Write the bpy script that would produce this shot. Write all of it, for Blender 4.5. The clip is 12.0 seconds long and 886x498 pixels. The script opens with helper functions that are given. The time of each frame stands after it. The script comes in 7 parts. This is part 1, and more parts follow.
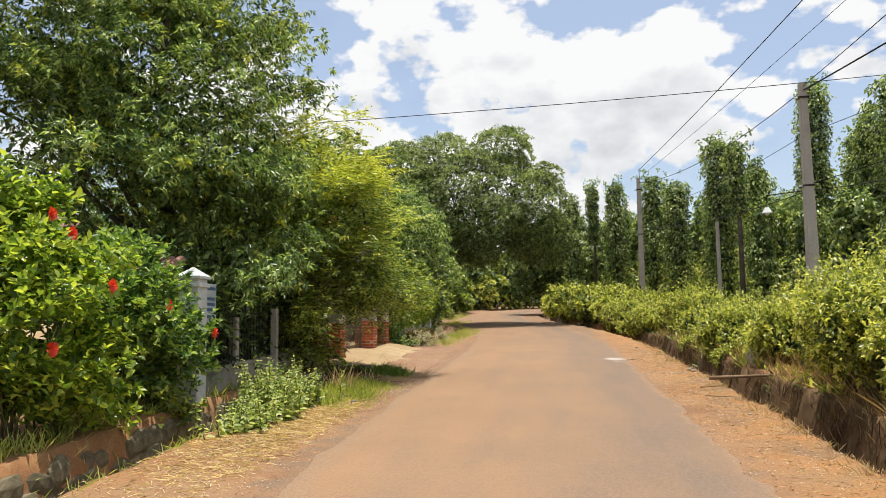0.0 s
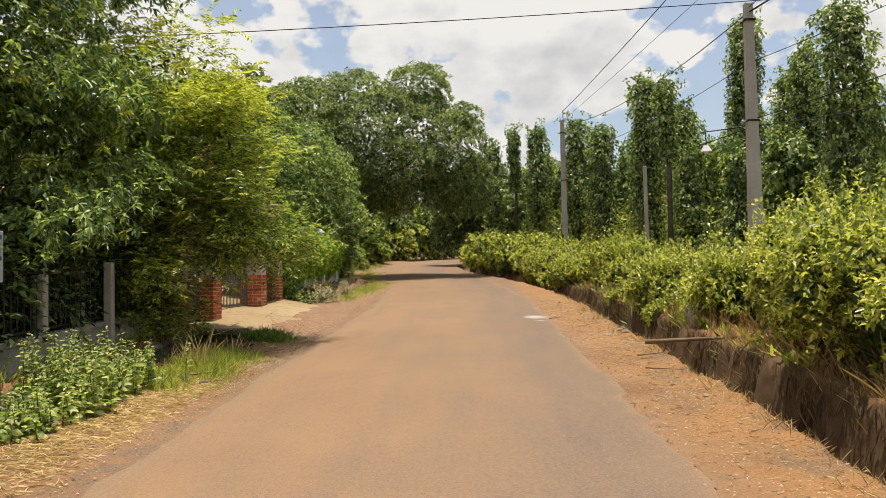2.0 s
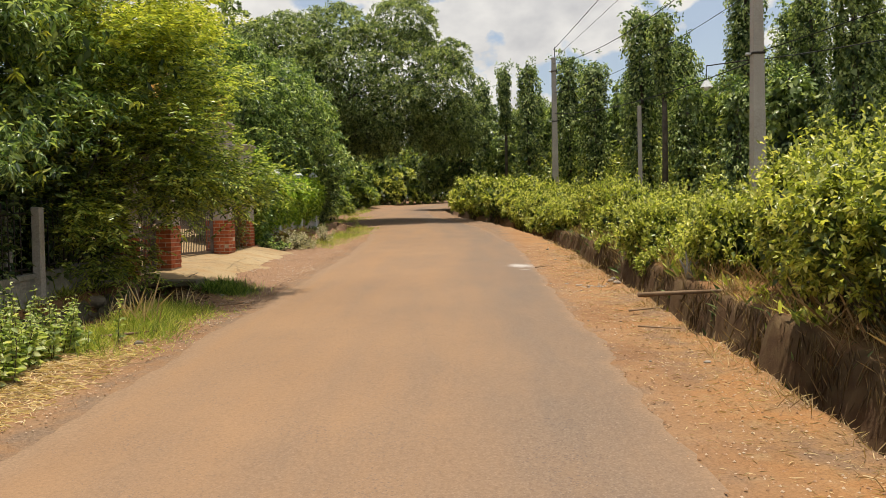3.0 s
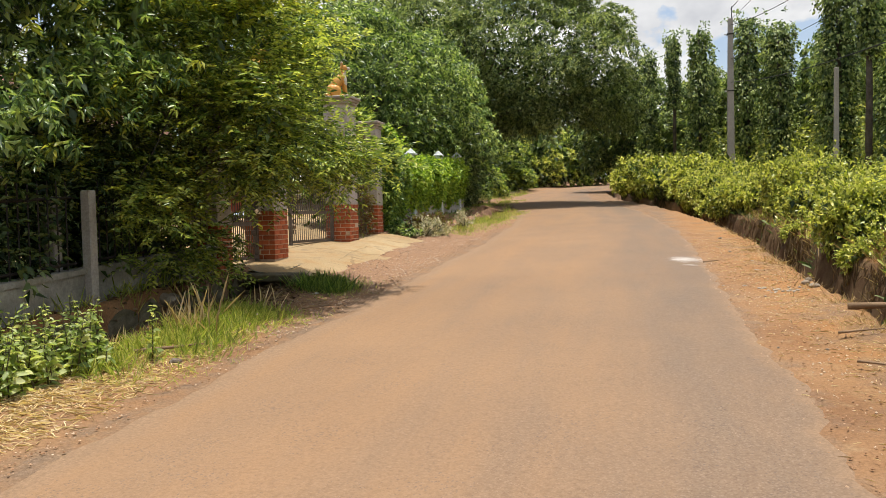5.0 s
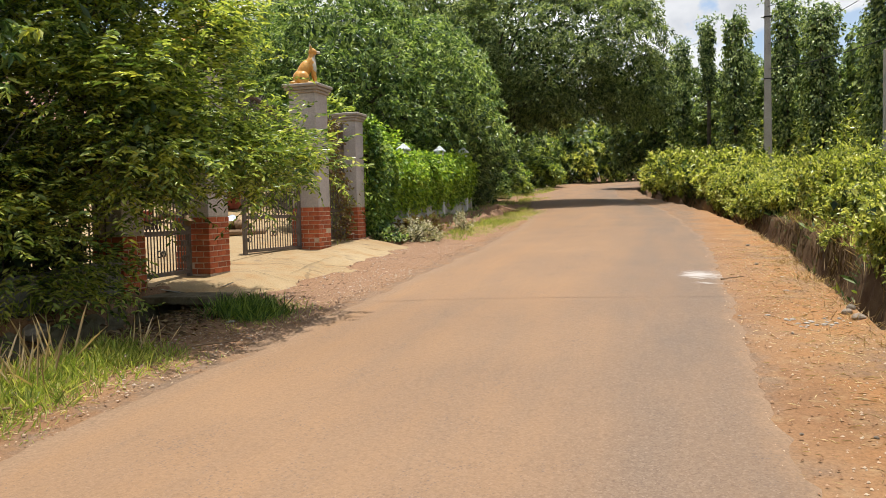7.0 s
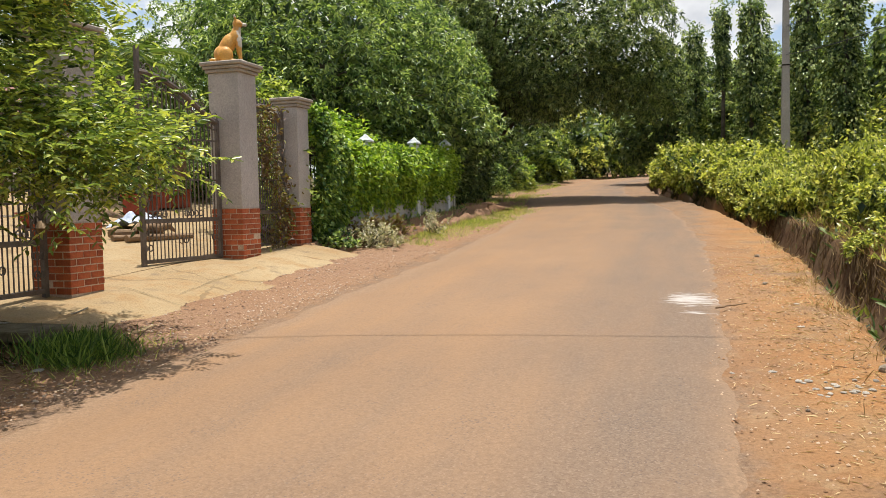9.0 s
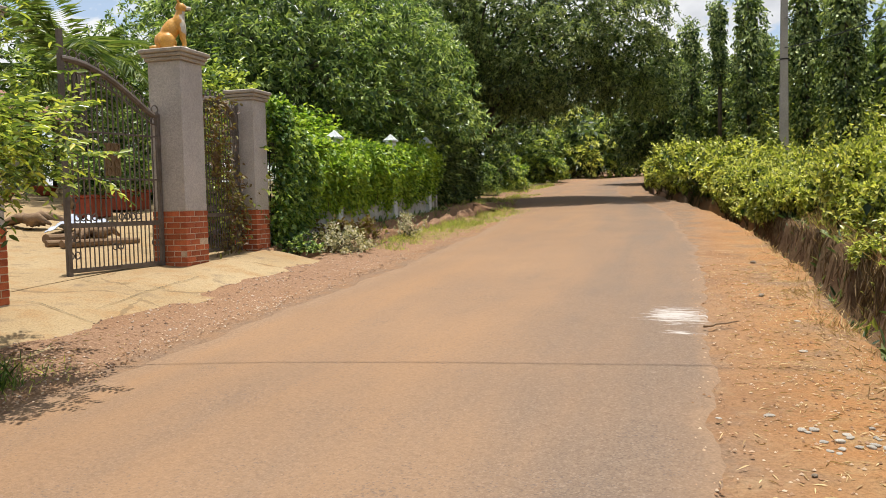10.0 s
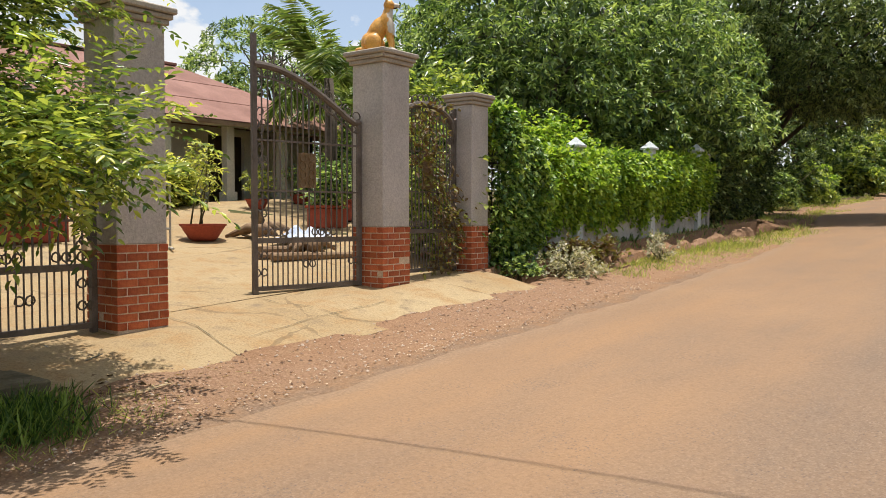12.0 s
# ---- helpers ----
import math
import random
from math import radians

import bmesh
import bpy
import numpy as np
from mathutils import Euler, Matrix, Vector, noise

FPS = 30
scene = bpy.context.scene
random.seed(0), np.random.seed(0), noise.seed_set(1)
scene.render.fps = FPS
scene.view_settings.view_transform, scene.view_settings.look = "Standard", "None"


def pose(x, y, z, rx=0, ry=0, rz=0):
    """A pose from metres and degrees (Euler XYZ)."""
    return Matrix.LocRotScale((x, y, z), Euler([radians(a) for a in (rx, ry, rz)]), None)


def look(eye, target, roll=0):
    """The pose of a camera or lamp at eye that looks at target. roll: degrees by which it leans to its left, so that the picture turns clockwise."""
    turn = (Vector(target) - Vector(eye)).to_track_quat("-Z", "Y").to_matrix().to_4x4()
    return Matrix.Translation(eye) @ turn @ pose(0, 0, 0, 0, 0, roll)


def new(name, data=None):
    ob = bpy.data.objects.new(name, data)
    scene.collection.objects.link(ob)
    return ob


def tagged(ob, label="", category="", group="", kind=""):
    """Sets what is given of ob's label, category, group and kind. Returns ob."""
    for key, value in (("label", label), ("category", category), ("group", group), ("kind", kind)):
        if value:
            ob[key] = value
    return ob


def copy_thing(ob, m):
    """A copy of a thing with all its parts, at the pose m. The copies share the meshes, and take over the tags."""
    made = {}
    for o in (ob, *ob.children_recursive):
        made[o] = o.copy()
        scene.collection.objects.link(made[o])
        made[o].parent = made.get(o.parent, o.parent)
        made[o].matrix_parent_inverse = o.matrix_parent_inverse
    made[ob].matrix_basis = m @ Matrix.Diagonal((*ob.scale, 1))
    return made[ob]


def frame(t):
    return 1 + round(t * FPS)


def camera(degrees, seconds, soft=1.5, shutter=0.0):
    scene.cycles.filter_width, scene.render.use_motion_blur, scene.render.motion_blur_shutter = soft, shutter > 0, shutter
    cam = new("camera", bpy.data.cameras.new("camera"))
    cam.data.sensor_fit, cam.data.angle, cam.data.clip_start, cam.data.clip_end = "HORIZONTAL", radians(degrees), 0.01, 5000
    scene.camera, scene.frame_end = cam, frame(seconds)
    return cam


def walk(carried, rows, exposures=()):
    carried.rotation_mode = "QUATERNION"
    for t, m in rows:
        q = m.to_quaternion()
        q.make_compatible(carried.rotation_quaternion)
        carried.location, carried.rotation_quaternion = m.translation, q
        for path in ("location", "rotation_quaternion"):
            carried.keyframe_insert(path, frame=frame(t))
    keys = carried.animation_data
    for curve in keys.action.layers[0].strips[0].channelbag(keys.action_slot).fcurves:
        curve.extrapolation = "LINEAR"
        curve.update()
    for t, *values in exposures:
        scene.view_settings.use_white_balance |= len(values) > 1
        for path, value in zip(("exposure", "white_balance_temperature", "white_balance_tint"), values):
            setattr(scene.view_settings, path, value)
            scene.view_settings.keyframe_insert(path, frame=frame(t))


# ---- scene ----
cam = camera(57.1, 12.0, soft=0.7)
PATH = [
    (0, (0.431, -0.192, 1.256), (0.174, 1.781, 1.463), -0.8),
    (0.5, (0.387, 0.515, 1.296), (0.232, 2.499, 1.494), -0.9),
    (1, (0.4, 1.186, 1.32), (0.28, 3.178, 1.452), -1.1),
    (1.5, (0.493, 1.901, 1.352), (0.4, 3.896, 1.445), -1.1),
    (2, (0.647, 2.655, 1.367), (0.574, 4.652, 1.449), -1.2),
    (2.5, (0.823, 3.311, 1.414), (0.767, 5.31, 1.392), -1.2),
    (2.7, (0.848, 3.539, 1.408), (0.801, 5.538, 1.364), -1.1),
    (4.5, (1.055, 5.741, 1.403), (0.72, 7.711, 1.33), -1.4),
    (5, (1.145, 6.364, 1.43), (0.689, 8.309, 1.341), -1.2),
    (5.5, (1.258, 6.931, 1.466), (0.779, 8.87, 1.371), -1.3),
    (6, (1.404, 7.533, 1.503), (0.903, 9.466, 1.405), -1.2),
    (6.5, (1.483, 8.153, 1.545), (0.965, 10.082, 1.448), -1.2),
    (7, (1.626, 8.66, 1.555), (1.08, 10.581, 1.457), -1.3),
    (8.8, (1.913, 10.941, 1.637), (1.331, 12.852, 1.529), -1.1),
    (9, (1.98, 11.217, 1.652), (1.394, 13.126, 1.541), -1.1),
    (9.5, (2.024, 11.847, 1.655), (1.441, 13.757, 1.543), -1.1),
    (10, (2.098, 12.432, 1.663), (1.515, 14.342, 1.552), -1.2),
    (10.5, (2.133, 12.999, 1.727), (1.541, 14.906, 1.616), -1.0),
    (10.8, (2.148, 13.271, 1.772), (1.392, 15.119, 1.667), -0.6),
    (11, (2.172, 13.433, 1.814), (1.18, 15.167, 1.706), -0.2),
    (11.5, (2.278, 13.948, 1.818), (1.061, 15.532, 1.713), 0.1),
    (12, (2.262, 14.456, 1.791), (1.044, 16.041, 1.707), 0.1),
]
walk(cam, [(t, look(eye, target, roll)) for t, eye, target, roll in PATH],
     exposures=((0.0, 0.21, 6550, 10), (1.0, 0.19, 6620, 10), (1.8, 0.09, 6800, 10), (2.5, -0.05, 7000, 10), (3.2, 0.0, 6900, 10), (4.5, 0.12, 6650, 10),
                (5.5, 0.16, 6500, 10), (7.0, 0.19, 6380, 10), (9.5, 0.18, 6450, 10), (12.0, 0.15, 6450, 10)))

# ---- light ----
SUN = Vector((0.02, 0.03, 1.0)).normalized()
sun = new("sun", bpy.data.lights.new("sun", "SUN"))
sun.data.energy, sun.data.angle, sun.data.color = 5.0, radians(0.53), (1.0, 0.955, 0.885)
sun.matrix_world = look((0, 0, 60), Vector((0, 0, 60)) - SUN)


CLOUDS = (0.35, 0.12, 0.28)


def build_world():
    world = bpy.data.worlds.new("world")
    scene.world = world
    world.use_nodes = True
    nt = world.node_tree
    nt.nodes.clear()
    out, bg = nt.nodes.new("ShaderNodeOutputWorld"), nt.nodes.new("ShaderNodeBackground")
    sky = nt.nodes.new("ShaderNodeTexSky")
    sky.sky_type, sky.sun_disc = "NISHITA", False
    sky.sun_elevation = math.asin(SUN.z)
    sky.sun_rotation = math.atan2(SUN.x, SUN.y)
    sky.air_density, sky.dust_density, sky.ozone_density = 1.0, 2.0, 0.4
    coord = nt.nodes.new("ShaderNodeTexCoord")
    # heaped clouds on a flattened dome: broad banks with rounded edges
    stretch = nt.nodes.new("ShaderNodeMapping")
    stretch.inputs["Scale"].default_value = (1.0, 1.0, 1.5)
    stretch.inputs["Location"].default_value = CLOUDS
    nt.links.new(coord.outputs["Generated"], stretch.inputs["Vector"])

    def heap(vector):
        bank = nt.nodes.new("ShaderNodeTexNoise")
        bank.inputs["Scale"].default_value, bank.inputs["Detail"].default_value, bank.inputs["Roughness"].default_value = 4.2, 10.0, 0.56
        puff = nt.nodes.new("ShaderNodeTexVoronoi")
        puff.feature = "SMOOTH_F1"
        puff.inputs["Scale"].default_value, puff.inputs["Detail"].default_value, puff.inputs["Roughness"].default_value = 15.0, 3.0, 0.5
        puff.inputs["Smoothness"].default_value = 0.35
        lump = nt.nodes.new("ShaderNodeMath")
        lump.operation = "MULTIPLY_ADD"
        lump.inputs[1].default_value = -0.17
        nt.links.new(vector, bank.inputs["Vector"])
        nt.links.new(vector, puff.inputs["Vector"])
        nt.links.new(puff.outputs["Distance"], lump.inputs[0])
        nt.links.new(bank.outputs["Fac"], lump.inputs[2])
        return lump.outputs[0]

    cover = nt.nodes.new("ShaderNodeValToRGB")
    cover.color_ramp.elements[0].position, cover.color_ramp.elements[1].position = 0.328, 0.368
    cover.color_ramp.elements[0].color = (0.16, 0.16, 0.16, 1)
    nt.links.new(heap(stretch.outputs[0]), cover.inputs["Fac"])
    above = nt.nodes.new("ShaderNodeVectorMath")
    above.operation = "ADD"
    above.inputs[1].default_value = (0.0, 0.0, 0.085)
    nt.links.new(stretch.outputs[0], above.inputs[0])
    tone = nt.nodes.new("ShaderNodeValToRGB")
    tone.color_ramp.elements[0].position, tone.color_ramp.elements[1].position = 0.36, 0.55
    tone.color_ramp.elements[0].color = (5.5, 5.55, 5.6, 1)
    tone.color_ramp.elements[1].color = (3.9, 4.0, 4.25, 1)
    nt.links.new(heap(above.outputs[0]), tone.inputs["Fac"])
    mix = nt.nodes.new("ShaderNodeMix")
    mix.data_type = "RGBA"
    nt.links.new(cover.outputs["Color"], mix.inputs["Factor"])
    nt.links.new(sky.outputs["Color"], mix.inputs["A"])
    nt.links.new(tone.outputs["Color"], mix.inputs["B"])
    nt.links.new(mix.outputs["Result"], bg.inputs["Color"])
    bg.inputs["Strength"].default_value = 0.15
    nt.links.new(bg.outputs[0], out.inputs[0])


build_world()


# ---- materials ----
def shader(name):
    m = bpy.data.materials.new(name)
    m.use_nodes = True
    nt = m.node_tree
    return m, nt, nt.nodes["Principled BSDF"]


def noise_node(nt, vector, scale, detail=6.0, rough=0.55):
    n = nt.nodes.new("ShaderNodeTexNoise")
    n.inputs["Scale"].default_value, n.inputs["Detail"].default_value, n.inputs["Roughness"].default_value = scale, detail, rough
    nt.links.new(vector, n.inputs["Vector"])
    return n.outputs["Fac"]


def ramp_node(nt, fac, *stops):
    r = nt.nodes.new("ShaderNodeValToRGB")
    e = r.color_ramp.elements
    while len(e) < len(stops):
        e.new(0.5)
    for el, (p, c) in zip(e, stops):
        el.position = p
        el.color = (*c, 1) if len(c) == 3 else c
    nt.links.new(fac, r.inputs["Fac"])
    return r.outputs["Color"]


def mix_node(nt, fac, a, b, blend="MIX"):
    m = nt.nodes.new("ShaderNodeMix")
    m.data_type, m.blend_type = "RGBA", blend
    for sock, v in (("Factor", fac), ("A", a), ("B", b)):
        if isinstance(v, (int, float)):
            m.inputs[sock].default_value = v
        elif isinstance(v, tuple):
            m.inputs[sock].default_value = (*v, 1)
        else:
            nt.links.new(v, m.inputs[sock])
    return m.outputs["Result"]


def math_node(nt, op, a, b=0.0, clamp=False):
    m = nt.nodes.new("ShaderNodeMath")
    m.operation, m.use_clamp = op, clamp
    for i, v in enumerate((a, b)):
        if isinstance(v, (int, float)):
            m.inputs[i].default_value = v
        else:
            nt.links.new(v, m.inputs[i])
    return m.outputs[0]


def bump_node(nt, b, height, strength, dist=0.02):
    n = nt.nodes.new("ShaderNodeBump")
    n.inputs["Strength"].default_value, n.inputs["Distance"].default_value = strength, dist
    nt.links.new(height, n.inputs["Height"])
    nt.links.new(n.outputs[0], b.inputs["Normal"])


def surface(name, dark, light, big=1.5, fine=40.0, rough=0.85, bump=0.4, dist=0.01, metal=0.0, spec=0.3, vary=0.0):
    """A plain weathered surface: two tones in large patches and fine grain."""
    m, nt, b = shader(name)
    v = nt.nodes.new("ShaderNodeTexCoord").outputs["Object"]
    a = noise_node(nt, v, big, 5)
    f = noise_node(nt, v, fine, 4, 0.7)
    col = mix_node(nt, ramp_node(nt, a, (0.3, (0, 0, 0)), (0.7, (1, 1, 1))), dark, light)
    col = mix_node(nt, 0.55, col, ramp_node(nt, f, (0.3, (0.35, 0.35, 0.35)), (0.7, (1, 1, 1))), "MULTIPLY")
    if vary:
        o = nt.nodes.new("ShaderNodeObjectInfo").outputs["Random"]
        col = mix_node(nt, 1.0, col, ramp_node(nt, o, (0.0, (1 - vary,) * 3), (1.0, (1, 1, 1))), "MULTIPLY")
    nt.links.new(col, b.inputs["Base Color"])
    b.inputs["Roughness"].default_value, b.inputs["Metallic"].default_value = rough, metal
    b.inputs["Specular IOR Level"].default_value = spec
    bump_node(nt, b, f, bump, dist)
    return m


def leaf_material(name, deep, mid, fresh, rough=0.42, through_light=0.5, gloss=0.4):
    """Leaves that differ one by one, glossy, with light coming through."""
    m, nt, b = shader(name)
    geo = nt.nodes.new("ShaderNodeNewGeometry").outputs["Random Per Island"]
    v = nt.nodes.new("ShaderNodeTexCoord").outputs["Object"]
    patch = noise_node(nt, v, 0.9, 3)
    t = math_node(nt, "ADD", math_node(nt, "MULTIPLY", geo, 0.98), math_node(nt, "MULTIPLY", math_node(nt, "SUBTRACT", patch, 0.46), 0.9), True)
    col = ramp_node(nt, t, (0.0, deep), (0.5, mid), (0.95, fresh))
    nt.links.new(col, b.inputs["Base Color"])
    b.inputs["Roughness"].default_value = rough
    b.inputs["Specular IOR Level"].default_value = gloss
    tr = nt.nodes.new("ShaderNodeBsdfTranslucent")
    bright = mix_node(nt, 1.0, col, (1.6, 1.6, 0.75), "MULTIPLY")
    nt.links.new(bright, tr.inputs["Color"])
    ms = nt.nodes.new("ShaderNodeMixShader")
    ms.inputs[0].default_value = through_light
    nt.links.new(b.outputs[0], ms.inputs[1])
    nt.links.new(tr.outputs[0], ms.inputs[2])
    nt.links.new(ms.outputs[0], nt.nodes["Material Output"].inputs[0])
    return m


def road_material():
    m, nt, b = shader("dusty_asphalt")
    v = nt.nodes.new("ShaderNodeTexCoord").outputs["Object"]
    uv = nt.nodes.new("ShaderNodeUVMap").outputs[0]
    sep = nt.nodes.new("ShaderNodeSeparateXYZ")
    nt.links.new(uv, sep.inputs[0])
    across = sep.outputs["X"]
    long_map = nt.nodes.new("ShaderNodeMapping")
    long_map.inputs["Scale"].default_value = (1.0, 0.16, 1.0)
    nt.links.new(v, long_map.inputs[0])
    streak = noise_node(nt, long_map.outputs[0], 1.6, 7, 0.6)
    patch = noise_node(nt, v, 0.5, 6)
    grit = noise_node(nt, v, 38, 6, 0.8)
    cells = nt.nodes.new("ShaderNodeTexVoronoi")
    cells.inputs["Scale"].default_value = 100
    nt.links.new(v, cells.inputs["Vector"])
    band = ramp_node(nt, across, (0.0, (0.62, 0.62, 0.62)), (0.1, (0.75, 0.75, 0.75)), (0.3, (0.66, 0.66, 0.66)), (0.55, (0.62, 0.62, 0.62)), (0.76, (0.38, 0.38, 0.38)), (0.88, (0.3, 0.3, 0.3)), (0.95, (0.36, 0.36, 0.36)), (1.0, (0.5, 0.5, 0.5)))
    d = math_node(nt, "ADD", band, math_node(nt, "MULTIPLY", math_node(nt, "SUBTRACT", streak, 0.5), 0.9))
    d = math_node(nt, "ADD", d, math_node(nt, "MULTIPLY", math_node(nt, "SUBTRACT", patch, 0.5), 0.5), True)
    stone = ramp_node(nt, cells.outputs["Color"], (0.0, (0.11, 0.085, 0.068)), (0.7, (0.18, 0.14, 0.108)), (1.0, (0.26, 0.21, 0.165)))
    dust = mix_node(nt, patch, (0.305, 0.168, 0.078), (0.335, 0.207, 0.115))
    col = mix_node(nt, d, stone, dust)
    # single dark stones showing through the dust, in patches
    chip = nt.nodes.new("ShaderNodeTexVoronoi")
    chip.inputs["Scale"].default_value = 46
    nt.links.new(v, chip.inputs["Vector"])
    spot_size = math_node(nt, "SUBTRACT", math_node(nt, "MULTIPLY", noise_node(nt, v, 1.7, 4), 0.9), 0.24)
    chips_mask = math_node(nt, "LESS_THAN", chip.outputs["Distance"], spot_size)
    pick = math_node(nt, "GREATER_THAN", noise_node(nt, chip.outputs["Position"], 31, 0), 0.47)
    col = mix_node(nt, math_node(nt, "MULTIPLY", math_node(nt, "MULTIPLY", chips_mask, pick), 0.55), col, (0.13, 0.10, 0.085))
    col = mix_node(nt, 0.38, col, ramp_node(nt, grit, (0.36, (0.46, 0.43, 0.41)), (0.56, (1, 1, 1))), "MULTIPLY")
    # gravel showing where the edges break up
    fray = noise_node(nt, v, 2.6, 7, 0.68)
    rim = ramp_node(nt, across, (0.0, (1, 1, 1)), (0.15, (0, 0, 0)), (0.93, (0, 0, 0)), (1.0, (1, 1, 1)))
    rim = math_node(nt, "MULTIPLY", math_node(nt, "SUBTRACT", math_node(nt, "ADD", rim, fray), 0.92), 2.6, True)
    col = mix_node(nt, math_node(nt, "MULTIPLY", rim, 0.8), col, ramp_node(nt, grit, (0.32, (0.17, 0.11, 0.07)), (0.55, (0.285, 0.185, 0.112)), (0.7, (0.37, 0.25, 0.16))))
    # a splash of spilt lime and a smaller streak
    streaks = nt.nodes.new("ShaderNodeMapping")
    streaks.inputs["Scale"].default_value = (3.0, 11.0, 1.0)
    streaks.inputs["Rotation"].default_value = (0, 0, -0.25)
    nt.links.new(v, streaks.inputs[0])
    smear = noise_node(nt, streaks.outputs[0], 1.6, 7, 0.7)
    for place, size in (((1.98, 20.25), (0.48, 0.7)), ((2.02, 19.5), (0.26, 0.1))):
        spot = nt.nodes.new("ShaderNodeMapping")
        spot.vector_type = "TEXTURE"
        spot.inputs["Location"].default_value = (*place, 0)
        spot.inputs["Scale"].default_value = (*size, 1000)
        nt.links.new(v, spot.inputs[0])
        ball = nt.nodes.new("ShaderNodeTexGradient")
        ball.gradient_type = "SPHERICAL"
        nt.links.new(spot.outputs[0], ball.inputs[0])
        f = math_node(nt, "ADD", ball.outputs["Fac"], math_node(nt, "MULTIPLY", math_node(nt, "SUBTRACT", smear, 0.5), 2.6))
        f = ramp_node(nt, f, (0.40, (0, 0, 0)), (0.85, (0.62, 0.62, 0.62)))
        inside = math_node(nt, "GREATER_THAN", ball.outputs["Fac"], 0.02)
        col = mix_node(nt, math_node(nt, "MULTIPLY", f, inside), col, (0.60, 0.57, 0.53))
    nt.links.new(col, b.inputs["Base Color"])
    b.inputs["Roughness"].default_value = 0.9
    b.inputs["Specular IOR Level"].default_value = 0.25
    bump_node(nt, b, math_node(nt, "ADD", grit, math_node(nt, "MULTIPLY", cells.outputs["Distance"], 0.5)), 0.5, 0.006)
    return m


def soil_material():
    m, nt, b = shader("red_soil")
    v = nt.nodes.new("ShaderNodeTexCoord").outputs["Object"]
    patch, mid, grit = noise_node(nt, v, 0.55, 6), noise_node(nt, v, 4.0, 6, 0.65), noise_node(nt, v, 45, 5, 0.75)
    col = ramp_node(nt, patch, (0.3, (0.25, 0.125, 0.065)), (0.5, (0.43, 0.22, 0.095)), (0.72, (0.44, 0.29, 0.165)))
    straw = ramp_node(nt, mid, (0.55, (0, 0, 0)), (0.68, (1, 1, 1)))
    col = mix_node(nt, math_node(nt, "MULTIPLY", straw, 0.55), col, (0.55, 0.40, 0.21))
    dark = ramp_node(nt, mid, (0.28, (1, 1, 1)), (0.42, (0, 0, 0)))
    col = mix_node(nt, math_node(nt, "MULTIPLY", dark, 0.5), col, (0.19, 0.10, 0.06))
    col = mix_node(nt, 0.7, col, ramp_node(nt, grit, (0.3, (0.45, 0.42, 0.4)), (0.62, (1, 1, 1))), "MULTIPLY")
    # dust carried off the road, shade-darkened mud and moss in the ditch, green mat away from the road
    sep = nt.nodes.new("ShaderNodeSeparateXYZ")
    nt.links.new(v, sep.inputs[0])
    aside = math_node(nt, "MAXIMUM", sep.outputs["X"], math_node(nt, "MULTIPLY", sep.outputs["X"], -0.80))
    dusty = math_node(nt, "MULTIPLY", math_node(nt, "SUBTRACT", 3.0, aside), 1.6, True)
    dusty = math_node(nt, "MULTIPLY", dusty, ramp_node(nt, patch, (0.35, (0.3, 0.3, 0.3)), (0.6, (1, 1, 1))))
    col = mix_node(nt, dusty, col, mix_node(nt, 0.5, mix_node(nt, straw, (0.37, 0.20, 0.095), (0.42, 0.26, 0.14)), ramp_node(nt, grit, (0.3, (0.16, 0.10, 0.06)), (0.6, (0.42, 0.27, 0.16)))))
    # orange earth in patches along the ditch side
    blot = noise_node(nt, v, 1.3, 5, 0.6)
    right = math_node(nt, "MULTIPLY", math_node(nt, "SUBTRACT", sep.outputs["X"], math_node(nt, "ADD", 2.0, math_node(nt, "MULTIPLY", mid, 0.75))), 1.7, True)
    right = math_node(nt, "MULTIPLY", right, math_node(nt, "MULTIPLY", math_node(nt, "SUBTRACT", 3.75, sep.outputs["X"]), 4.0, True))
    earth = ramp_node(nt, blot, (0.36, (0.29, 0.19, 0.12)), (0.47, (0.43, 0.25, 0.115)), (0.58, (0.48, 0.24, 0.095)), (0.7, (0.48, 0.31, 0.15)))
    earth = mix_node(nt, 0.75, earth, ramp_node(nt, grit, (0.32, (0.42, 0.38, 0.35)), (0.58, (1, 1, 1))), "MULTIPLY")
    col = mix_node(nt, math_node(nt, "MULTIPLY", right, 0.85), col, earth)
    # broken asphalt crumbling into the verges
    worn = noise_node(nt, v, 2.4, 7, 0.68)
    crumb = ramp_node(nt, grit, (0.32, (0.13, 0.09, 0.065)), (0.55, (0.27, 0.19, 0.13)), (0.7, (0.40, 0.30, 0.22)))
    fray = math_node(nt, "MULTIPLY", math_node(nt, "SUBTRACT", math_node(nt, "ADD", 1.8, math_node(nt, "MULTIPLY", worn, 1.15)), sep.outputs["X"]), 3.0, True)
    fray_l = math_node(nt, "MULTIPLY", math_node(nt, "ADD", math_node(nt, "ADD", 1.95, math_node(nt, "MULTIPLY", worn, 1.1)), sep.outputs["X"]), 3.0, True)
    fray = math_node(nt, "MULTIPLY", math_node(nt, "MULTIPLY", fray, fray_l), ramp_node(nt, worn, (0.38, (0.25, 0.25, 0.25)), (0.58, (0.85, 0.85, 0.85))))
    col = mix_node(nt, fray, col, crumb)
    # dark reddish gravel before the gate
    near_gate = math_node(nt, "MULTIPLY", math_node(nt, "SUBTRACT", sep.outputs["Y"], 14.5), 0.6, True)
    left = math_node(nt, "MULTIPLY", math_node(nt, "SUBTRACT", -2.0, sep.outputs["X"]), 1.6, True)
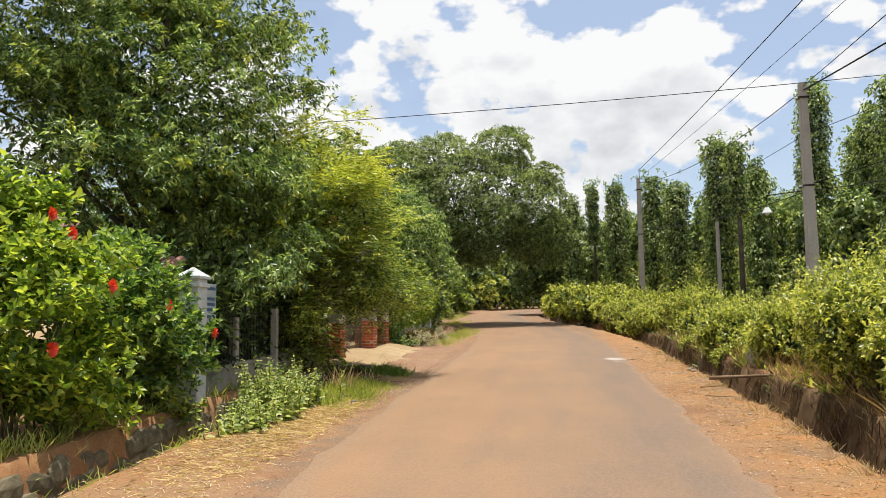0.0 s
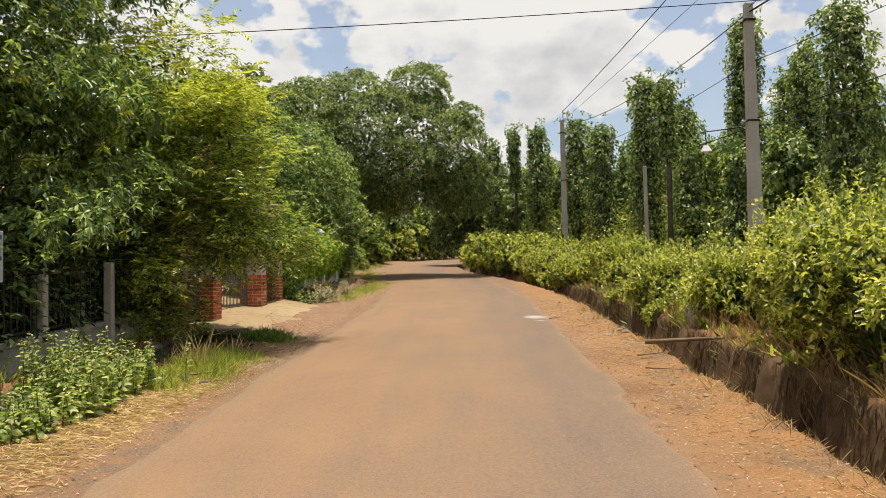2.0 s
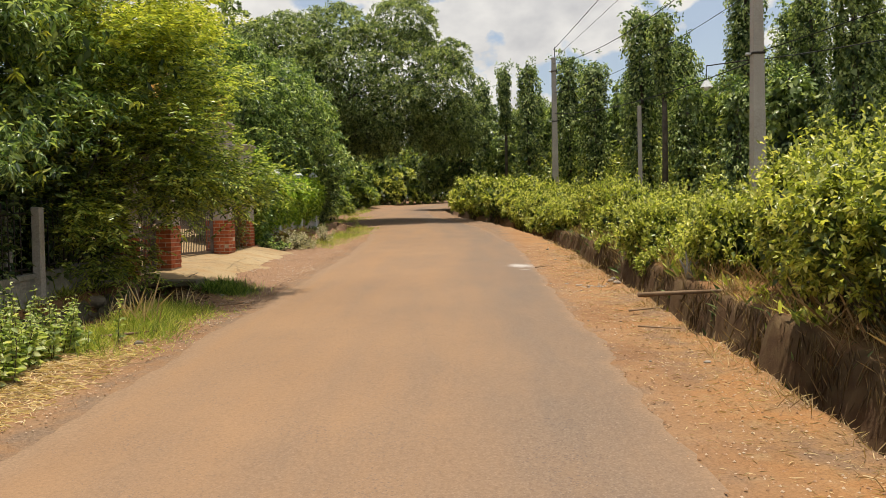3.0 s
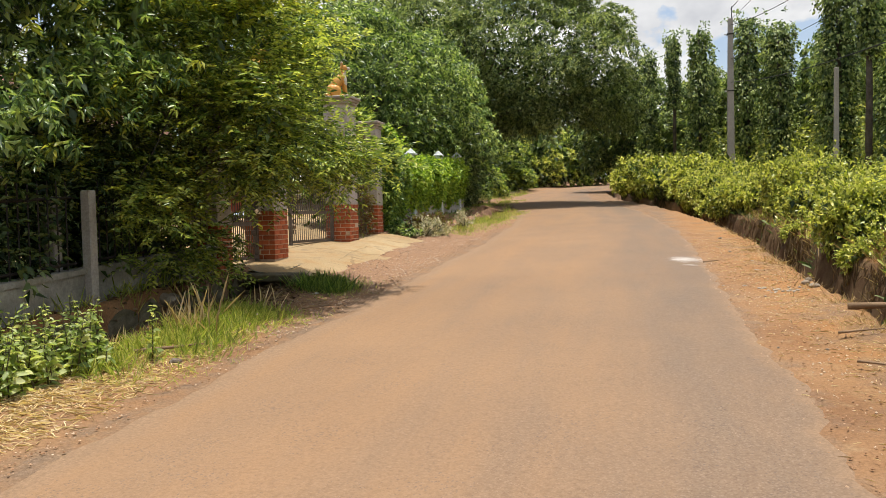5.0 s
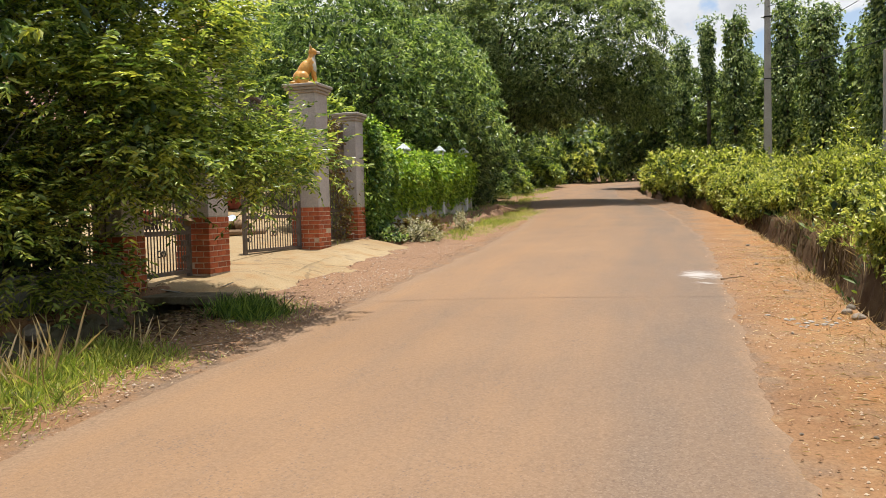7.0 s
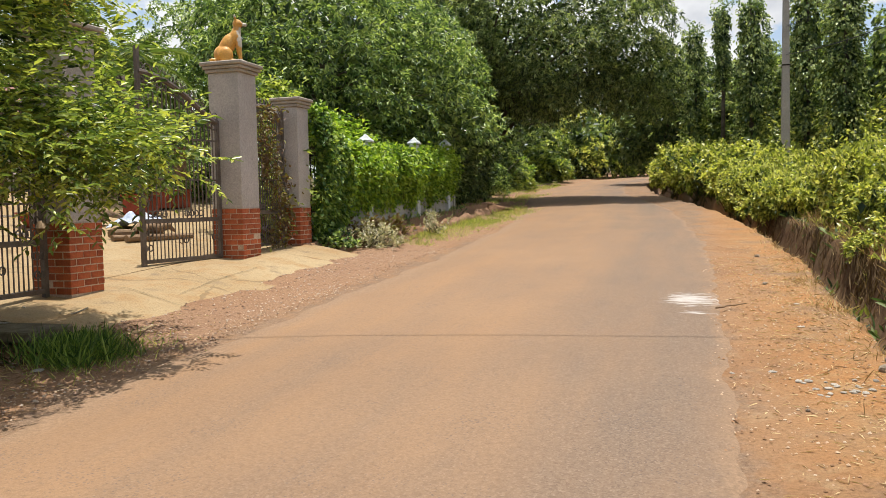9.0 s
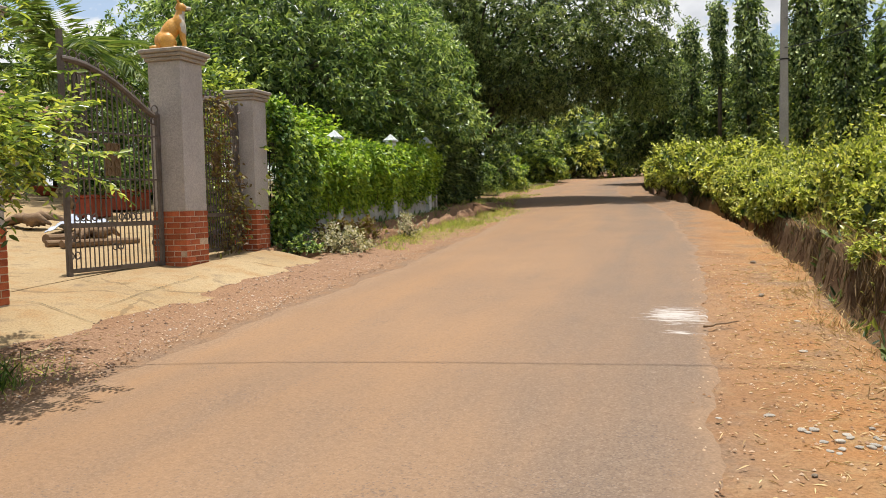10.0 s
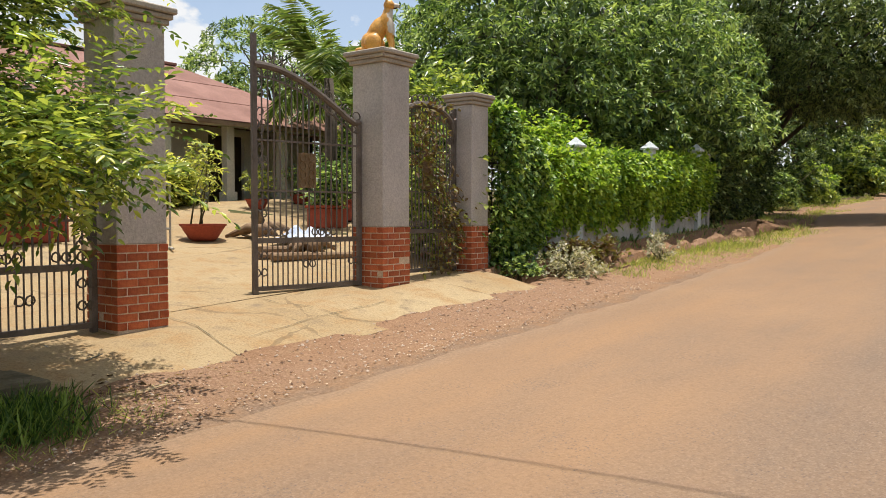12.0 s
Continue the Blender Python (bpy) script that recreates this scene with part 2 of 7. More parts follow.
    left = math_node(nt, "MULTIPLY", math_node(nt, "MULTIPLY", left, near_gate), ramp_node(nt, patch, (0.3, (0.5, 0.5, 0.5)), (0.6, (0.95, 0.95, 0.95))))
    col = mix_node(nt, left, col, ramp_node(nt, grit, (0.3, (0.17, 0.09, 0.056)), (0.5, (0.33, 0.195, 0.115)), (0.68, (0.45, 0.30, 0.20))))
    # ditch strip: dark soil colour that also holds the shade of the overhanging hedge
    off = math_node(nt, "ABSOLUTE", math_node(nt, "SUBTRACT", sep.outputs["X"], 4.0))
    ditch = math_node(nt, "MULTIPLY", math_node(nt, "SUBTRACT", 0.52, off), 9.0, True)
    shaded_mud = mix_node(nt, ramp_node(nt, mid, (0.4, (0, 0, 0)), (0.6, (1, 1, 1))), (0.085, 0.052, 0.03), (0.135, 0.095, 0.05))
    col = mix_node(nt, math_node(nt, "MULTIPLY", ditch, 0.85), col, shaded_mud)
    far = math_node(nt, "MULTIPLY", math_node(nt, "SUBTRACT", math_node(nt, "ABSOLUTE", sep.outputs["X"]), 5.6), 0.5, True)
    far = math_node(nt, "MULTIPLY", far, ramp_node(nt, mid, (0.3, (0.2, 0.2, 0.2)), (0.55, (1, 1, 1))))
    col = mix_node(nt, far, col, mix_node(nt, patch, (0.07, 0.06, 0.03), (0.10, 0.12, 0.04)))
    col = mix_node(nt, 1.0, col, (0.82, 0.82, 0.82), "MULTIPLY")
    nt.links.new(col, b.inputs["Base Color"])
    b.inputs["Roughness"].default_value = 0.95
    b.inputs["Specular IOR Level"].default_value = 0.15
    bump_node(nt, b, math_node(nt, "ADD", mid, math_node(nt, "MULTIPLY", grit, 0.6)), 0.8, 0.03)
    return m


def slab_material():
    """Sun-bleached concrete with soil trodden over it, dark stains and grit."""
    m, nt, b = shader("yard_concrete")
    v = nt.nodes.new("ShaderNodeTexCoord").outputs["Object"]
    big, mid, grit = noise_node(nt, v, 0.45, 5), noise_node(nt, v, 2.6, 8, 0.65), noise_node(nt, v, 48, 5, 0.75)
    col = mix_node(nt, ramp_node(nt, big, (0.35, (0, 0, 0)), (0.65, (1, 1, 1))), (0.42, 0.295, 0.155), (0.52, 0.395, 0.225))
    col = mix_node(nt, ramp_node(nt, mid, (0.5, (0, 0, 0)), (0.66, (0.8, 0.8, 0.8))), col, (0.42, 0.26, 0.12))
    col = mix_node(nt, ramp_node(nt, mid, (0.3, (0.75, 0.75, 0.75)), (0.44, (0, 0, 0))), col, (0.27, 0.20, 0.13))
    col = mix_node(nt, 0.75, col, ramp_node(nt, grit, (0.32, (0.5, 0.48, 0.45)), (0.58, (1, 1, 1))), "MULTIPLY")
    # cracks between poured panels
    bent = nt.nodes.new("ShaderNodeVectorMath")
    bent.operation = "MULTIPLY_ADD"
    shake = nt.nodes.new("ShaderNodeTexNoise")
    shake.inputs["Scale"].default_value, shake.inputs["Detail"].default_value = 2.2, 6.0
    nt.links.new(v, shake.inputs["Vector"])
    nt.links.new(shake.outputs["Color"], bent.inputs[0])
    bent.inputs[1].default_value = (0.35, 0.35, 0.0)
    nt.links.new(v, bent.inputs[2])
    crack = nt.nodes.new("ShaderNodeTexVoronoi")
    crack.feature = "DISTANCE_TO_EDGE"
    crack.inputs["Scale"].default_value = 0.42
    nt.links.new(bent.outputs[0], crack.inputs["Vector"])
    gap = math_node(nt, "LESS_THAN", crack.outputs["Distance"], math_node(nt, "MULTIPLY", ramp_node(nt, mid, (0.42, (0, 0, 0)), (0.58, (1, 1, 1))), 0.012))
    col = mix_node(nt, math_node(nt, "MULTIPLY", gap, 0.4), col, (0.13, 0.09, 0.055))
    col = mix_node(nt, 1.0, col, (0.82, 0.82, 0.82), "MULTIPLY")
    nt.links.new(col, b.inputs["Base Color"])
    b.inputs["Roughness"].default_value = 0.92
    b.inputs["Specular IOR Level"].default_value = 0.2
    bump_node(nt, b, math_node(nt, "ADD", mid, math_node(nt, "MULTIPLY", grit, 0.5)), 0.6, 0.012)
    return m


ROAD = road_material()
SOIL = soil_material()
BRICK = surface("orange_brick", (0.46, 0.095, 0.036), (0.70, 0.20, 0.08), 7, 45, 0.85, 0.6, 0.005, vary=0.42)
MORTAR = surface("mortar", (0.55, 0.40, 0.28), (0.77, 0.61, 0.47), 9, 50, 0.95, 0.6, 0.004)
RENDER_GREY = surface("pebble_dash", (0.47, 0.425, 0.385), (0.63, 0.575, 0.53), 2, 45, 0.92, 1.0, 0.012)
CAP = surface("pillar_cap", (0.36, 0.31, 0.25), (0.48, 0.42, 0.35), 2, 50, 0.9, 0.4, 0.004)
CONCRETE = surface("old_concrete", (0.38, 0.345, 0.30), (0.55, 0.505, 0.44), 1.2, 45, 0.92, 0.5, 0.006)
MOSSY = surface("mossy_plaster", (0.15, 0.145, 0.115), (0.46, 0.43, 0.36), 1.8, 26, 0.93, 0.5, 0.006)
SLAB = slab_material()
WHITEWASH = surface("whitewash", (0.55, 0.58, 0.58), (0.78, 0.8, 0.8), 3, 40, 0.9, 0.3, 0.004)
IRON = surface("rusty_iron", (0.11, 0.088, 0.07), (0.20, 0.165, 0.14), 5, 60, 0.6, 0.3, 0.002, 0.15)
DARK_IRON = surface("black_iron", (0.02, 0.018, 0.016), (0.06, 0.045, 0.035), 5, 60, 0.6, 0.3, 0.002, 0.3)
BARK = surface("bark", (0.07, 0.055, 0.042), (0.17, 0.14, 0.11), 4, 30, 0.95, 1.0, 0.02)
CABLE = surface("cable", (0.012, 0.012, 0.013), (0.03, 0.03, 0.03), 3, 40, 0.6, 0.1, 0.001)
STEM = surface("green_stem", (0.09, 0.08, 0.04), (0.16, 0.15, 0.07), 6, 40, 0.8, 0.4, 0.004)

LEAF_DEEP = leaf_material("leaf_deep", (0.023, 0.05, 0.023), (0.122, 0.20, 0.064), (0.42, 0.51, 0.185), 0.32, 0.35, 0.36)
LEAF_FRESH = leaf_material("leaf_fresh", (0.038, 0.074, 0.022), (0.17, 0.24, 0.054), (0.51, 0.56, 0.145), 0.28, 0.38)
# for young leaf tips, and for sunlight painted on the roadside tree's top
LEAF_YOUNG_LIT = leaf_material("leaf_young_lit", (0.12, 0.16, 0.03), (0.34, 0.38, 0.06), (0.60, 0.59, 0.13), 0.32, 0.42)
LEAF_HIBISCUS = leaf_material("leaf_hibiscus", (0.045, 0.09, 0.015), (0.16, 0.25, 0.04), (0.46, 0.53, 0.09), 0.32, 0.46)
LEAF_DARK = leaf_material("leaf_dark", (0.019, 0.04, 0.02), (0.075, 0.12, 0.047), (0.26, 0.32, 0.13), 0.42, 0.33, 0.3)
LEAF_GREY = leaf_material("leaf_grey", (0.034, 0.058, 0.031), (0.14, 0.195, 0.083), (0.40, 0.46, 0.195), 0.42, 0.35, 0.32)
LEAF_PEPPER = leaf_material("leaf_pepper", (0.034, 0.062, 0.028), (0.155, 0.225, 0.074), (0.54, 0.60, 0.25), 0.3, 0.37, 0.4)
LEAF_HEDGE = leaf_material("leaf_hedge", (0.06, 0.085, 0.022), (0.29, 0.335, 0.065), (0.68, 0.66, 0.21), 0.28, 0.40)
LEAF_VINE = leaf_material("leaf_vine", (0.05, 0.11, 0.018), (0.19, 0.31, 0.04), (0.44, 0.54, 0.09), 0.42, 0.45)
# darker green for plants standing in shade, the shade put into the colour
LEAF_SHADED = leaf_material("leaf_shaded", (0.03, 0.075, 0.02), (0.11, 0.20, 0.045), (0.34, 0.44, 0.11), 0.36, 0.38)
LEAF_WEED = leaf_material("leaf_weed", (0.13, 0.19, 0.055), (0.32, 0.40, 0.13), (0.58, 0.60, 0.32), 0.5, 0.42)
LEAF_PALM = leaf_material("leaf_palm", (0.05, 0.09, 0.02), (0.12, 0.18, 0.05), (0.24, 0.28, 0.10), 0.35, 0.35)
LEAF_RUST = leaf_material("leaf_rust", (0.10, 0.05, 0.03), (0.15, 0.10, 0.04), (0.2, 0.2, 0.05), 0.5, 0.3)
GRASS = leaf_material("grass_blade", (0.13, 0.19, 0.035), (0.30, 0.37, 0.075), (0.58, 0.56, 0.20), 0.45, 0.42)
GRAVEL = leaf_material("verge_pebble", (0.14, 0.08, 0.05), (0.28, 0.18, 0.12), (0.48, 0.38, 0.29), 0.9, 0.0)
LEAF_PALE = leaf_material("leaf_pale", (0.16, 0.17, 0.09), (0.36, 0.34, 0.24), (0.62, 0.56, 0.47), 0.6, 0.3)
STRAW = leaf_material("dry_straw", (0.22, 0.135, 0.06), (0.42, 0.29, 0.145), (0.62, 0.48, 0.27), 0.8, 0.15)
PALE_STRAW = leaf_material("pale_straw", (0.36, 0.26, 0.13), (0.60, 0.46, 0.26), (0.80, 0.66, 0.43), 0.8, 0.2)
PETAL = leaf_material("red_petal", (0.55, 0.03, 0.015), (0.68, 0.06, 0.03), (0.75, 0.12, 0.06), 0.5, 0.3)
ROOF = surface("rusty_roof", (0.23, 0.108, 0.08), (0.36, 0.19, 0.145), 1.3, 30, 0.7, 0.3, 0.004)
PLASTER = surface("house_plaster", (0.60, 0.55, 0.46), (0.78, 0.73, 0.63), 1.5, 40, 0.9, 0.3, 0.004)
TERRACOTTA = surface("terracotta", (0.30, 0.055, 0.03), (0.42, 0.09, 0.05), 5, 50, 0.7, 0.3, 0.003)
WOOD = surface("weathered_wood", (0.20, 0.125, 0.07), (0.36, 0.245, 0.15), 3, 50, 0.9, 0.7, 0.006)
# moss on the drain stones; on the culvert this dark tone stands for shade
MOSS_SHADE_ROCK = surface("moss_shade_stone", (0.12, 0.10, 0.05), (0.30, 0.25, 0.16), 5, 35, 0.95, 0.8, 0.01, vary=0.4)
ROCK = surface("field_stone", (0.28, 0.22, 0.16), (0.46, 0.38, 0.29), 4, 35, 0.95, 0.8, 0.01, vary=0.35)
PALE = surface("pale_litter", (0.40, 0.35, 0.28), (0.66, 0.61, 0.53), 14, 60, 0.9, 0.5, 0.006, vary=0.35)
GOLD = surface("golden_glaze", (0.62, 0.27, 0.035), (0.78, 0.42, 0.09), 7, 40, 0.4, 0.15, 0.003, spec=0.5)
WALLGREY = surface("aged_whitewash", (0.30, 0.29, 0.26), (0.66, 0.64, 0.59), 1.6, 30, 0.93, 0.4, 0.005)
CREAM = surface("cream_glaze", (0.55, 0.47, 0.36), (0.7, 0.64, 0.54), 7, 40, 0.45, 0.15, 0.003)
TARP = surface("blue_white_tarp", (0.42, 0.5, 0.66), (0.7, 0.73, 0.78), 4, 30, 0.5, 0.4, 0.004)

# ---- mesh helpers ----
RNG = np.random.default_rng(7)


def part(name, bm, material, parent=None, label=""):
    """Link a bmesh as one mesh object, under a thing or a part if one is given."""
    me = bpy.data.meshes.new(name)
    bm.to_mesh(me)
    bm.free()
    me.materials.append(material)
    ob = new(name, me)
    if parent:
        ob.parent = parent
    if label:
        ob["label"] = label
    return ob


def sheet(name, verts, faces, material, parent=None, label="", smooth=False):
    me = bpy.data.meshes.new(name)
    me.from_pydata([tuple(v) for v in verts], [], faces)
    me.materials.append(material)
    if smooth:
        me.polygons.foreach_set("use_smooth", [True] * len(me.polygons))
    me.update()
    ob = new(name, me)
    if parent:
        ob.parent = parent
    if label:
        ob["label"] = label
    return ob


def thing(name, place=(0, 0, 0), turn=0.0, label="", category="", group="", kind=""):
    ob = new(name)
    ob.matrix_basis = pose(*place, 0, 0, turn)
    return tagged(ob, label, category, group, kind)


def box(bm, x0, x1, y0, y1, z0, z1, bevel=0.0):
    m = Matrix.LocRotScale(((x0 + x1) / 2, (y0 + y1) / 2, (z0 + z1) / 2), None, (x1 - x0, y1 - y0, z1 - z0))
    r = bmesh.ops.create_cube(bm, size=1, matrix=m)
    if bevel:
        es = list({e for v in r["verts"] for e in v.link_edges})
        bmesh.ops.bevel(bm, geom=es, offset=bevel, segments=1, affect="EDGES")
    return bm


def boxed(*args):
    return box(bmesh.new(), *args)


def rod(bm, a, b, r0, r1=None, sides=6):
    a, b = Vector(a), Vector(b)
    d = b - a
    m = Matrix.Translation((a + b) / 2) @ d.to_track_quat("Z", "Y").to_matrix().to_4x4()
    bmesh.ops.create_cone(bm, cap_ends=True, segments=sides, radius1=r0, radius2=r0 if r1 is None else r1, depth=d.length, matrix=m)
    return bm


def tube(verts, faces, pts, radii, sides=6):
    """Append a tapered tube along pts to the lists."""
    pts = [Vector(p) for p in pts]
    base = len(verts)
    for i, p in enumerate(pts):
        d = (pts[min(i + 1, len(pts) - 1)] - pts[max(i - 1, 0)]).normalized()
        u = d.orthogonal().normalized() if i == 0 else (u - d * u.dot(d)).normalized()
        w = d.cross(u)
        for k in range(sides):
            a = 2 * math.pi * k / sides
            verts.append(p + (u * math.cos(a) + w * math.sin(a)) * radii[i])
    for i in range(len(pts) - 1):
        for k in range(sides):
            n = (k + 1) % sides
            faces.append((base + i * sides + k, base + i * sides + n, base + (i + 1) * sides + n, base + (i + 1) * sides + k))
    faces.append(tuple(base + (len(pts) - 1) * sides + k for k in range(sides)))
    faces.append(tuple(base + k for k in reversed(range(sides))))


def unit(v):
    return v / np.maximum(np.linalg.norm(v, axis=-1, keepdims=True), 1e-9)


def leaf_mesh(name, P, D, L, W, material, parent=None, label="", oval=False, fold=0.25, up=None):
    """One mesh of many leaves: P bases, D directions, L lengths, W widths."""
    n = len(P)
    D = unit(D)
    U = RNG.normal(0, 0.45, (n, 3)) + ((0, 0, 1) if up is None else up)
    S = unit(np.cross(D, U))
    N = np.cross(S, D)
    L, W = np.broadcast_to(L, n)[:, None], np.broadcast_to(W, n)[:, None]
    if oval:
        curl = -N * L * 0.12
        rows = [P, P + D * L * 0.3 - S * W * 0.5 + N * W * fold, P + D * L * 0.68 - S * W * 0.42 + N * W * fold + curl * 0.4,
                P + D * L + curl, P + D * L * 0.68 + S * W * 0.42 + N * W * fold + curl * 0.4, P + D * L * 0.3 + S * W * 0.5 + N * W * fold]
        loops = np.array([[0, 5, 4, 3], [0, 3, 2, 1]])
    else:
        rows = [P, P + D * L * 0.42 - S * W * 0.5 + N * W * fold, P + D * L - N * L * 0.1, P + D * L * 0.42 + S * W * 0.5 + N * W * fold]
        loops = np.array([[0, 3, 2], [0, 2, 1]])
    k, s = len(rows), loops.shape[1]
    co = np.stack(rows, 1).reshape(-1, 3)
    idx = (np.arange(n)[:, None, None] * k + loops[None]).reshape(-1)
    me = bpy.data.meshes.new(name)
    me.vertices.add(n * k)
    me.vertices.foreach_set("co", co.ravel().astype(np.float32))
    me.loops.add(len(idx))
    me.loops.foreach_set("vertex_index", idx.astype(np.int32))
    me.polygons.add(n * 2)
    me.polygons.foreach_set("loop_start", np.arange(0, len(idx), s, dtype=np.int32))
    me.materials.append(material)
    me.update(calc_edges=True)
    ob = new(name, me)
    if parent:
        ob.parent = parent
    if label:
        ob["label"] = label
    return ob


def on_blobs(blobs, n, depth=0.3):
    """n places near the shells of ellipsoids (centre, radii), with the outward direction."""
    B = np.array([(*c, *r) for c, r in blobs], float)
    area = (B[:, 3] * B[:, 4] + B[:, 4] * B[:, 5] + B[:, 3] * B[:, 5])
    P, O = [], []
    while sum(map(len, P)) < n:
        i = RNG.choice(len(B), n, p=area / area.sum())
        d = unit(RNG.normal(size=(n, 3)))
        r = 1 - np.abs(RNG.normal(0, depth, (n, 1)))
        p = B[i, :3] + d * B[i, 3:] * r
        q = ((p[:, None] - B[None, :, :3]) / B[None, :, 3:])
        deep = (np.linalg.norm(q, axis=2) < 0.45).any(1)
        keep = ~deep & (r[:, 0] > 0.1)
        P.append(p[keep]), O.append(unit(d / B[i, 3:] )[keep])
    return np.concatenate(P)[:n], np.concatenate(O)[:n]


def sprigs(blobs, clumps, per_clump, leaves, spread=0.3, length=0.35, droop=0.25, depth=0.2, bough=1, loose=0.3, jitter=0.3, flat=1.0):
    """Leaves on twigs, twigs in clumps, clumps on boughs, boughs on the shells of blobs. Returns leaf bases, directions, and the clump places."""
    C, CO = on_blobs(blobs, max(5, clumps // bough), depth)
    if bough > 1:
        many = RNG.integers(bough // 3 + 1, bough * 5 // 3, len(C))
        C, CO = np.repeat(C, many, 0), np.repeat(CO, many, 0)
        C = C + RNG.normal(0, loose, C.shape) * (1, 1, 0.55)
    T = np.repeat(C, per_clump, 0) + RNG.normal(0, spread, (len(C) * per_clump, 3)) * (1, 1, 0.7)
    TD = unit((np.repeat(CO, per_clump, 0) * 0.7 + RNG.normal(0, 0.6, T.shape) + (0, 0, 0.1 - droop)) * (1, 1, flat))
    j = np.arange(leaves)
    f = (j + 0.5) / leaves
    LP = T[:, None] + TD[:, None] * (length * f)[None, :, None] - np.array((0, 0, 1.0)) * (droop * length * f ** 2)[None, :, None]
    side = unit(np.cross(TD, (0.0, 0.0, 1.0)) + 1e-6)
    sgn = np.where(j % 2 == 0, 1.0, -1.0)
    LD = TD[:, None] * 0.6 + side[:, None] * sgn[None, :, None] * 0.9 + RNG.normal(0, jitter, LP.shape) - np.array((0, 0, droop))
    return LP.reshape(-1, 3), unit(LD.reshape(-1, 3)), C


def tufts(blobs, clumps, per_clump, leaves, spread=0.3, droop=0.4, depth=0.2, bough=1, loose=0.3, lift=0.6):
    """Rosettes of leaves round shoot tips, tips in clumps, clumps on boughs. Returns leaf bases, directions and the clump places."""
    C, CO = on_blobs(blobs, max(5, clumps // bough), depth)
    if bough > 1:
        many = RNG.integers(bough // 3 + 1, bough * 5 // 3, len(C))
        C, CO = np.repeat(C, many, 0), np.repeat(CO, many, 0)
        C = C + RNG.normal(0, loose, C.shape) * (1, 1, 0.5)
    T = np.repeat(C, per_clump, 0) + RNG.normal(0, spread, (len(C) * per_clump, 3)) * (1, 1, 0.6)
    A = unit(np.repeat(CO, per_clump, 0) * 0.6 + RNG.normal(0, 0.35, T.shape) + (0, 0, lift))
    e1 = unit(np.cross(A, (0.31, 0.9, 0.2)))
    e2 = np.cross(A, e1)
    f = np.arange(leaves) / leaves
    open_ = (0.55 + 1.15 * f)[None, :, None] + RNG.normal(0, 0.18, (len(T), leaves, 1))
    az = RNG.uniform(0, 6.28, (len(T), 1)) + 2.4 * np.arange(leaves)[None, :] + RNG.normal(0, 0.3, (len(T), leaves))
    ring = e1[:, None] * np.cos(az)[..., None] + e2[:, None] * np.sin(az)[..., None]
    LD = A[:, None] * np.cos(open_) + ring * np.sin(open_) - np.array((0, 0, droop))
    LP = T[:, None] - A[:, None] * (0.10 * f)[None, :, None]
    return LP.reshape(-1, 3), unit(LD.reshape(-1, 3)), C


def pads(blobs, n, radius, tips, leaves, droop=0.35, thick=0.5):
    """Layered crowns: flat domes of shoots on the shells of blobs, a rosette of leaves on each shoot. Returns bases, directions, dome centres."""
    C, O = on_blobs(blobs, n * 3, 0.10)
    B = np.array([(*c, *r) for c, r in blobs], float)
    q = np.linalg.norm((C[:, None] - B[None, :, :3]) / B[None, :, 3:], axis=2)
    C, O = C[q.min(1) > 0.72][:n], O[q.min(1) > 0.72][:n]
    n = len(C)
    R = (radius * RNG.uniform(0.55, 1.35, n))[:, None, None]
    A = unit(O * 0.75 + (0, 0, 0.75) + RNG.normal(0, 0.15, O.shape))
    e1 = unit(np.cross(A, (0.31, 0.9, 0.2)))
    e2 = np.cross(A, e1)
    az, r = RNG.uniform(0, 6.283, (n, tips)), np.sqrt(RNG.random((n, tips)))
    flat = e1[:, None] * (np.cos(az) * r)[..., None] + e2[:, None] * (np.sin(az) * r)[..., None]
    dome = A[:, None] * (thick * np.sqrt(1 - r ** 2 * 0.98))[..., None]
    T = (C[:, None] + R * (flat + dome - A[:, None] * 0.3)).reshape(-1, 3)
    N = unit((flat * 0.9 + A[:, None] * 0.8).reshape(-1, 3) + RNG.normal(0, 0.2, (n * tips, 3)))
    f1 = unit(np.cross(N, (0.2, 0.5, 0.83)))
    f2 = np.cross(N, f1)
    f = np.arange(leaves) / leaves
    wide = (0.75 + 0.85 * f)[None, :, None] + RNG.normal(0, 0.2, (n * tips, leaves, 1))
    turn = RNG.uniform(0, 6.28, (n * tips, 1)) + 2.4 * np.arange(leaves)[None] + RNG.normal(0, 0.3, (n * tips, leaves))
    ring = f1[:, None] * np.cos(turn)[..., None] + f2[:, None] * np.sin(turn)[..., None]
    D = N[:, None] * np.cos(wide) + ring * np.sin(wide) - np.array((0, 0, droop))
    P = T[:, None] - N[:, None] * (0.07 * f)[None, :, None]
    return P.reshape(-1, 3), unit(D.reshape(-1, 3)), C


def inside_blobs(blobs, n, out=0.7):
    """n places spread inside ellipsoids."""
    B = np.array([(*c, *r) for c, r in blobs], float)
    vol = B[:, 3] * B[:, 4] * B[:, 5]
    i = RNG.choice(len(B), n, p=vol / vol.sum())
    return B[i, :3] + unit(RNG.normal(size=(n, 3))) * B[i, 3:] * out * RNG.random((n, 1)) ** 0.4


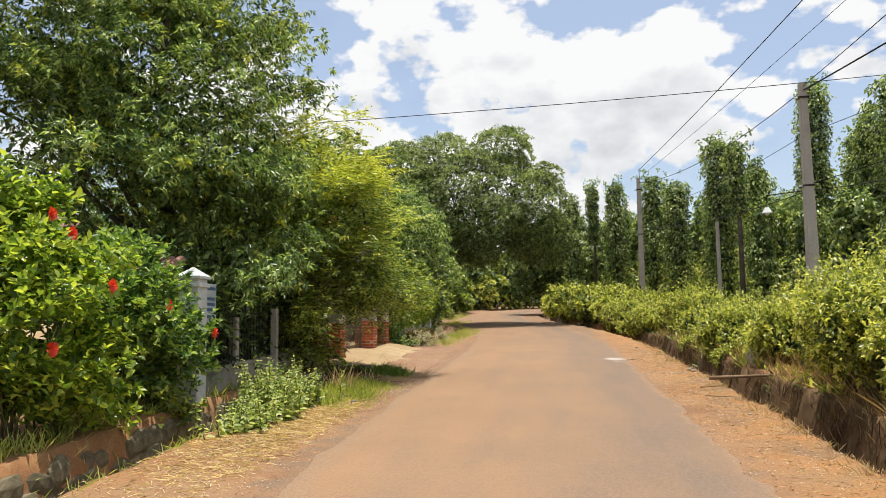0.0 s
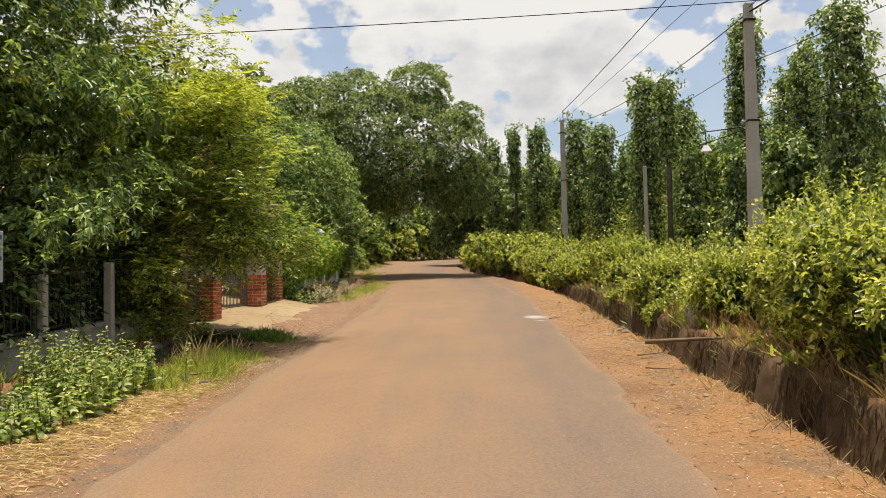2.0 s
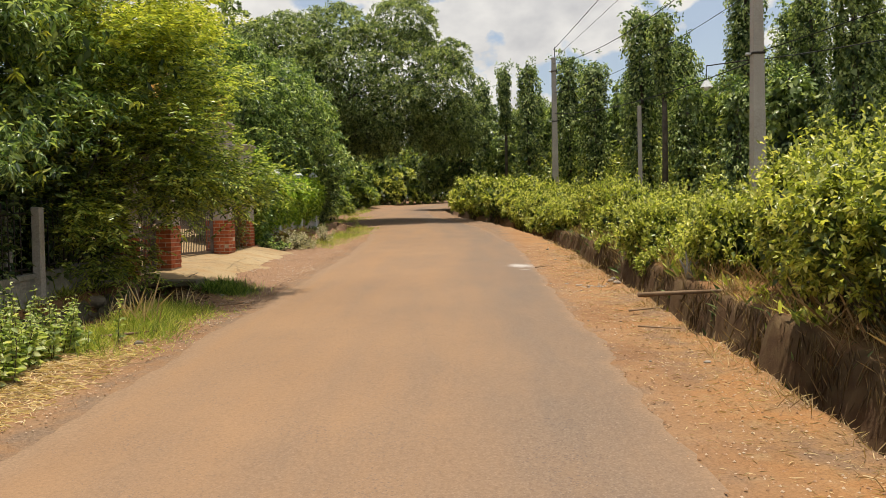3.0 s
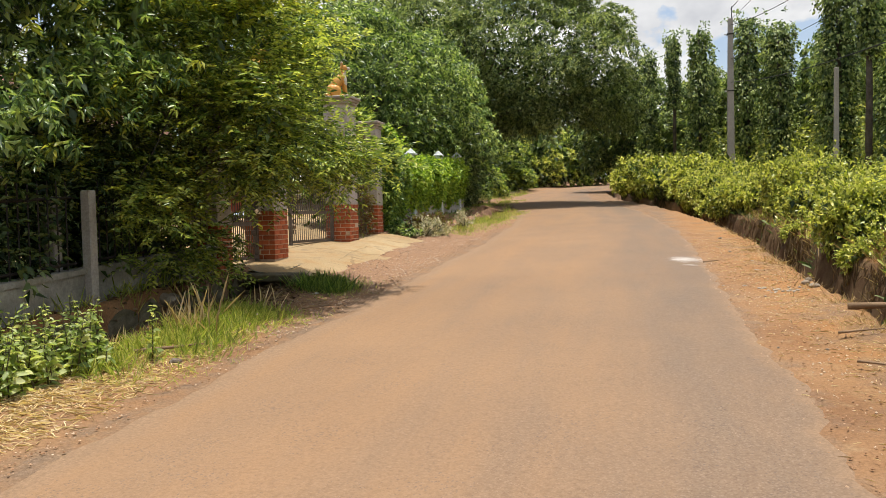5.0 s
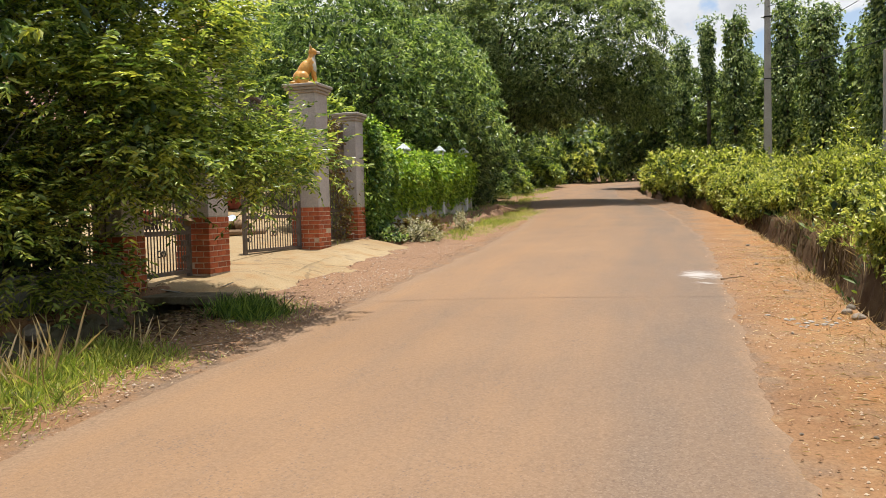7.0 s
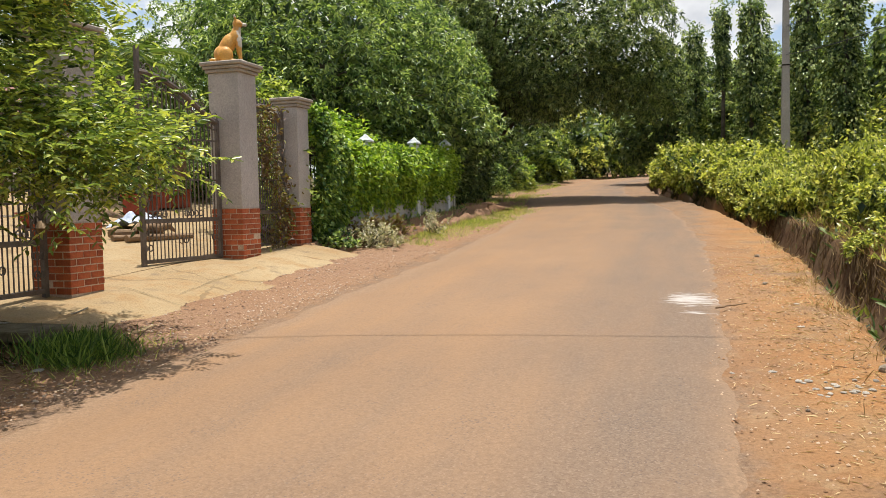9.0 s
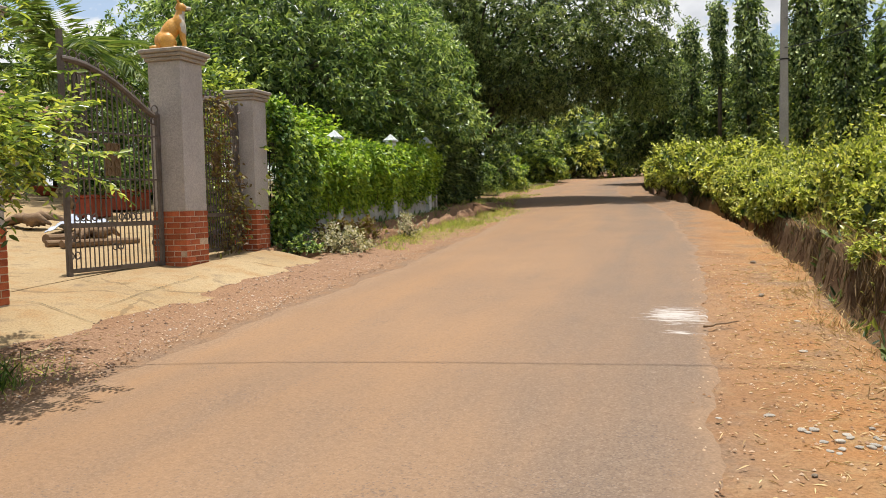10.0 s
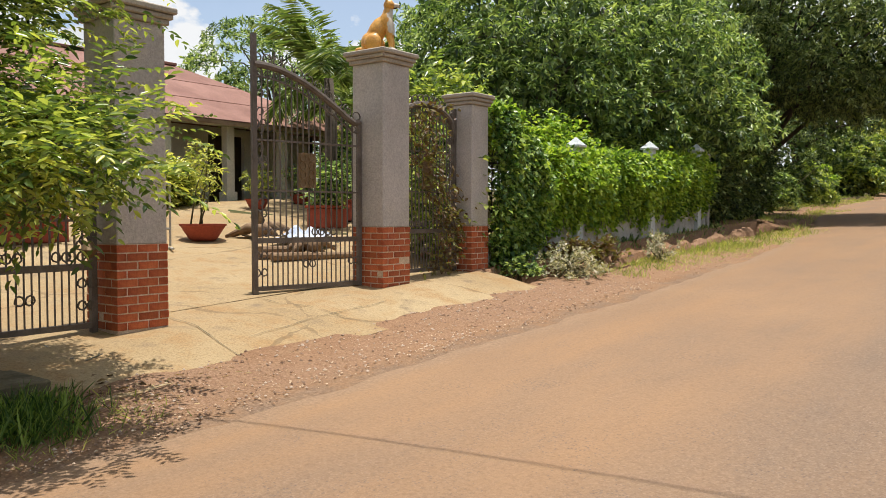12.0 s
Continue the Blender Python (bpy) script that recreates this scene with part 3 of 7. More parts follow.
def limbs(parent, root, top, targets, r0, material=None, sides=8, fork=0.35):
    """A tapered, bent trunk from root to top and limbs from it to the targets, as one mesh."""
    verts, faces = [], []
    root, top = Vector(root), Vector(top)
    n = 7
    path = []
    for i in range(n + 1):
        f = i / n
        p = root.lerp(top, f) + Vector((math.sin(f * 5 + root.x) * 0.12, math.cos(f * 4 + root.y) * 0.12, 0)) * (f > 0)
        path.append(p)
    rad = [r0 * (1.25 if i == 0 else 1 - 0.75 * i / n) for i in range(n + 1)]
    tube(verts, faces, path, rad, sides)
    for tgt in targets:
        tgt = Vector(tgt)
        k = min(n - 1, max(1, int(n * min(0.95, fork + RNG.random() * (1 - fork)))))
        a = path[k]
        mid = a.lerp(tgt, 0.5) + Vector((*RNG.normal(0, 0.12, 2), 0.12 * (tgt - a).length))
        r = rad[k] * 0.45
        tube(verts, faces, [a, a.lerp(mid, 0.55), mid, mid.lerp(tgt, 0.6), tgt], [r, r * 0.85, r * 0.6, r * 0.4, r * 0.12], 5)
    return sheet("trunk", verts, faces, material or BARK, parent, smooth=True)


# ---- ground ----
def centre(y):
    """The road's middle line."""
    ys = [-60, 24, 30, 37, 47, 58, 70, 85, 110, 400]
    xs = [0.05, 0.0, -0.25, -1.0, -3.0, -3.9, -3.0, 1.0, 12.0, 60.0]
    return float(np.interp(y, ys, xs) + np.interp(y - 2, ys, xs) + np.interp(y + 2, ys, xs)) / 3


def level(y):
    return 0.05 * (min(max(y, -40.0), 120.0) - 9.0)


def step(a, b, v):
    t = min(1.0, max(0.0, (v - a) / (b - a)))
    return t * t * (3 - 2 * t)


def rough_(x, y, s, k=0):
    return noise.noise((x * s, y * s, 3.7 + k))


def ground_z(x, y):
    z = level(y)
    s = x - centre(y)
    wob = 0.12 * rough_(0, y, 0.6, 5) + 0.06 * rough_(0, y, 2.5, 9)
    edge = step(2.3, 2.7, abs(s))
    z += edge * (0.025 * rough_(x, y, 1.1) + 0.02 * rough_(x, y, 4.0))
    # ditch on the hedge side
    lip = 3.42 + wob
    z -= step(lip, lip + 0.16, s) * (0.75 + 0.1 * rough_(x, y, 1.5)) 
    back = lip + 0.72 + 0.16 * rough_(0, y, 1.3, 51) + 0.12 * rough_(x * 0.3, y, 3.6, 52)
    z += step(back, back + 0.28, s) * (0.85 + 0.1 * rough_(x, y, 1.5)) * (1 if s > 0 else 0)
    z += 0.06 * rough_(x, y, 2.2, 3) * step(3.3, 3.6, s)
    # house side: verge, drain, fence bank
    if s < 0:
        z += 0.08 * step(2.5, 3.4, -s)
        if y < 45:
            end = (1 - step(34, 44, y)) * (1 - step(17.3, 17.5, y) * (1 - step(23.7, 23.9, y)))
            lipl = 3.72 + 0.10 * rough_(0, y, 0.8, 11) + 0.05 * rough_(0, y, 3.0, 2)
            z -= step(lipl, lipl + 0.1, -x) * (0.5 + 0.06 * rough_(x, y, 2)) * end
            z += step(4.22, 4.34, -x) * 0.7 * end
        if x < -4.6:
            z += (0.125 * (min(-x, 12.5) - 4.6) - 0.06) * step(15.5, 17.0, y) * (1 - step(33, 38, y))
    return z


def axis(*spans):
    out = []
    for a, b, d in spans:
        n = max(1, round((b - a) / d))
        out += [a + (b - a) * i / n for i in range(n)]
    return out + [spans[-1][1]]


def build_ground():
    xs = axis((-700, -60, 80), (-60, -14, 4), (-14, -5, 0.5), (-5, -3.3, 0.07), (-3.3, -2.1, 0.12), (-2.1, 2.2, 0.6), (2.2, 3.2, 0.12), (3.2, 5.0, 0.07), (5.0, 12, 0.4), (12, 60, 4), (60, 700, 80))
    ys = axis((-300, -20, 40), (-20, 2, 1.0), (2, 34, 0.13), (34, 70, 0.4), (70, 140, 3), (140, 1400, 90))
    # columns follow the bend of the road
    verts = []
    for y in ys:
        for x in xs:
            bend = centre(y) * max(0.0, 1 - max(0.0, abs(x) - 5) / 60) if y > 24 else 0.0
            if y > 24 and x < -3.3 and y < 45:
                bend *= step(34, 45, y)
            px = x + bend
            verts.append((px, y, ground_z(px, y)))
    n = len(xs)
    faces = [(j * n + i, j * n + i + 1, (j + 1) * n + i + 1, (j + 1) * n + i) for j in range(len(ys) - 1) for i in range(n - 1)]
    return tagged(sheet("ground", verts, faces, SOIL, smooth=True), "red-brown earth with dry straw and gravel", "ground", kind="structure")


def build_road():
    ys = axis((-40, 2, 1.0), (2, 40, 0.12), (40, 90, 0.5), (90, 130, 2))
    us = [0, 0.02, 0.05, 0.12, 0.25, 0.4, 0.5, 0.6, 0.75, 0.88, 0.95, 0.98, 1.0]
    verts, uvs = [], []
    for y in ys:
        c = centre(y)
        l = -2.08 + 0.16 * rough_(0, y, 0.5, 21) + 0.07 * rough_(0, y, 2.3, 22) + 0.03 * rough_(0, y, 8, 23)
        r = 2.3 + 0.12 * rough_(0, y, 0.5, 31) + 0.08 * rough_(0, y, 2.3, 32) + 0.06 * rough_(0, y, 6, 33)
        for u in us:
            x = c + l + (r - l) * u
            drop = 0.05 if u in (0, 1.0) else 0.0
            verts.append((x, y, level(y) + 0.012 + 0.03 * (1 - (2 * u - 1) ** 2) + 0.008 * rough_(x, y, 0.9) - drop))
            uvs.append((u, y * 0.2))
    n = len(us)
    faces = [(j * n + i, j * n + i + 1, (j + 1) * n + i + 1, (j + 1) * n + i) for j in range(len(ys) - 1) for i in range(n - 1)]
    ob = sheet("road", verts, faces, ROAD, smooth=True)
    layer = ob.data.uv_layers.new(name="UVMap")
    for loop in ob.data.loops:
        layer.data[loop.index].uv = uvs[loop.vertex_index]
    return tagged(ob, "worn asphalt road covered with orange dust", "road", kind="structure")


build_ground()
build_road()


# ---- gate and fence ----
FENCE = -4.55
BRICK_L, BRICK_H, JOINT = 0.20, 0.066, 0.012


def brick_mesh(l, w, h):
    bm = box(bmesh.new(), -l / 2, l / 2, -w / 2, w / 2, 0, h, 0.004)
    me = bpy.data.meshes.new("brick")
    bm.to_mesh(me)
    bm.free()
    me.materials.append(BRICK)
    return me


BRICKS = {}


def gate_pillar(x, y, z, size, bricks, height, label, cap=0.07):
    """A square pillar: brick foot, pebble-dashed shaft, stepped cap. x, y: its middle."""
    p = thing("gate_pillar", (x, y, z), 0, label, "gate pillar", "gate pillars")
    h = size / 2
    foot = bricks * (BRICK_H + JOINT)
    part("mortar_core", boxed(-h + 0.006, h - 0.006, -h + 0.006, h - 0.006, -0.3, foot), MORTAR, p)
    part("shaft", boxed(-h + 0.005, h - 0.005, -h + 0.005, h - 0.005, foot, height, 0.008), RENDER_GREY, p)
    bm = bmesh.new()
    box(bm, -h - cap * 0.4, h + cap * 0.4, -h - cap * 0.4, h + cap * 0.4, height, height + 0.05, 0.008)
    box(bm, -h - cap * 0.8, h + cap * 0.8, -h - cap * 0.8, h + cap * 0.8, height + 0.052, height + 0.10, 0.01)
    box(bm, -h - cap * 1.2, h + cap * 1.2, -h - cap * 1.2, h + cap * 1.2, height + 0.102, height + 0.16, 0.012)
    part("cap", bm, CAP, p)
    n = 2
    l = (size - 0.095 - JOINT * n) / n
    key = (round(l, 3),)
    if key not in BRICKS:
        BRICKS[key] = brick_mesh(l, 0.095, BRICK_H)
    for c in range(bricks):
        zc = c * (BRICK_H + JOINT) + JOINT * 0.5
        for side in range(4):
            flip = 1 if c % 2 else -1
            for k in range(n):
                b = new("brick", BRICKS[key])
                b.parent = p
                u = flip * (-h + l / 2 + k * (l + JOINT))
                m = pose(0, 0, 0, 0, 0, side * 90) @ pose(u, -h + 0.095 / 2, 0)
                b.matrix_basis = m @ pose(RNG.normal(0, 0.002), RNG.normal(0, 0.003), zc, 0, 0, RNG.normal(0, 0.4))
    return p


gate_pillar(-4.68, 22.2, 0.86, 0.52, 10, 2.80, "grey pebble-dashed gate pillar on an orange brick foot, dog statue on top")
gate_pillar(-4.65, 24.05, 0.93, 0.42, 9, 2.42, "narrower grey pebble-dashed pillar on orange bricks, beside vines", 0.06)
gate_pillar(-4.7, 18.68, 0.74, 0.52, 10, 2.8, "grey gate pillar on orange brick foot, half behind a tree")
gate_pillar(-4.67, 16.85, 0.62, 0.42, 9, 2.4, "narrow gate pillar on orange brick, deep in tree shade", 0.06)



def yard_z(x, y):
    """The concrete of the apron and the yard."""
    return level(y) + 0.05 + 0.19 * step(3.1, 4.4, -x) + 0.125 * max(0.0, min(-x, 12.5) - 4.6)


def build_yard():
    ys, n = axis((17.25, 23.95, 0.09)), 12
    verts = []
    for y in ys:
        front = -3.12 + 0.13 * rough_(0, y, 1.3, 41) + 0.08 * rough_(0, y, 4, 42) + 0.03 * rough_(0, y, 12, 43)
        for i in range(n):
            x = front + (-4.95 - front) * max(0, i - 1) / (n - 2)
            verts.append((x, y, yard_z(x, y) + 0.006 * rough_(x, y, 2.0) - (0.12 if i == 0 else 0.0)))
    faces = [(j * n + i + 1, j * n + i, (j + 1) * n + i, (j + 1) * n + i + 1) for j in range(len(ys) - 1) for i in range(n - 1)]
    apron = sheet("pavement_apron", verts, faces, SLAB, smooth=False)
    tagged(apron, "pale yellowish concrete apron with a broken front edge", "pavement", kind="structure")
    xs, ys2 = axis((-13.0, -4.945, 0.4)), axis((15.6, 33.0, 0.5))
    verts = [(x, y, yard_z(x, y) + 0.004 + 0.006 * rough_(x, y, 1.0)) for y in ys2 for x in xs]
    n = len(xs)
    faces = [(j * n + i, j * n + i + 1, (j + 1) * n + i + 1, (j + 1) * n + i) for j in range(len(ys2) - 1) for i in range(n - 1)]
    tagged(sheet("pavement_yard", verts, faces, SLAB, smooth=True), "dusty yellowish concrete yard behind the gate", "pavement", kind="structure")
    # cracks in the apron
    for k, (a, b) in enumerate([((-3.2, 18.9), (-4.9, 19.2)), ((-3.3, 20.6), (-4.9, 20.4)), ((-3.75, 19.3), (-3.9, 21.4))]):
        a, b = Vector((*a, 0)), Vector((*b, 0))
        vs, fs = [], []
        m = 24
        for i in range(m + 1):
            p = a.lerp(b, i / m)
            o = 0.06 * rough_(p.x, p.y, 3.0, k)
            w = 0.0035 + 0.004 * rough_(p.x, p.y, 6, 3)
            side = Vector((-(b - a).y, (b - a).x, 0)).normalized()
            for q in (-w, w):
                v = p + side * (o + q)
                vs.append((v.x, v.y, yard_z(v.x, v.y) + 0.013))
        fs = [(2 * i, 2 * i + 1, 2 * i + 3, 2 * i + 2) for i in range(m)]
        sheet("crack", vs, fs, MOSS_SHADE_ROCK, apron, "dark crack")


build_yard()

# concrete slab and abutments in a dark stone colour that imitates their shade
CULVERT = thing("culvert", (-4.0, 17.1, level(17.1)), 0, "concrete slab bridging the drain beside the gate", "culvert")
part("slab", boxed(-0.78, 0.55, -0.32, 0.22, 0.12, 0.21, 0.015), MOSS_SHADE_ROCK, CULVERT)
for cx in (-0.72, 0.5):
    part("abutment", boxed(cx - 0.06, cx + 0.1, -0.28, 0.2, -0.5, 0.118, 0.01), MOSS_SHADE_ROCK, CULVERT)


# ---- trees on the house side ----
def tree(name, root, top, r0, blobs, clumps, per, leaves, size, material, label, spread=0.3, length=0.35, droop=0.3, bough=9, loose=0.42, oval=False, limb=26, depth=0.32, slim=0.36, jitter=0.3, rosette=False, flat=1.0, young=None, dome=None, inner=0, tips=0.0):
    global RNG
    RNG = np.random.default_rng(int(abs(root[0]) * 100 + root[1] * 10))
    t = thing(name, root, 0, label, "tree")
    rel = [((c[0] - root[0], c[1] - root[1], c[2] - root[2]), r) for c, r in blobs]
    if dome:
        P, D, C = pads(rel, clumps, dome, per, leaves, droop, 0.36)
    elif rosette:
        P, D, C = tufts(rel, clumps, per, leaves, spread, droop, depth, bough, loose)
    else:
        P, D, C = sprigs(rel, clumps, per, leaves, spread, length, droop, depth, bough, loose, jitter, flat)
    L = size * RNG.uniform(0.65, 1.25, len(P))
    pick = C[RNG.choice(len(C), min(limb, len(C)), replace=False)]
    limbs(t, (0, 0, -0.2), Vector(top) - Vector(root), [tuple(p * 0.97) for p in pick], r0)
    # young: leaves above this height get a yellower colour, imitating a sunlit top
    if young:
        top_ = P[:, 2] + root[2] + RNG.normal(0, 0.3, len(P)) > young[1]
        leaf_mesh("young_foliage", P[top_], D[top_], L[top_], L[top_] * slim, young[0], t, "yellow-green upper leaves with sunlight in their colour", oval=oval)
        P, D, L = P[~top_], D[~top_], L[~top_]
    if tips:
        fresh = np.repeat(RNG.random(len(P) // leaves + 1) < tips, leaves)[:len(P)]
        leaf_mesh("new_growth", P[fresh], D[fresh], L[fresh], L[fresh] * slim, LEAF_YOUNG_LIT, t, "yellow-green young leaf tips", oval=oval)
        P, D, L = P[~fresh], D[~fresh], L[~fresh]
    leaf_mesh("crown", P, D, L, L * slim, material, t, oval=oval)
    # large inner leaves stop see-through; crown shade is put into their dark colour
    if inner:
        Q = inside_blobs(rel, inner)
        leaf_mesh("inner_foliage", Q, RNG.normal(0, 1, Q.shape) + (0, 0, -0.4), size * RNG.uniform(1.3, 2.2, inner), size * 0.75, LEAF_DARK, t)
    return t


def build_trees():
    # broad shade tree behind the low wall
    tree("shade_tree", (-6.6, 13.6, 0.7), (-6.4, 13.8, 7.6), 0.2,
         [((-6.7, 13.7, 6.0), (2.5, 2.7, 2.4)), ((-5.5, 12.4, 4.5), (1.5, 1.7, 1.6)), ((-5.2, 14.0, 3.4), (1.2, 1.5, 1.2)), ((-7.6, 12.0, 4.0), (2.4, 2.4, 2.4)), ((-5.6, 14.5, 8.0), (1.9, 2.0, 1.6)), ((-8.6, 12.5, 7.5), (2.6, 2.4, 2.4)), ((-4.0, 12.7, 2.5), (0.75, 1.2, 0.7)), ((-4.2, 13.9, 3.9), (0.8, 1.0, 0.9))],
         2900, 5, 9, 0.118, LEAF_DEEP, "tall shade tree with drooping dark green leaves behind the low wall", 0.2, 0.5, 0.8, 12, 0.34, limb=22, slim=0.34, rosette=True, depth=0.24, inner=2600, tips=0.07)
    # light green tree at the gate
    tree("roadside_tree", (-4.95, 15.9, 0.5), (-4.2, 16.3, 4.4), 0.085,
         [((-4.1, 16.2, 3.4), (1.35, 1.4, 1.4)), ((-4.3, 16.3, 4.9), (1.15, 1.2, 0.95)), ((-3.1, 15.3, 2.5), (0.7, 0.7, 0.8)), ((-3.2, 16.2, 2.6), (0.5, 0.6, 0.6)), ((-3.5, 15.2, 3.6), (0.8, 0.8, 0.8)), ((-4.6, 15.3, 2.6), (1.1, 1.0, 1.1)), ((-2.5, 16.85, 2.15), (0.34, 0.28, 0.22)), ((-2.85, 16.4, 2.3), (0.5, 0.5, 0.5)), ((-3.65, 17.15, 2.9), (0.75, 0.7, 0.95)), ((-4.1, 17.0, 4.3), (0.85, 0.75, 0.8)), ((-3.35, 17.85, 2.25), (0.22, 0.2, 0.15)), ((-4.5, 14.6, 2.1), (0.7, 0.8, 0.8)), ((-4.35, 15.2, 1.2), (0.45, 0.6, 0.55)), ((-4.5, 14.7, 1.6), (0.5, 0.7, 0.6))],
         1180, 5, 14, 0.08, LEAF_FRESH, "young roadside tree with light yellow-green leaves beside the gate", 0.15, 0.40, 0.14, 5, 0.2, oval=True, limb=30, slim=0.36, jitter=0.16, flat=0.5, young=(LEAF_YOUNG_LIT, 4.1), tips=0.12, inner=900)
    # dark dense trees behind the vine-covered fence
    tree("garden_tree", (-7.4, 31.0, 1.9), (-7.4, 31.6, 6.2), 0.2,
         [((-7.6, 30.6, 5.6), (2.5, 2.5, 2.5)), ((-5.9, 33.2, 5.4), (2.1, 2.4, 2.2)), ((-9.6, 31.0, 5.4), (2.0, 2.0, 2.2)), ((-6.3, 36.4, 5.2), (2.1, 2.2, 2.6)), ((-6.0, 31.2, 4.2), (1.5, 1.8, 1.3)), ((-4.7, 34.6, 4.3), (1.1, 1.6, 1.2)), ((-7.6, 29.2, 4.2), (1.3, 1.4, 1.3))],
         470, 15, 7, 0.165, LEAF_DEEP, "dense dark green garden tree behind the fence", droop=0.55, limb=20, slim=0.36, dome=0.72, inner=4200)
    # trees behind the house and beyond the plantation
    for x, y, h, w in [(24, 50, 7.5, 3.4), (30, 34, 7.0, 3.6), (19, 60, 8.0, 3.6), (33, 52, 8.0, 3.8), (12, 70, 8.5, 3.4), (-19, 33, 8.6, 3.4), (-13.5, 36, 9.5, 3.2), (-24, 29, 8.0, 3.6), (-11.0, 41, 10.0, 3.2), (-28, 22, 8.5, 3.6)]:
        z = 2.0
        tree("orchard_tree", (x, y, z), (x, y, h - 1), 0.2,
             [((x, y, z + 0.6 * (h - z)), (w, w, 0.38 * (h - z))), ((x + 0.5 * w, y - 0.4 * w, z + 0.45 * (h - z)), (0.7 * w, 0.7 * w, 0.25 * (h - z)))],
             170 if x < 0 else 80, 12, 6, 0.17 if x < 0 else 0.26, LEAF_DEEP, "leafy orchard tree standing behind the gardens", droop=0.4, limb=16, slim=0.42, dome=0.72, inner=700)
    # the great tree that overhangs the bend
    tree("overhanging_tree", (-6.6, 42.5, level(42.5)), (-5.2, 42.5, 8.5), 0.24,
         [((-3.6, 42, 8.0), (3.9, 3.7, 2.9)), ((-1.9, 42.5, 10.9), (1.6, 1.8, 1.3)), ((-0.1, 41.5, 7.7), (1.5, 2.2, 2.0)), ((-7.0, 41, 7.6), (2.9, 3.2, 3.4)), ((-6.8, 39.0, 4.9), (1.9, 2.1, 2.3)), ((-4.9, 41.5, 10.5), (1.8, 1.8, 1.2)), ((0.6, 43, 6.3), (1.1, 1.7, 1.3)), ((-2.4, 40, 7.0), (1.6, 1.5, 1.2)), ((-7.6, 42, 10.4), (1.7, 1.8, 1.2)), ((0.3, 41.8, 9.4), (0.8, 0.9, 0.7)), ((-3.2, 42, 6.2), (3.2, 3.0, 1.3)), ((0.1, 43.4, 5.9), (1.4, 1.6, 1.0))],
         1350, 11, 7, 0.165, LEAF_GREY, "great grey-green tree overhanging the road at the bend", droop=0.45, limb=34, slim=0.36, dome=0.6, inner=5200)
    # woodland behind
    for i, (x, y, h, w) in enumerate([(-13.0, 44, 13.0, 4.4), (-12, 54, 14.0, 4.6), (1.4, 60, 9.8, 2.8), (-10.5, 64, 13.5, 4.0), (5.5, 57, 9.0, 2.6), (7.5, 72, 11.0, 3.8), (-11.5, 88, 15.0, 4.6), (11.0, 94, 13.0, 5.0), (0.0, 112, 15.0, 5.5)]):
        z = level(y)
        g = h - z
        tree("forest_tree", (x, y, z), (x + 0.4, y, h - 1), 0.26,
             [((x, y, z + 0.62 * g), (w, w, 0.34 * g)), ((x + 0.55 * w, y - 0.5 * w, z + 0.44 * g), (0.7 * w, 0.7 * w, 0.2 * g)), ((x - 0.6 * w, y - 0.3 * w, z + 0.47 * g), (0.7 * w, 0.8 * w, 0.23 * g)), ((x + 0.25 * w, y + 0.1 * w, z + 0.86 * g), (0.55 * w, 0.55 * w, 0.15 * g)), ((x - 0.4 * w, y - 0.2 * w, z + 0.8 * g), (0.5 * w, 0.5 * w, 0.15 * g))],
             160, 11, 6, 0.30, LEAF_GREY if i in (0, 4) else LEAF_DARK, "tall dark woodland tree behind the road bend", droop=0.4, limb=24, slim=0.42, dome=0.95, inner=900)


build_trees()


def bush(name, place, blobs, clumps, per, leaves, size, material, label, category="bush", group="", slim=0.45, oval=False, droop=0.15, spread=0.12, length=0.22, stems=9, depth=0.2, rosette=False, lift=0.9):
    t = thing(name, place, 0, label, category, group)
    if rosette:
        P, D, C = tufts(blobs, clumps, per, leaves, spread, droop, depth, 4, 0.16, lift)
    else:
        P, D, C = sprigs(blobs, clumps, per, leaves, spread, length, droop, depth)
    ok = P[:, 2] > 0.02
    P, D = P[ok], D[ok]
    L = size * RNG.uniform(0.6, 1.3, len(P))
    leaf_mesh("foliage", P, D, L, L * slim, material, t, oval=oval)
    verts, faces = [], []
    for c in C[RNG.choice(len(C), min(stems, len(C)), replace=False)]:
        a = Vector((RNG.normal(0, 0.12), RNG.normal(0, 0.12), -0.1))
        b = Vector(c)
        m = a.lerp(b, 0.5) + Vector((RNG.normal(0, 0.08), RNG.normal(0, 0.08), 0.1))
        tube(verts, faces, [a, m, b], [0.016, 0.011, 0.004], 5)
    tagged(sheet("stem", verts, faces, STEM, t, smooth=True), kind="stuff")
    return t


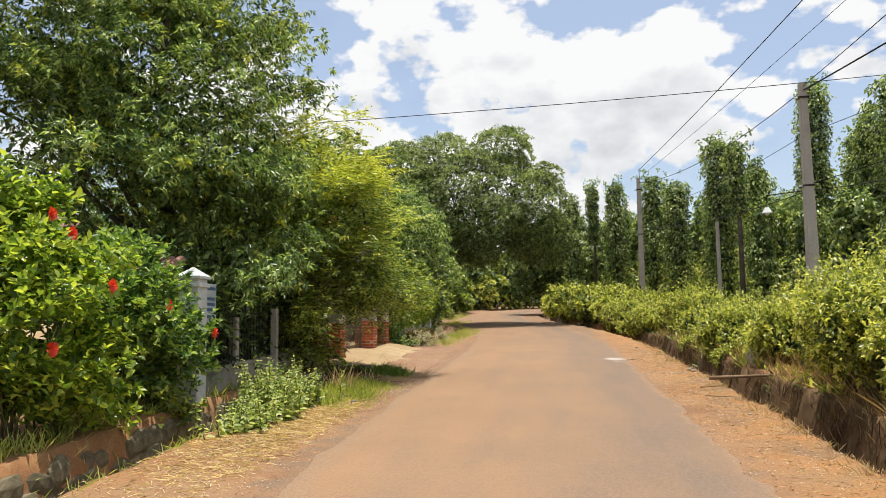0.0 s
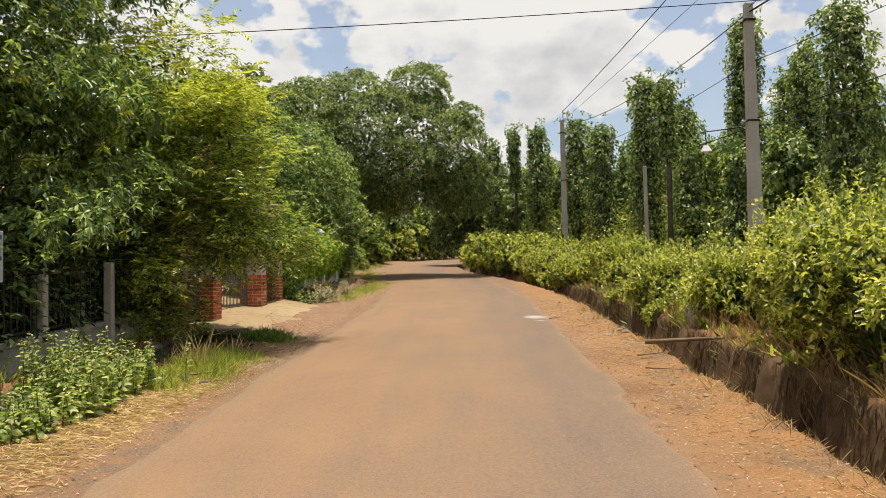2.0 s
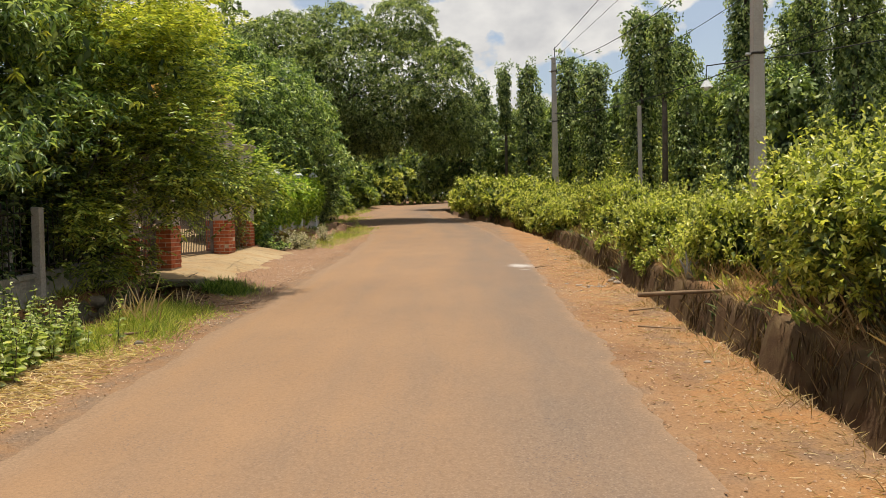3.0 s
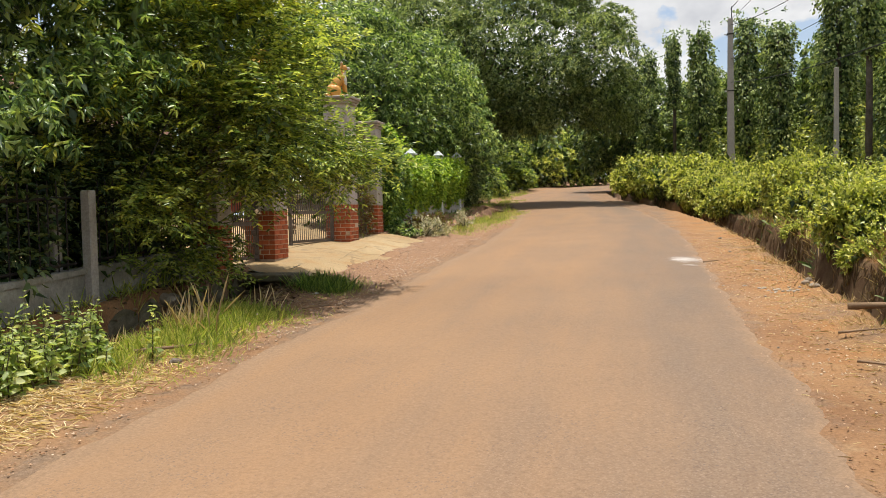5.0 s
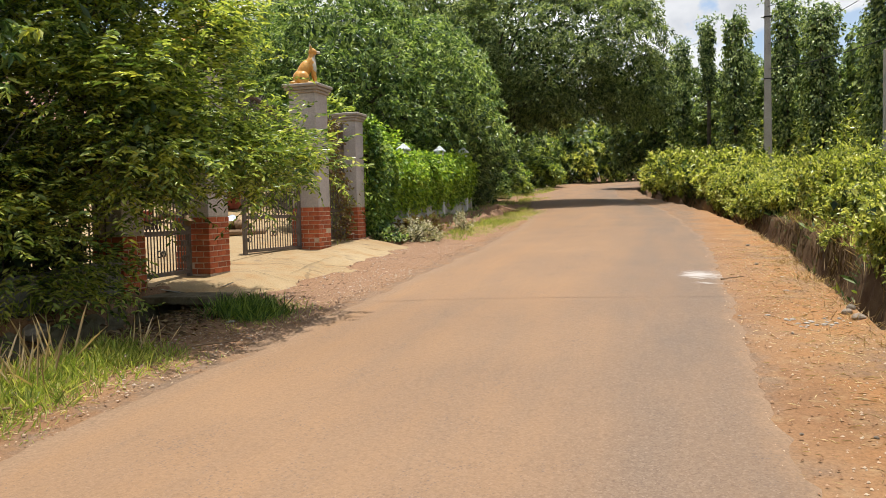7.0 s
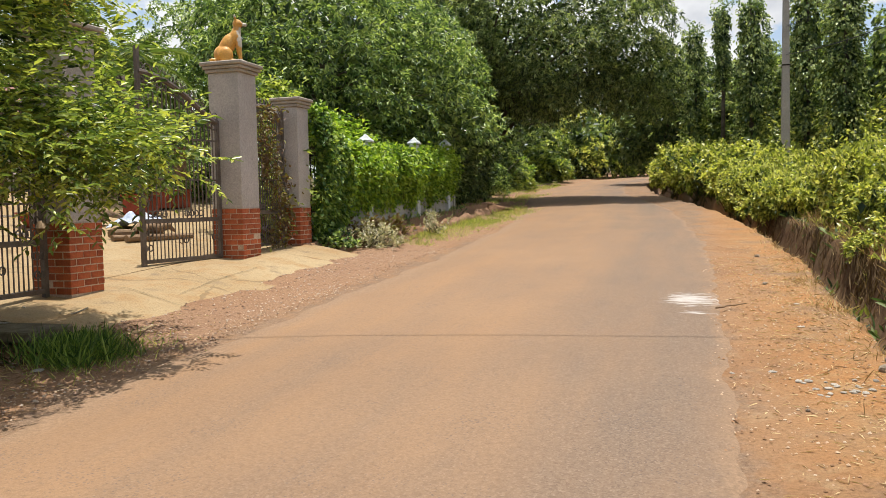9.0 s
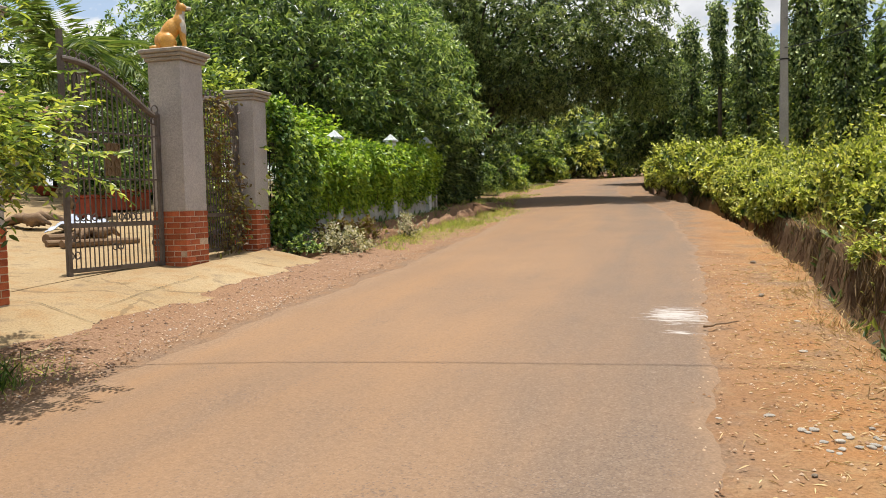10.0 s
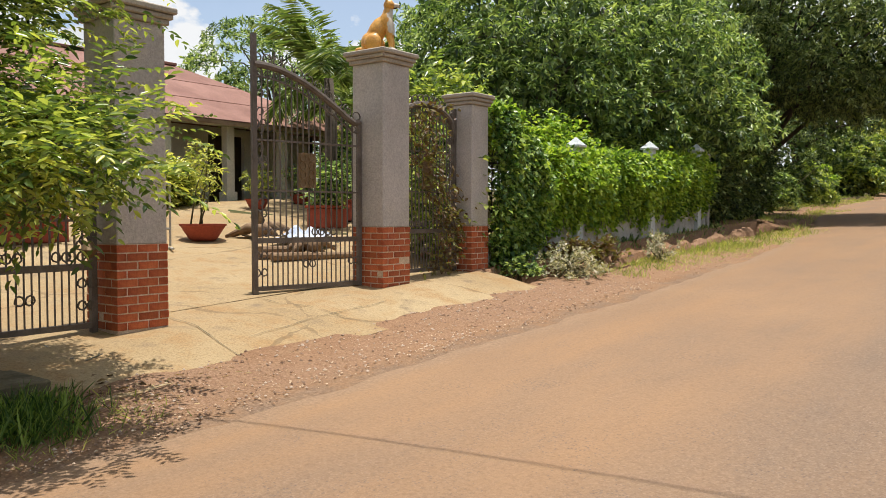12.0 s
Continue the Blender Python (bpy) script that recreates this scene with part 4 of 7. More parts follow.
# ---- hedge along the ditch ----
def hedge_shrub(w, h, count, size):
    """An untrimmed shrub: upright shoots in lumps of small glossy leaves, dry lower stems."""
    t = thing("hedge_shrub", (0, 0, 0), 0, "untrimmed yellow-green hedge shrub on the ditch bank", "shrub", "hedge shrubs")
    q = RNG.uniform(-0.42, 0.42, 8)
    blobs = [((q[0] * 0.6, q[1] * 0.6, h * 0.5), (w * 0.72, w * 0.9, h * 0.38)), ((-0.35 + q[2], 0.35, h * 0.36), (w * 0.6, w * 0.6, h * 0.28)), ((-0.2, -0.5 + q[3], h * 0.64), (w * 0.5, w * 0.55, h * 0.34)), ((q[4], 0.5 + q[5], h * 0.78), (w * 0.4, w * 0.42, h * 0.24)), ((0.3 + q[6], q[7], h * 0.82), (w * 0.35, w * 0.35, h * 0.22))]
    P, D, C = pads(blobs, count // 48, 0.17, 8, 6, 0.15, 0.9)
    # long shoots standing out of the top
    m = count // 26
    S, SO = on_blobs(blobs, m, 0.05)
    keep = SO[:, 2] > -0.1
    S, SO = S[keep], SO[keep]
    A = unit(SO * 0.7 + (0, 0, 0.7) + RNG.normal(0, 0.25, S.shape))
    g = np.linspace(0, 0.4, 9)
    SP = (S[:, None] + A[:, None] * g[None, :, None]).reshape(-1, 3)
    SD = np.repeat(A, 9, 0) * 0.5 + RNG.normal(0, 0.6, SP.shape) - (0, 0, 0.15)
    P, D = np.concatenate([P, SP]), np.concatenate([D, SD])
    ok = P[:, 2] > 0.05
    P, D = P[ok], D[ok]
    L = size * RNG.uniform(0.6, 1.35, len(P))
    leaf_mesh("foliage", P, D, L, L * 0.55, LEAF_HEDGE, t)
    # dark leaves inside the shrub, coloured for the shade between its lumps
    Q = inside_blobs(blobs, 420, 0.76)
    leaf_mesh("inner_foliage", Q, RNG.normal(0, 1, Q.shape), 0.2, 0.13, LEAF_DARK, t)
    vs, fs = [], []
    for c in C[RNG.choice(len(C), min(30, len(C)), replace=False)]:
        a, b = Vector((RNG.normal(0, 0.16), RNG.normal(0, 0.2), -0.25)), Vector(c)
        mid = a.lerp(b, 0.5) + Vector((RNG.normal(0, 0.1), RNG.normal(0, 0.1), 0.1))
        tube(vs, fs, [a, mid, b], [0.017, 0.011, 0.004], 4)
    tagged(sheet("stem", vs, fs, STEM, t, smooth=True), kind="stuff")
    return t


def build_hedge():
    global RNG
    RNG = np.random.default_rng(21)
    near = [hedge_shrub(w, h, 6600, 0.073) for w, h in ((0.85, 1.6), (0.95, 1.45), (0.85, 1.05), (0.7, 0.85))]
    mid = [hedge_shrub(w, h, 3800, 0.092) for w, h in ((0.85, 1.3), (0.95, 1.05), (0.7, 0.85))]
    far = [hedge_shrub(w, h, 1500, 0.16) for w, h in ((0.9, 1.75), (1.0, 1.5), (0.8, 1.3))]
    used = set()

    def put(ob, x, y, sink, tall):
        m = pose(x, y, ground_z(x, y) - sink, 0, 0, RNG.uniform(0, 360)) @ Matrix.Diagonal((1.0, 1.0, tall, 1.0))
        if ob in used:
            copy_thing(ob, m)
        else:
            used.add(ob)
            ob.matrix_basis = m

    y = 7.2
    while y < 60:
        gap = 15.2 < y < 16.6
        for row in range(2):
            if gap and row == 0:
                continue
            if y < 15:
                ob = near[int(RNG.choice([0, 1, 1]))] if row < 2 else near[1]
            elif y < 25:
                ob = near[int(RNG.choice([2, 3, 2]))] if row == 0 else near[2]
            elif y < 37:
                ob = mid[int(RNG.choice([0, 1, 2, 1]))]
            else:
                ob = far[int(RNG.choice([0, 1, 2]))]
            x = centre(y) + (5.3 if y < 31 else 4.55) + row * 1.05 + RNG.normal(0, 0.16)
            if y < 13.5 and row == 0:
                x -= 0.35
            yy = y + row * 0.4 + RNG.normal(0, 0.15)
            put(ob, x, yy, 0.28 if 15 < y < 36 else 0.12, RNG.uniform(0.85, 1.22))
        y += RNG.uniform(1.1, 1.45)


build_hedge()


# ---- pepper vines on posts ----
def pepper_vine(h, r0, leaves, size, bare=0.0):
    """A post wrapped in pepper: lumpy column of hanging leaves, a lighter tuft where the living post sprouts."""
    t = thing("pepper_vine", (0, 0, 0), 0, "tall pepper vine climbing a post, dark glossy leaves", "pepper vine", "pepper vines")
    s = float(RNG.uniform(0, 50))
    k = 5
    n = leaves // k
    z = (bare + (1 - bare) * RNG.uniform(0.0, 1.0, n)) * h
    a = RNG.uniform(0, 2 * math.pi, n)
    lump = np.array([1 + 0.55 * noise.noise((math.cos(q) * 0.8 + s, math.sin(q) * 0.8, w * 0.8)) + 0.5 * noise.noise((math.cos(q) * 2 + s, math.sin(q) * 2, w * 2.2)) for q, w in zip(a, z)])
    lump *= np.interp(z / h, [0, 0.1, 0.45, 0.75, 0.9, 0.97, 1.0], [1.2, 1.15, 1.0, 0.85, 0.95, 0.75, 0.3])
    r = np.clip(r0 * lump, 0.15, 1.6) * (1 - np.abs(RNG.normal(0, 0.16, n)))
    O = np.stack([np.cos(a), np.sin(a), 0 * a], 1)
    T = O * r[:, None] + np.stack([0.1 * np.sin(z + s), 0.1 * np.cos(z * 0.8 + s), z], 1)
    P = T[:, None] + RNG.normal(0, 0.07, (n, k, 3))
    D = O[:, None] * 0.6 + RNG.normal(0, 0.45, (n, k, 3)) + (0, 0, -0.75)
    L = size * RNG.uniform(0.65, 1.3, n * k)
    leaf_mesh("foliage", P.reshape(-1, 3), D.reshape(-1, 3), L, L * 0.66, LEAF_PEPPER, t, up=np.repeat(O, k, 0) * 0.6 + (0, 0, 0.9))
    # core of big leaves, the column's inner shade given as a darker green
    m = leaves // 9
    q = RNG.uniform(0.1, 1.0, m)
    b = RNG.uniform(0, 6.28, m)
    Q = np.stack([np.cos(b) * r0 * 0.5, np.sin(b) * r0 * 0.5, (bare + (1 - bare) * q) * h * 0.97], 1)
    leaf_mesh("inner_foliage", Q, RNG.normal(0, 0.5, (m, 3)) + (0, 0, -1), size * 2.2, size * 1.6, LEAF_DARK, t)
    m = 30
    q = RNG.normal(0, 0.28, (m, 3)) * (1, 1, 0.9) + (0, 0, h - 0.05)
    P = np.repeat(q, 8, 0) + RNG.normal(0, 0.05, (m * 8, 3))
    L = RNG.uniform(0.12, 0.2, m * 8)
    leaf_mesh("crown", P, RNG.normal(0, 0.6, (m * 8, 3)) + (0, 0, -0.2), L, L * 0.45, LEAF_DEEP, t)
    if not bare:
        m = leaves // 14
        a, z = RNG.uniform(0, 6.28, m), RNG.uniform(0.04, 0.42, m) * h
        r = r0 * RNG.uniform(1.0, 1.5, m)
        P = np.stack([np.cos(a) * r, np.sin(a) * r, z], 1)
        L = RNG.uniform(0.11, 0.19, m)
        tagged(leaf_mesh("shoot", P, P * (1, 1, 0) + RNG.normal(0, 0.4, (m, 3)) + (0, 0, -0.2), L, L * 0.6, LEAF_HEDGE, t), kind="stuff")
    vs, fs = [], []
    tube(vs, fs, [(0, 0, -0.3), (0.03, 0, h * 0.5), (0, 0.03, h - 0.1)], [0.11, 0.09, 0.05], 7)
    sheet("post", vs, fs, BARK, t, smooth=True)
    return t


def build_pepper():
    global RNG
    RNG = np.random.default_rng(33)
    # the front vines: place, top, girth, bare share of the post
    front = [(3.4, 53.5, 10.8, 0.36, 0.55), (2.1, 54.5, 10.1, 0.5, 0.0), (4.35, 48.2, 9.9, 0.58, 0.0), (5.85, 42.8, 9.15, 0.62, 0.0), (6.75, 40.7, 8.5, 0.66, 0.0), (7.6, 35.0, 9.2, 0.66, 0.0), (7.62, 31.6, 8.3, 0.34, 0.62),
             (11.2, 34.0, 11.2, 0.72, 0.0), (12.7, 32.0, 9.4, 0.62, 0.0), (11.3, 26.0, 9.0, 0.8, 0.0), (9.5, 36.2, 8.3, 0.6, 0.0), (8.4, 39.0, 7.6, 0.6, 0.0), (13.6, 36.0, 9.6, 0.62, 0.0), (10.2, 40.0, 8.6, 0.6, 0.0), (14.6, 28.5, 8.6, 0.7, 0.0), (6.3, 46.5, 8.2, 0.6, 0.0), (5.0, 52.0, 9.0, 0.6, 0.0), (9.6, 30.2, 5.6, 0.6, 0.0), (8.9, 33.4, 6.2, 0.6, 0.0)]
    for x, y, top, girth, bare in front:
        z = ground_z(x, y) - 0.05
        many = 2200 if bare else int(7000 * (top - z) / 8 * girth / 0.62 * (1.0 if y < 44 else 0.6))
        v = pepper_vine(top - z, girth, many, 0.118 if y < 44 else 0.15, bare)
        v.matrix_basis = pose(x, y, z)
    # the rows behind them
    kinds = [pepper_vine(h, r, 1700, 0.24) for h, r in ((6.4, 0.6), (7.0, 0.55), (5.8, 0.62), (7.4, 0.6))]
    used = set()
    for gx in range(8):
        for gy in range(15):
            x, y = 9.0 + gx * 2.5 + RNG.normal(0, 0.3), 25.0 + gy * 2.7 + RNG.normal(0, 0.3)
            x += centre(y) * 0.7 * (y > 40)
            if x < 10.5 and y < 36 or y < 30 and x < 13.5 or RNG.random() < 0.2:
                continue
            if min((x - f[0]) ** 2 + (y - f[1]) ** 2 for f in front) < 2.4:
                continue
            k = kinds[int(RNG.integers(4))]
            g = RNG.uniform(0.8, 1.08)
            m = pose(x, y, ground_z(x, y) - 0.05, 0, 0, RNG.uniform(0, 360)) @ Matrix.Diagonal((1.0, 1.0, g, 1.0))
            if k in used:
                copy_thing(k, m)
            else:
                used.add(k)
                k.matrix_basis = m


build_pepper()


# ---- power line ----
def utility_pole(x, y, top, w0, w1, label, name="utility_pole"):
    z = ground_z(x, y)
    p = thing(name, (x, y, z), 0, label, "utility pole")
    bm = bmesh.new()
    r = bmesh.ops.create_cone(bm, cap_ends=True, segments=4, radius1=w0 * 0.71, radius2=w1 * 0.71, depth=top - z + 0.5, matrix=pose(0, 0, (top - z) / 2 - 0.25, 0, 0, 45))
    bmesh.ops.bevel(bm, geom=bm.edges[:], offset=0.012, segments=1, affect="EDGES")
    part("pole", bm, CONCRETE, p)
    return p


POLE_A = utility_pole(6.75, 20.4, 7.3, 0.30, 0.17, "square tapered concrete utility pole in the hedge")
POLE_B = utility_pole(4.9, 40.2, 8.75, 0.30, 0.18, "distant square concrete utility pole behind the hedge")
utility_pole(6.95, 32.3, 5.42, 0.14, 0.12, "thin concrete post among the pepper vines", "concrete_post")


def wire(a, b, sag, r, label):
    a, b = Vector(a), Vector(b)
    pts = [a.lerp(b, i / 16) - Vector((0, 0, sag * 4 * (i / 16) * (1 - i / 16))) for i in range(17)]
    verts, faces = [], []
    tube(verts, faces, pts, [r] * 17, 5)
    return tagged(sheet("power_cable", verts, faces, CABLE, smooth=True), label, "cable", "power cables")


wire((4.9, 40.2, 9.1), (7.0, -5, 8.0), 0.3, 0.012, "black overhead power cable between poles")
wire((4.9, 40.2, 8.7), (9.0, -5, 8.5), 0.3, 0.007, "thin overhead power cable between poles")
wire((4.9, 40.2, 8.5), (6.75, 20.4, 7.1), 0.5, 0.012, "black overhead power cable between poles")
wire((6.75, 20.4, 7.1), (10.0, -4, 6.7), 0.2, 0.02, "thick black overhead power cable from the pole")
wire((6.75, 20.4, 7.2), (8.0, -5, 8.0), 0.2, 0.01, "black overhead power cable from the pole")
wire((14.0, 20.3, 7.68), (-9, 16.9, 5.85), 0.15, 0.009, "thin overhead cable crossing above the road")
wire((4.9, 40.2, 6.3), (6.75, 20.4, 4.6), 0.3, 0.012, "slack low cable between poles")
wire((6.75, 20.4, 4.75), (12, 14, 6.4), 0.2, 0.01, "slack low cable from the pole into the plantation")
wire((4.9, 40.2, 7.2), (6.75, 20.4, 6.0), 0.35, 0.008, "thin slack cable between poles")
wire((6.75, 20.4, 6.0), (13, 14, 8.2), 0.2, 0.008, "thin overhead cable from the pole")
wire((6.75, 20.4, 4.6), (12, 16, 5.2), 0.2, 0.01, "slack low cable from the pole into the plantation")


# ---- vines over the fence beyond the gate ----
def build_vine():
    """Creeper thrown over the railing: trailing strands of small leaves, ragged at the lower ends, heaped along the top."""
    global RNG
    RNG = np.random.default_rng(77)
    t = thing("fence_vine", (FENCE, 29, 1.3), 0, "bright green creeper hanging thickly over the fence", "vine")
    # first stretch hangs under the overhang: its shade is given by darker leaves
    for y0, y1, strands, mat in ((24.35, 25.7, 210, LEAF_SHADED), (25.4, 27.0, 200, LEAF_VINE), (26.8, 29.0, 270, LEAF_VINE), (28.8, 31.1, 270, LEAF_VINE), (30.9, 33.15, 260, LEAF_VINE)):
        y = RNG.uniform(y0, y1, strands)
        dark = y0 < 25
        top = np.array([level(v) + 1.86 + 0.16 * noise.noise((v * 0.9, 1, 1)) + 0.10 * noise.noise((v * 3.1, 2, 1)) + 0.65 * step(25.9, 24.6, v) for v in y])
        low = np.array([level(v) + 0.86 + 0.34 * noise.noise((v * 1.3, 4, 2)) + 0.22 * noise.noise((v * 4.3, 4, 2)) - 0.62 * step(25.8, 25.0, v) for v in y]) - np.abs(RNG.normal(0, 0.14, strands))
        out_ = np.array([0.30 + 0.26 * noise.noise((v * 1.4, 3, 5)) for v in y]) * RNG.uniform(0.45, 1.1, strands)
        k = 38 if dark else 30
        f = np.linspace(0, 1, k)[None]
        x = out_[:, None] * np.sin(np.pi * np.clip(0.12 + 0.8 * f ** 0.7, 0, 1)) + RNG.normal(0, 0.035, (strands, k))
        yy = y[:, None] + 0.06 * np.sin(f * 7 + y[:, None] * 9) + RNG.normal(0, 0.04, (strands, k))
        z = top[:, None] + (low - top)[:, None] * f + RNG.normal(0, 0.03, (strands, k))
        P = np.stack([x, yy - 29, z - 1.3], 2).reshape(-1, 3)
        D = RNG.normal(0, 0.55, P.shape) + (0.55, 0, -0.5)
        L = RNG.uniform(0.055, 0.115, len(P))
        leaf_mesh("foliage", P, D, L, L * 0.75, mat, t, up=np.array((0.55, 0, 1.0)))
        m = 1500
        u = RNG.uniform(y0, y1, m)
        crest = np.array([level(v) + 1.86 + 0.16 * noise.noise((v * 0.9, 1, 1)) + 0.65 * step(25.9, 24.6, v) for v in u])
        Q = np.stack([RNG.uniform(-0.75, 0.22, m), u - 29, crest - 1.3 + np.abs(RNG.normal(0, 0.07, m))], 1)
        L = RNG.uniform(0.055, 0.115, m)
        leaf_mesh("crest", Q, RNG.normal(0, 0.7, (m, 3)) + (0.2, 0, 0.2), L, L * 0.75, LEAF_VINE, t)
        vs, fs = [], []
        for q in range(18):
            a = RNG.uniform(y0, y1) - 29
            h = level(a + 29) - 1.3
            tube(vs, fs, [(RNG.normal(-0.1, 0.05), a, h + 1.95), (0.14, a + RNG.normal(0, 0.1), h + 1.75), (0.2, a + RNG.normal(0, 0.15), h + RNG.uniform(0.6, 1.3))], [0.012, 0.008, 0.004], 4)
        tagged(sheet("stem", vs, fs, STEM, t), kind="stuff")


build_vine()

# undergrowth closing the bend
def thicket(x, y, w, h, material, size, label):
    t = thing("undergrowth", (x, y, level(y)), 0, label, "bush", "undergrowth")
    blobs = [((0, 0, h * 0.52), (w, w, h * 0.46)), ((w * 0.55, 0.3, h * 0.32), (w * 0.6, w * 0.6, h * 0.34)), ((-w * 0.5, -0.3, h * 0.38), (w * 0.55, w * 0.55, h * 0.36)), ((0.1 * w, -0.5 * w, h * 0.22), (w * 0.6, w * 0.5, h * 0.24))]
    P, D, C = pads(blobs, 90, 0.16 * w + 0.12, 10, 6, 0.3, 0.7)
    ok = P[:, 2] > 0.05
    P, D = P[ok], D[ok]
    L = size * RNG.uniform(0.6, 1.3, len(P))
    leaf_mesh("foliage", P, D, L, L * 0.45, material, t)
    # filling leaves whose dark colour stands for shade within the thicket
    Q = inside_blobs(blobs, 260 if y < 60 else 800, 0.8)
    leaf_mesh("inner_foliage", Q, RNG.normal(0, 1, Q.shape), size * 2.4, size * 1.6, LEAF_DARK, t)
    vs, fs = [], []
    for c in C[:14]:
        a, b = Vector((RNG.normal(0, 0.3 * w), RNG.normal(0, 0.3 * w), -0.1)), Vector(c)
        tube(vs, fs, [a, a.lerp(b, 0.5) + Vector((0, 0, 0.2)), b], [0.05, 0.035, 0.012], 5)
    tagged(sheet("stem", vs, fs, STEM, t, smooth=True), kind="stuff")


RNG = np.random.default_rng(55)
for bx, by, bw, bh, bmat in [(-9.5, 73, 2.6, 4.6, LEAF_FRESH), (-6.2, 76, 2.6, 5.4, LEAF_HEDGE), (-3.0, 79, 2.6, 5.6, LEAF_FRESH), (0.2, 81, 2.8, 6.2, LEAF_HEDGE), (-8.2, 66, 2.0, 2.4, LEAF_FRESH), (3.6, 75, 2.8, 6.0, LEAF_DEEP), (6.8, 67, 2.8, 5.0, LEAF_DEEP), (-8.6, 59, 1.6, 2.0, LEAF_VINE), (-7.6, 54, 1.4, 1.9, LEAF_FRESH), (-10.5, 50, 2.8, 6.5, LEAF_DARK), (-12.0, 58, 3.2, 7.5, LEAF_DARK), (-6.4, 38, 1.2, 1.6, LEAF_DARK), (-7.6, 47, 1.4, 1.9, LEAF_DEEP), (-7.6, 43.5, 1.5, 2.6, LEAF_DARK), (-8.6, 52.5, 1.9, 4.6, LEAF_DARK), (-8.4, 46.0, 1.6, 4.2, LEAF_DARK), (-6.9, 40.8, 1.3, 3.6, LEAF_DARK), (-7.7, 38.4, 2.0, 5.4, LEAF_DARK), (-7.0, 35.6, 1.5, 4.6, LEAF_DARK), (-4, 92, 4.5, 11, LEAF_DARK), (-10, 90, 5, 11, LEAF_DARK), (2, 94, 5, 12, LEAF_DARK), (8, 88, 5, 9, LEAF_DARK)]:
    thicket(bx, by, bw, bh, bmat, 0.15 if by < 60 else 0.24, "wild undergrowth at the bend of the road")

# hibiscus at the roadside
bush("hibiscus_bush", (-4.95, 7.6, -0.1), [((-0.2, 0, 1.65), (0.85, 1.1, 1.0)), ((-0.5, 0.2, 2.5), (0.6, 0.8, 0.75)), ((0.15, 0.4, 1.05), (0.6, 0.7, 0.55))], 520, 5, 8, 0.095, LEAF_HIBISCUS, "tall hibiscus bush with bright green leaves and red flowers", slim=0.55, oval=True, rosette=True, stems=22)
# same plant in shade, rendered by a darker leaf colour
bush("hibiscus_bush", (-5.0, 9.4, 0.2), [((0, 0, 1.35), (0.75, 0.85, 0.85)), ((-0.2, 0.5, 1.85), (0.6, 0.6, 0.55)), ((0.5, 0.55, 1.05), (0.42, 0.5, 0.6))], 430, 5, 7, 0.088, LEAF_SHADED, "shaded hibiscus bush with a few red flowers against the gate post", slim=0.55, oval=True, rosette=True, stems=20)


# ---- low wall and iron fence before the gate ----
def wall_run(name, y0, y1, low, high, half, material, label, x=FENCE):
    """A wall that follows the slope, with a coping."""
    w = thing(name, (x, y0, 0), 0, label, "wall", kind="structure")
    for part_name, a, b, h in (("wall_panel", low, high - 0.06, half), ("coping", high - 0.058, high, half + 0.025)):
        verts, faces = [], []
        n = max(2, round((y1 - y0) / 0.4))
        for i in range(n + 1):
            y = (y1 - y0) * i / n
            z = level(y0 + y)
            verts += [(-h, y, z + a), (h, y, z + a), (h, y, z + b), (-h, y, z + b)]
        for i in range(n):
            for k in range(4):
                faces.append((4 * i + k, 4 * i + 4 + k, 4 * i + 4 + (k + 1) % 4, 4 * i + (k + 1) % 4))
        faces += [(0, 1, 2, 3), (4 * n + 3, 4 * n + 2, 4 * n + 1, 4 * n)]
        sheet(part_name, verts, faces, material, w)
    return w


def railing(y0, y1, low, high, material, label, gap=0.13, x=FENCE):
    r = thing("iron_railing", (x, y0, 0), 0, label, "railing", "iron railings")
    for h in (low + 0.06, high - 0.12):
        part("rail", rod(bmesh.new(), (0, 0, level(y0) + h), (0, y1 - y0, level(y1) + h), 0.016, None, 4), material, r)
    n = int((y1 - y0) / gap)
    me = bpy.data.meshes.new("bar")
    bm = bmesh.new()
    rod(bm, (0, 0, low), (0, 0, high), 0.009, None, 5)
    rod(bm, (0, 0, high), (0, 0, high + 0.07), 0.014, 0.001, 5)
    bm.to_mesh(me)
    bm.free()
    me.materials.append(material)
    for i in range(1, n):
        b = new("bar", me)
        b.parent = r
        y = (y1 - y0) * i / n
        b.location = (0, y, level(y0 + y))
    return r


wall_run("wall_low", 10.9, 16.63, 0.0, 0.68, 0.06, MOSSY, "low stained plaster garden wall with dark moss")
wall_run("wall_vine", 24.28, 33.3, 0.2, 0.72, 0.06, WALLGREY, "low whitewashed garden wall under the creeper")
railing(10.95, 13.8, 0.68, 1.55, DARK_IRON, "black iron railing on the low wall in deep shade")
railing(14.05, 16.6, 0.68, 1.55, DARK_IRON, "black iron railing on the low wall in deep shade")
railing(24.35, 33.2, 0.72, 1.9, DARK_IRON, "dark iron railing mostly hidden by creeper", 0.16)


def fence_post(y, top, w, material, label, cap=True, x=FENCE, low=0.0):
    z = level(y)
    p = thing("fence_post", (x, y, z), 0, label, "fence post", "fence posts")
    h = w / 2
    part("shaft", boxed(-h, h, -h, h, low, top, 0.01), material, p)
    if cap:
        bm = box(bmesh.new(), -h - 0.04, h + 0.04, -h - 0.04, h + 0.04, top, top + 0.045, 0.006)
        bmesh.ops.create_cone(bm, cap_ends=True, segments=4, radius1=(h + 0.03) * 1.41, radius2=0.012, depth=0.13, matrix=pose(0, 0, top + 0.11, 0, 0, 45))
        part("cap", bm, WHITEWASH, p, "white pyramid cap")
    return p


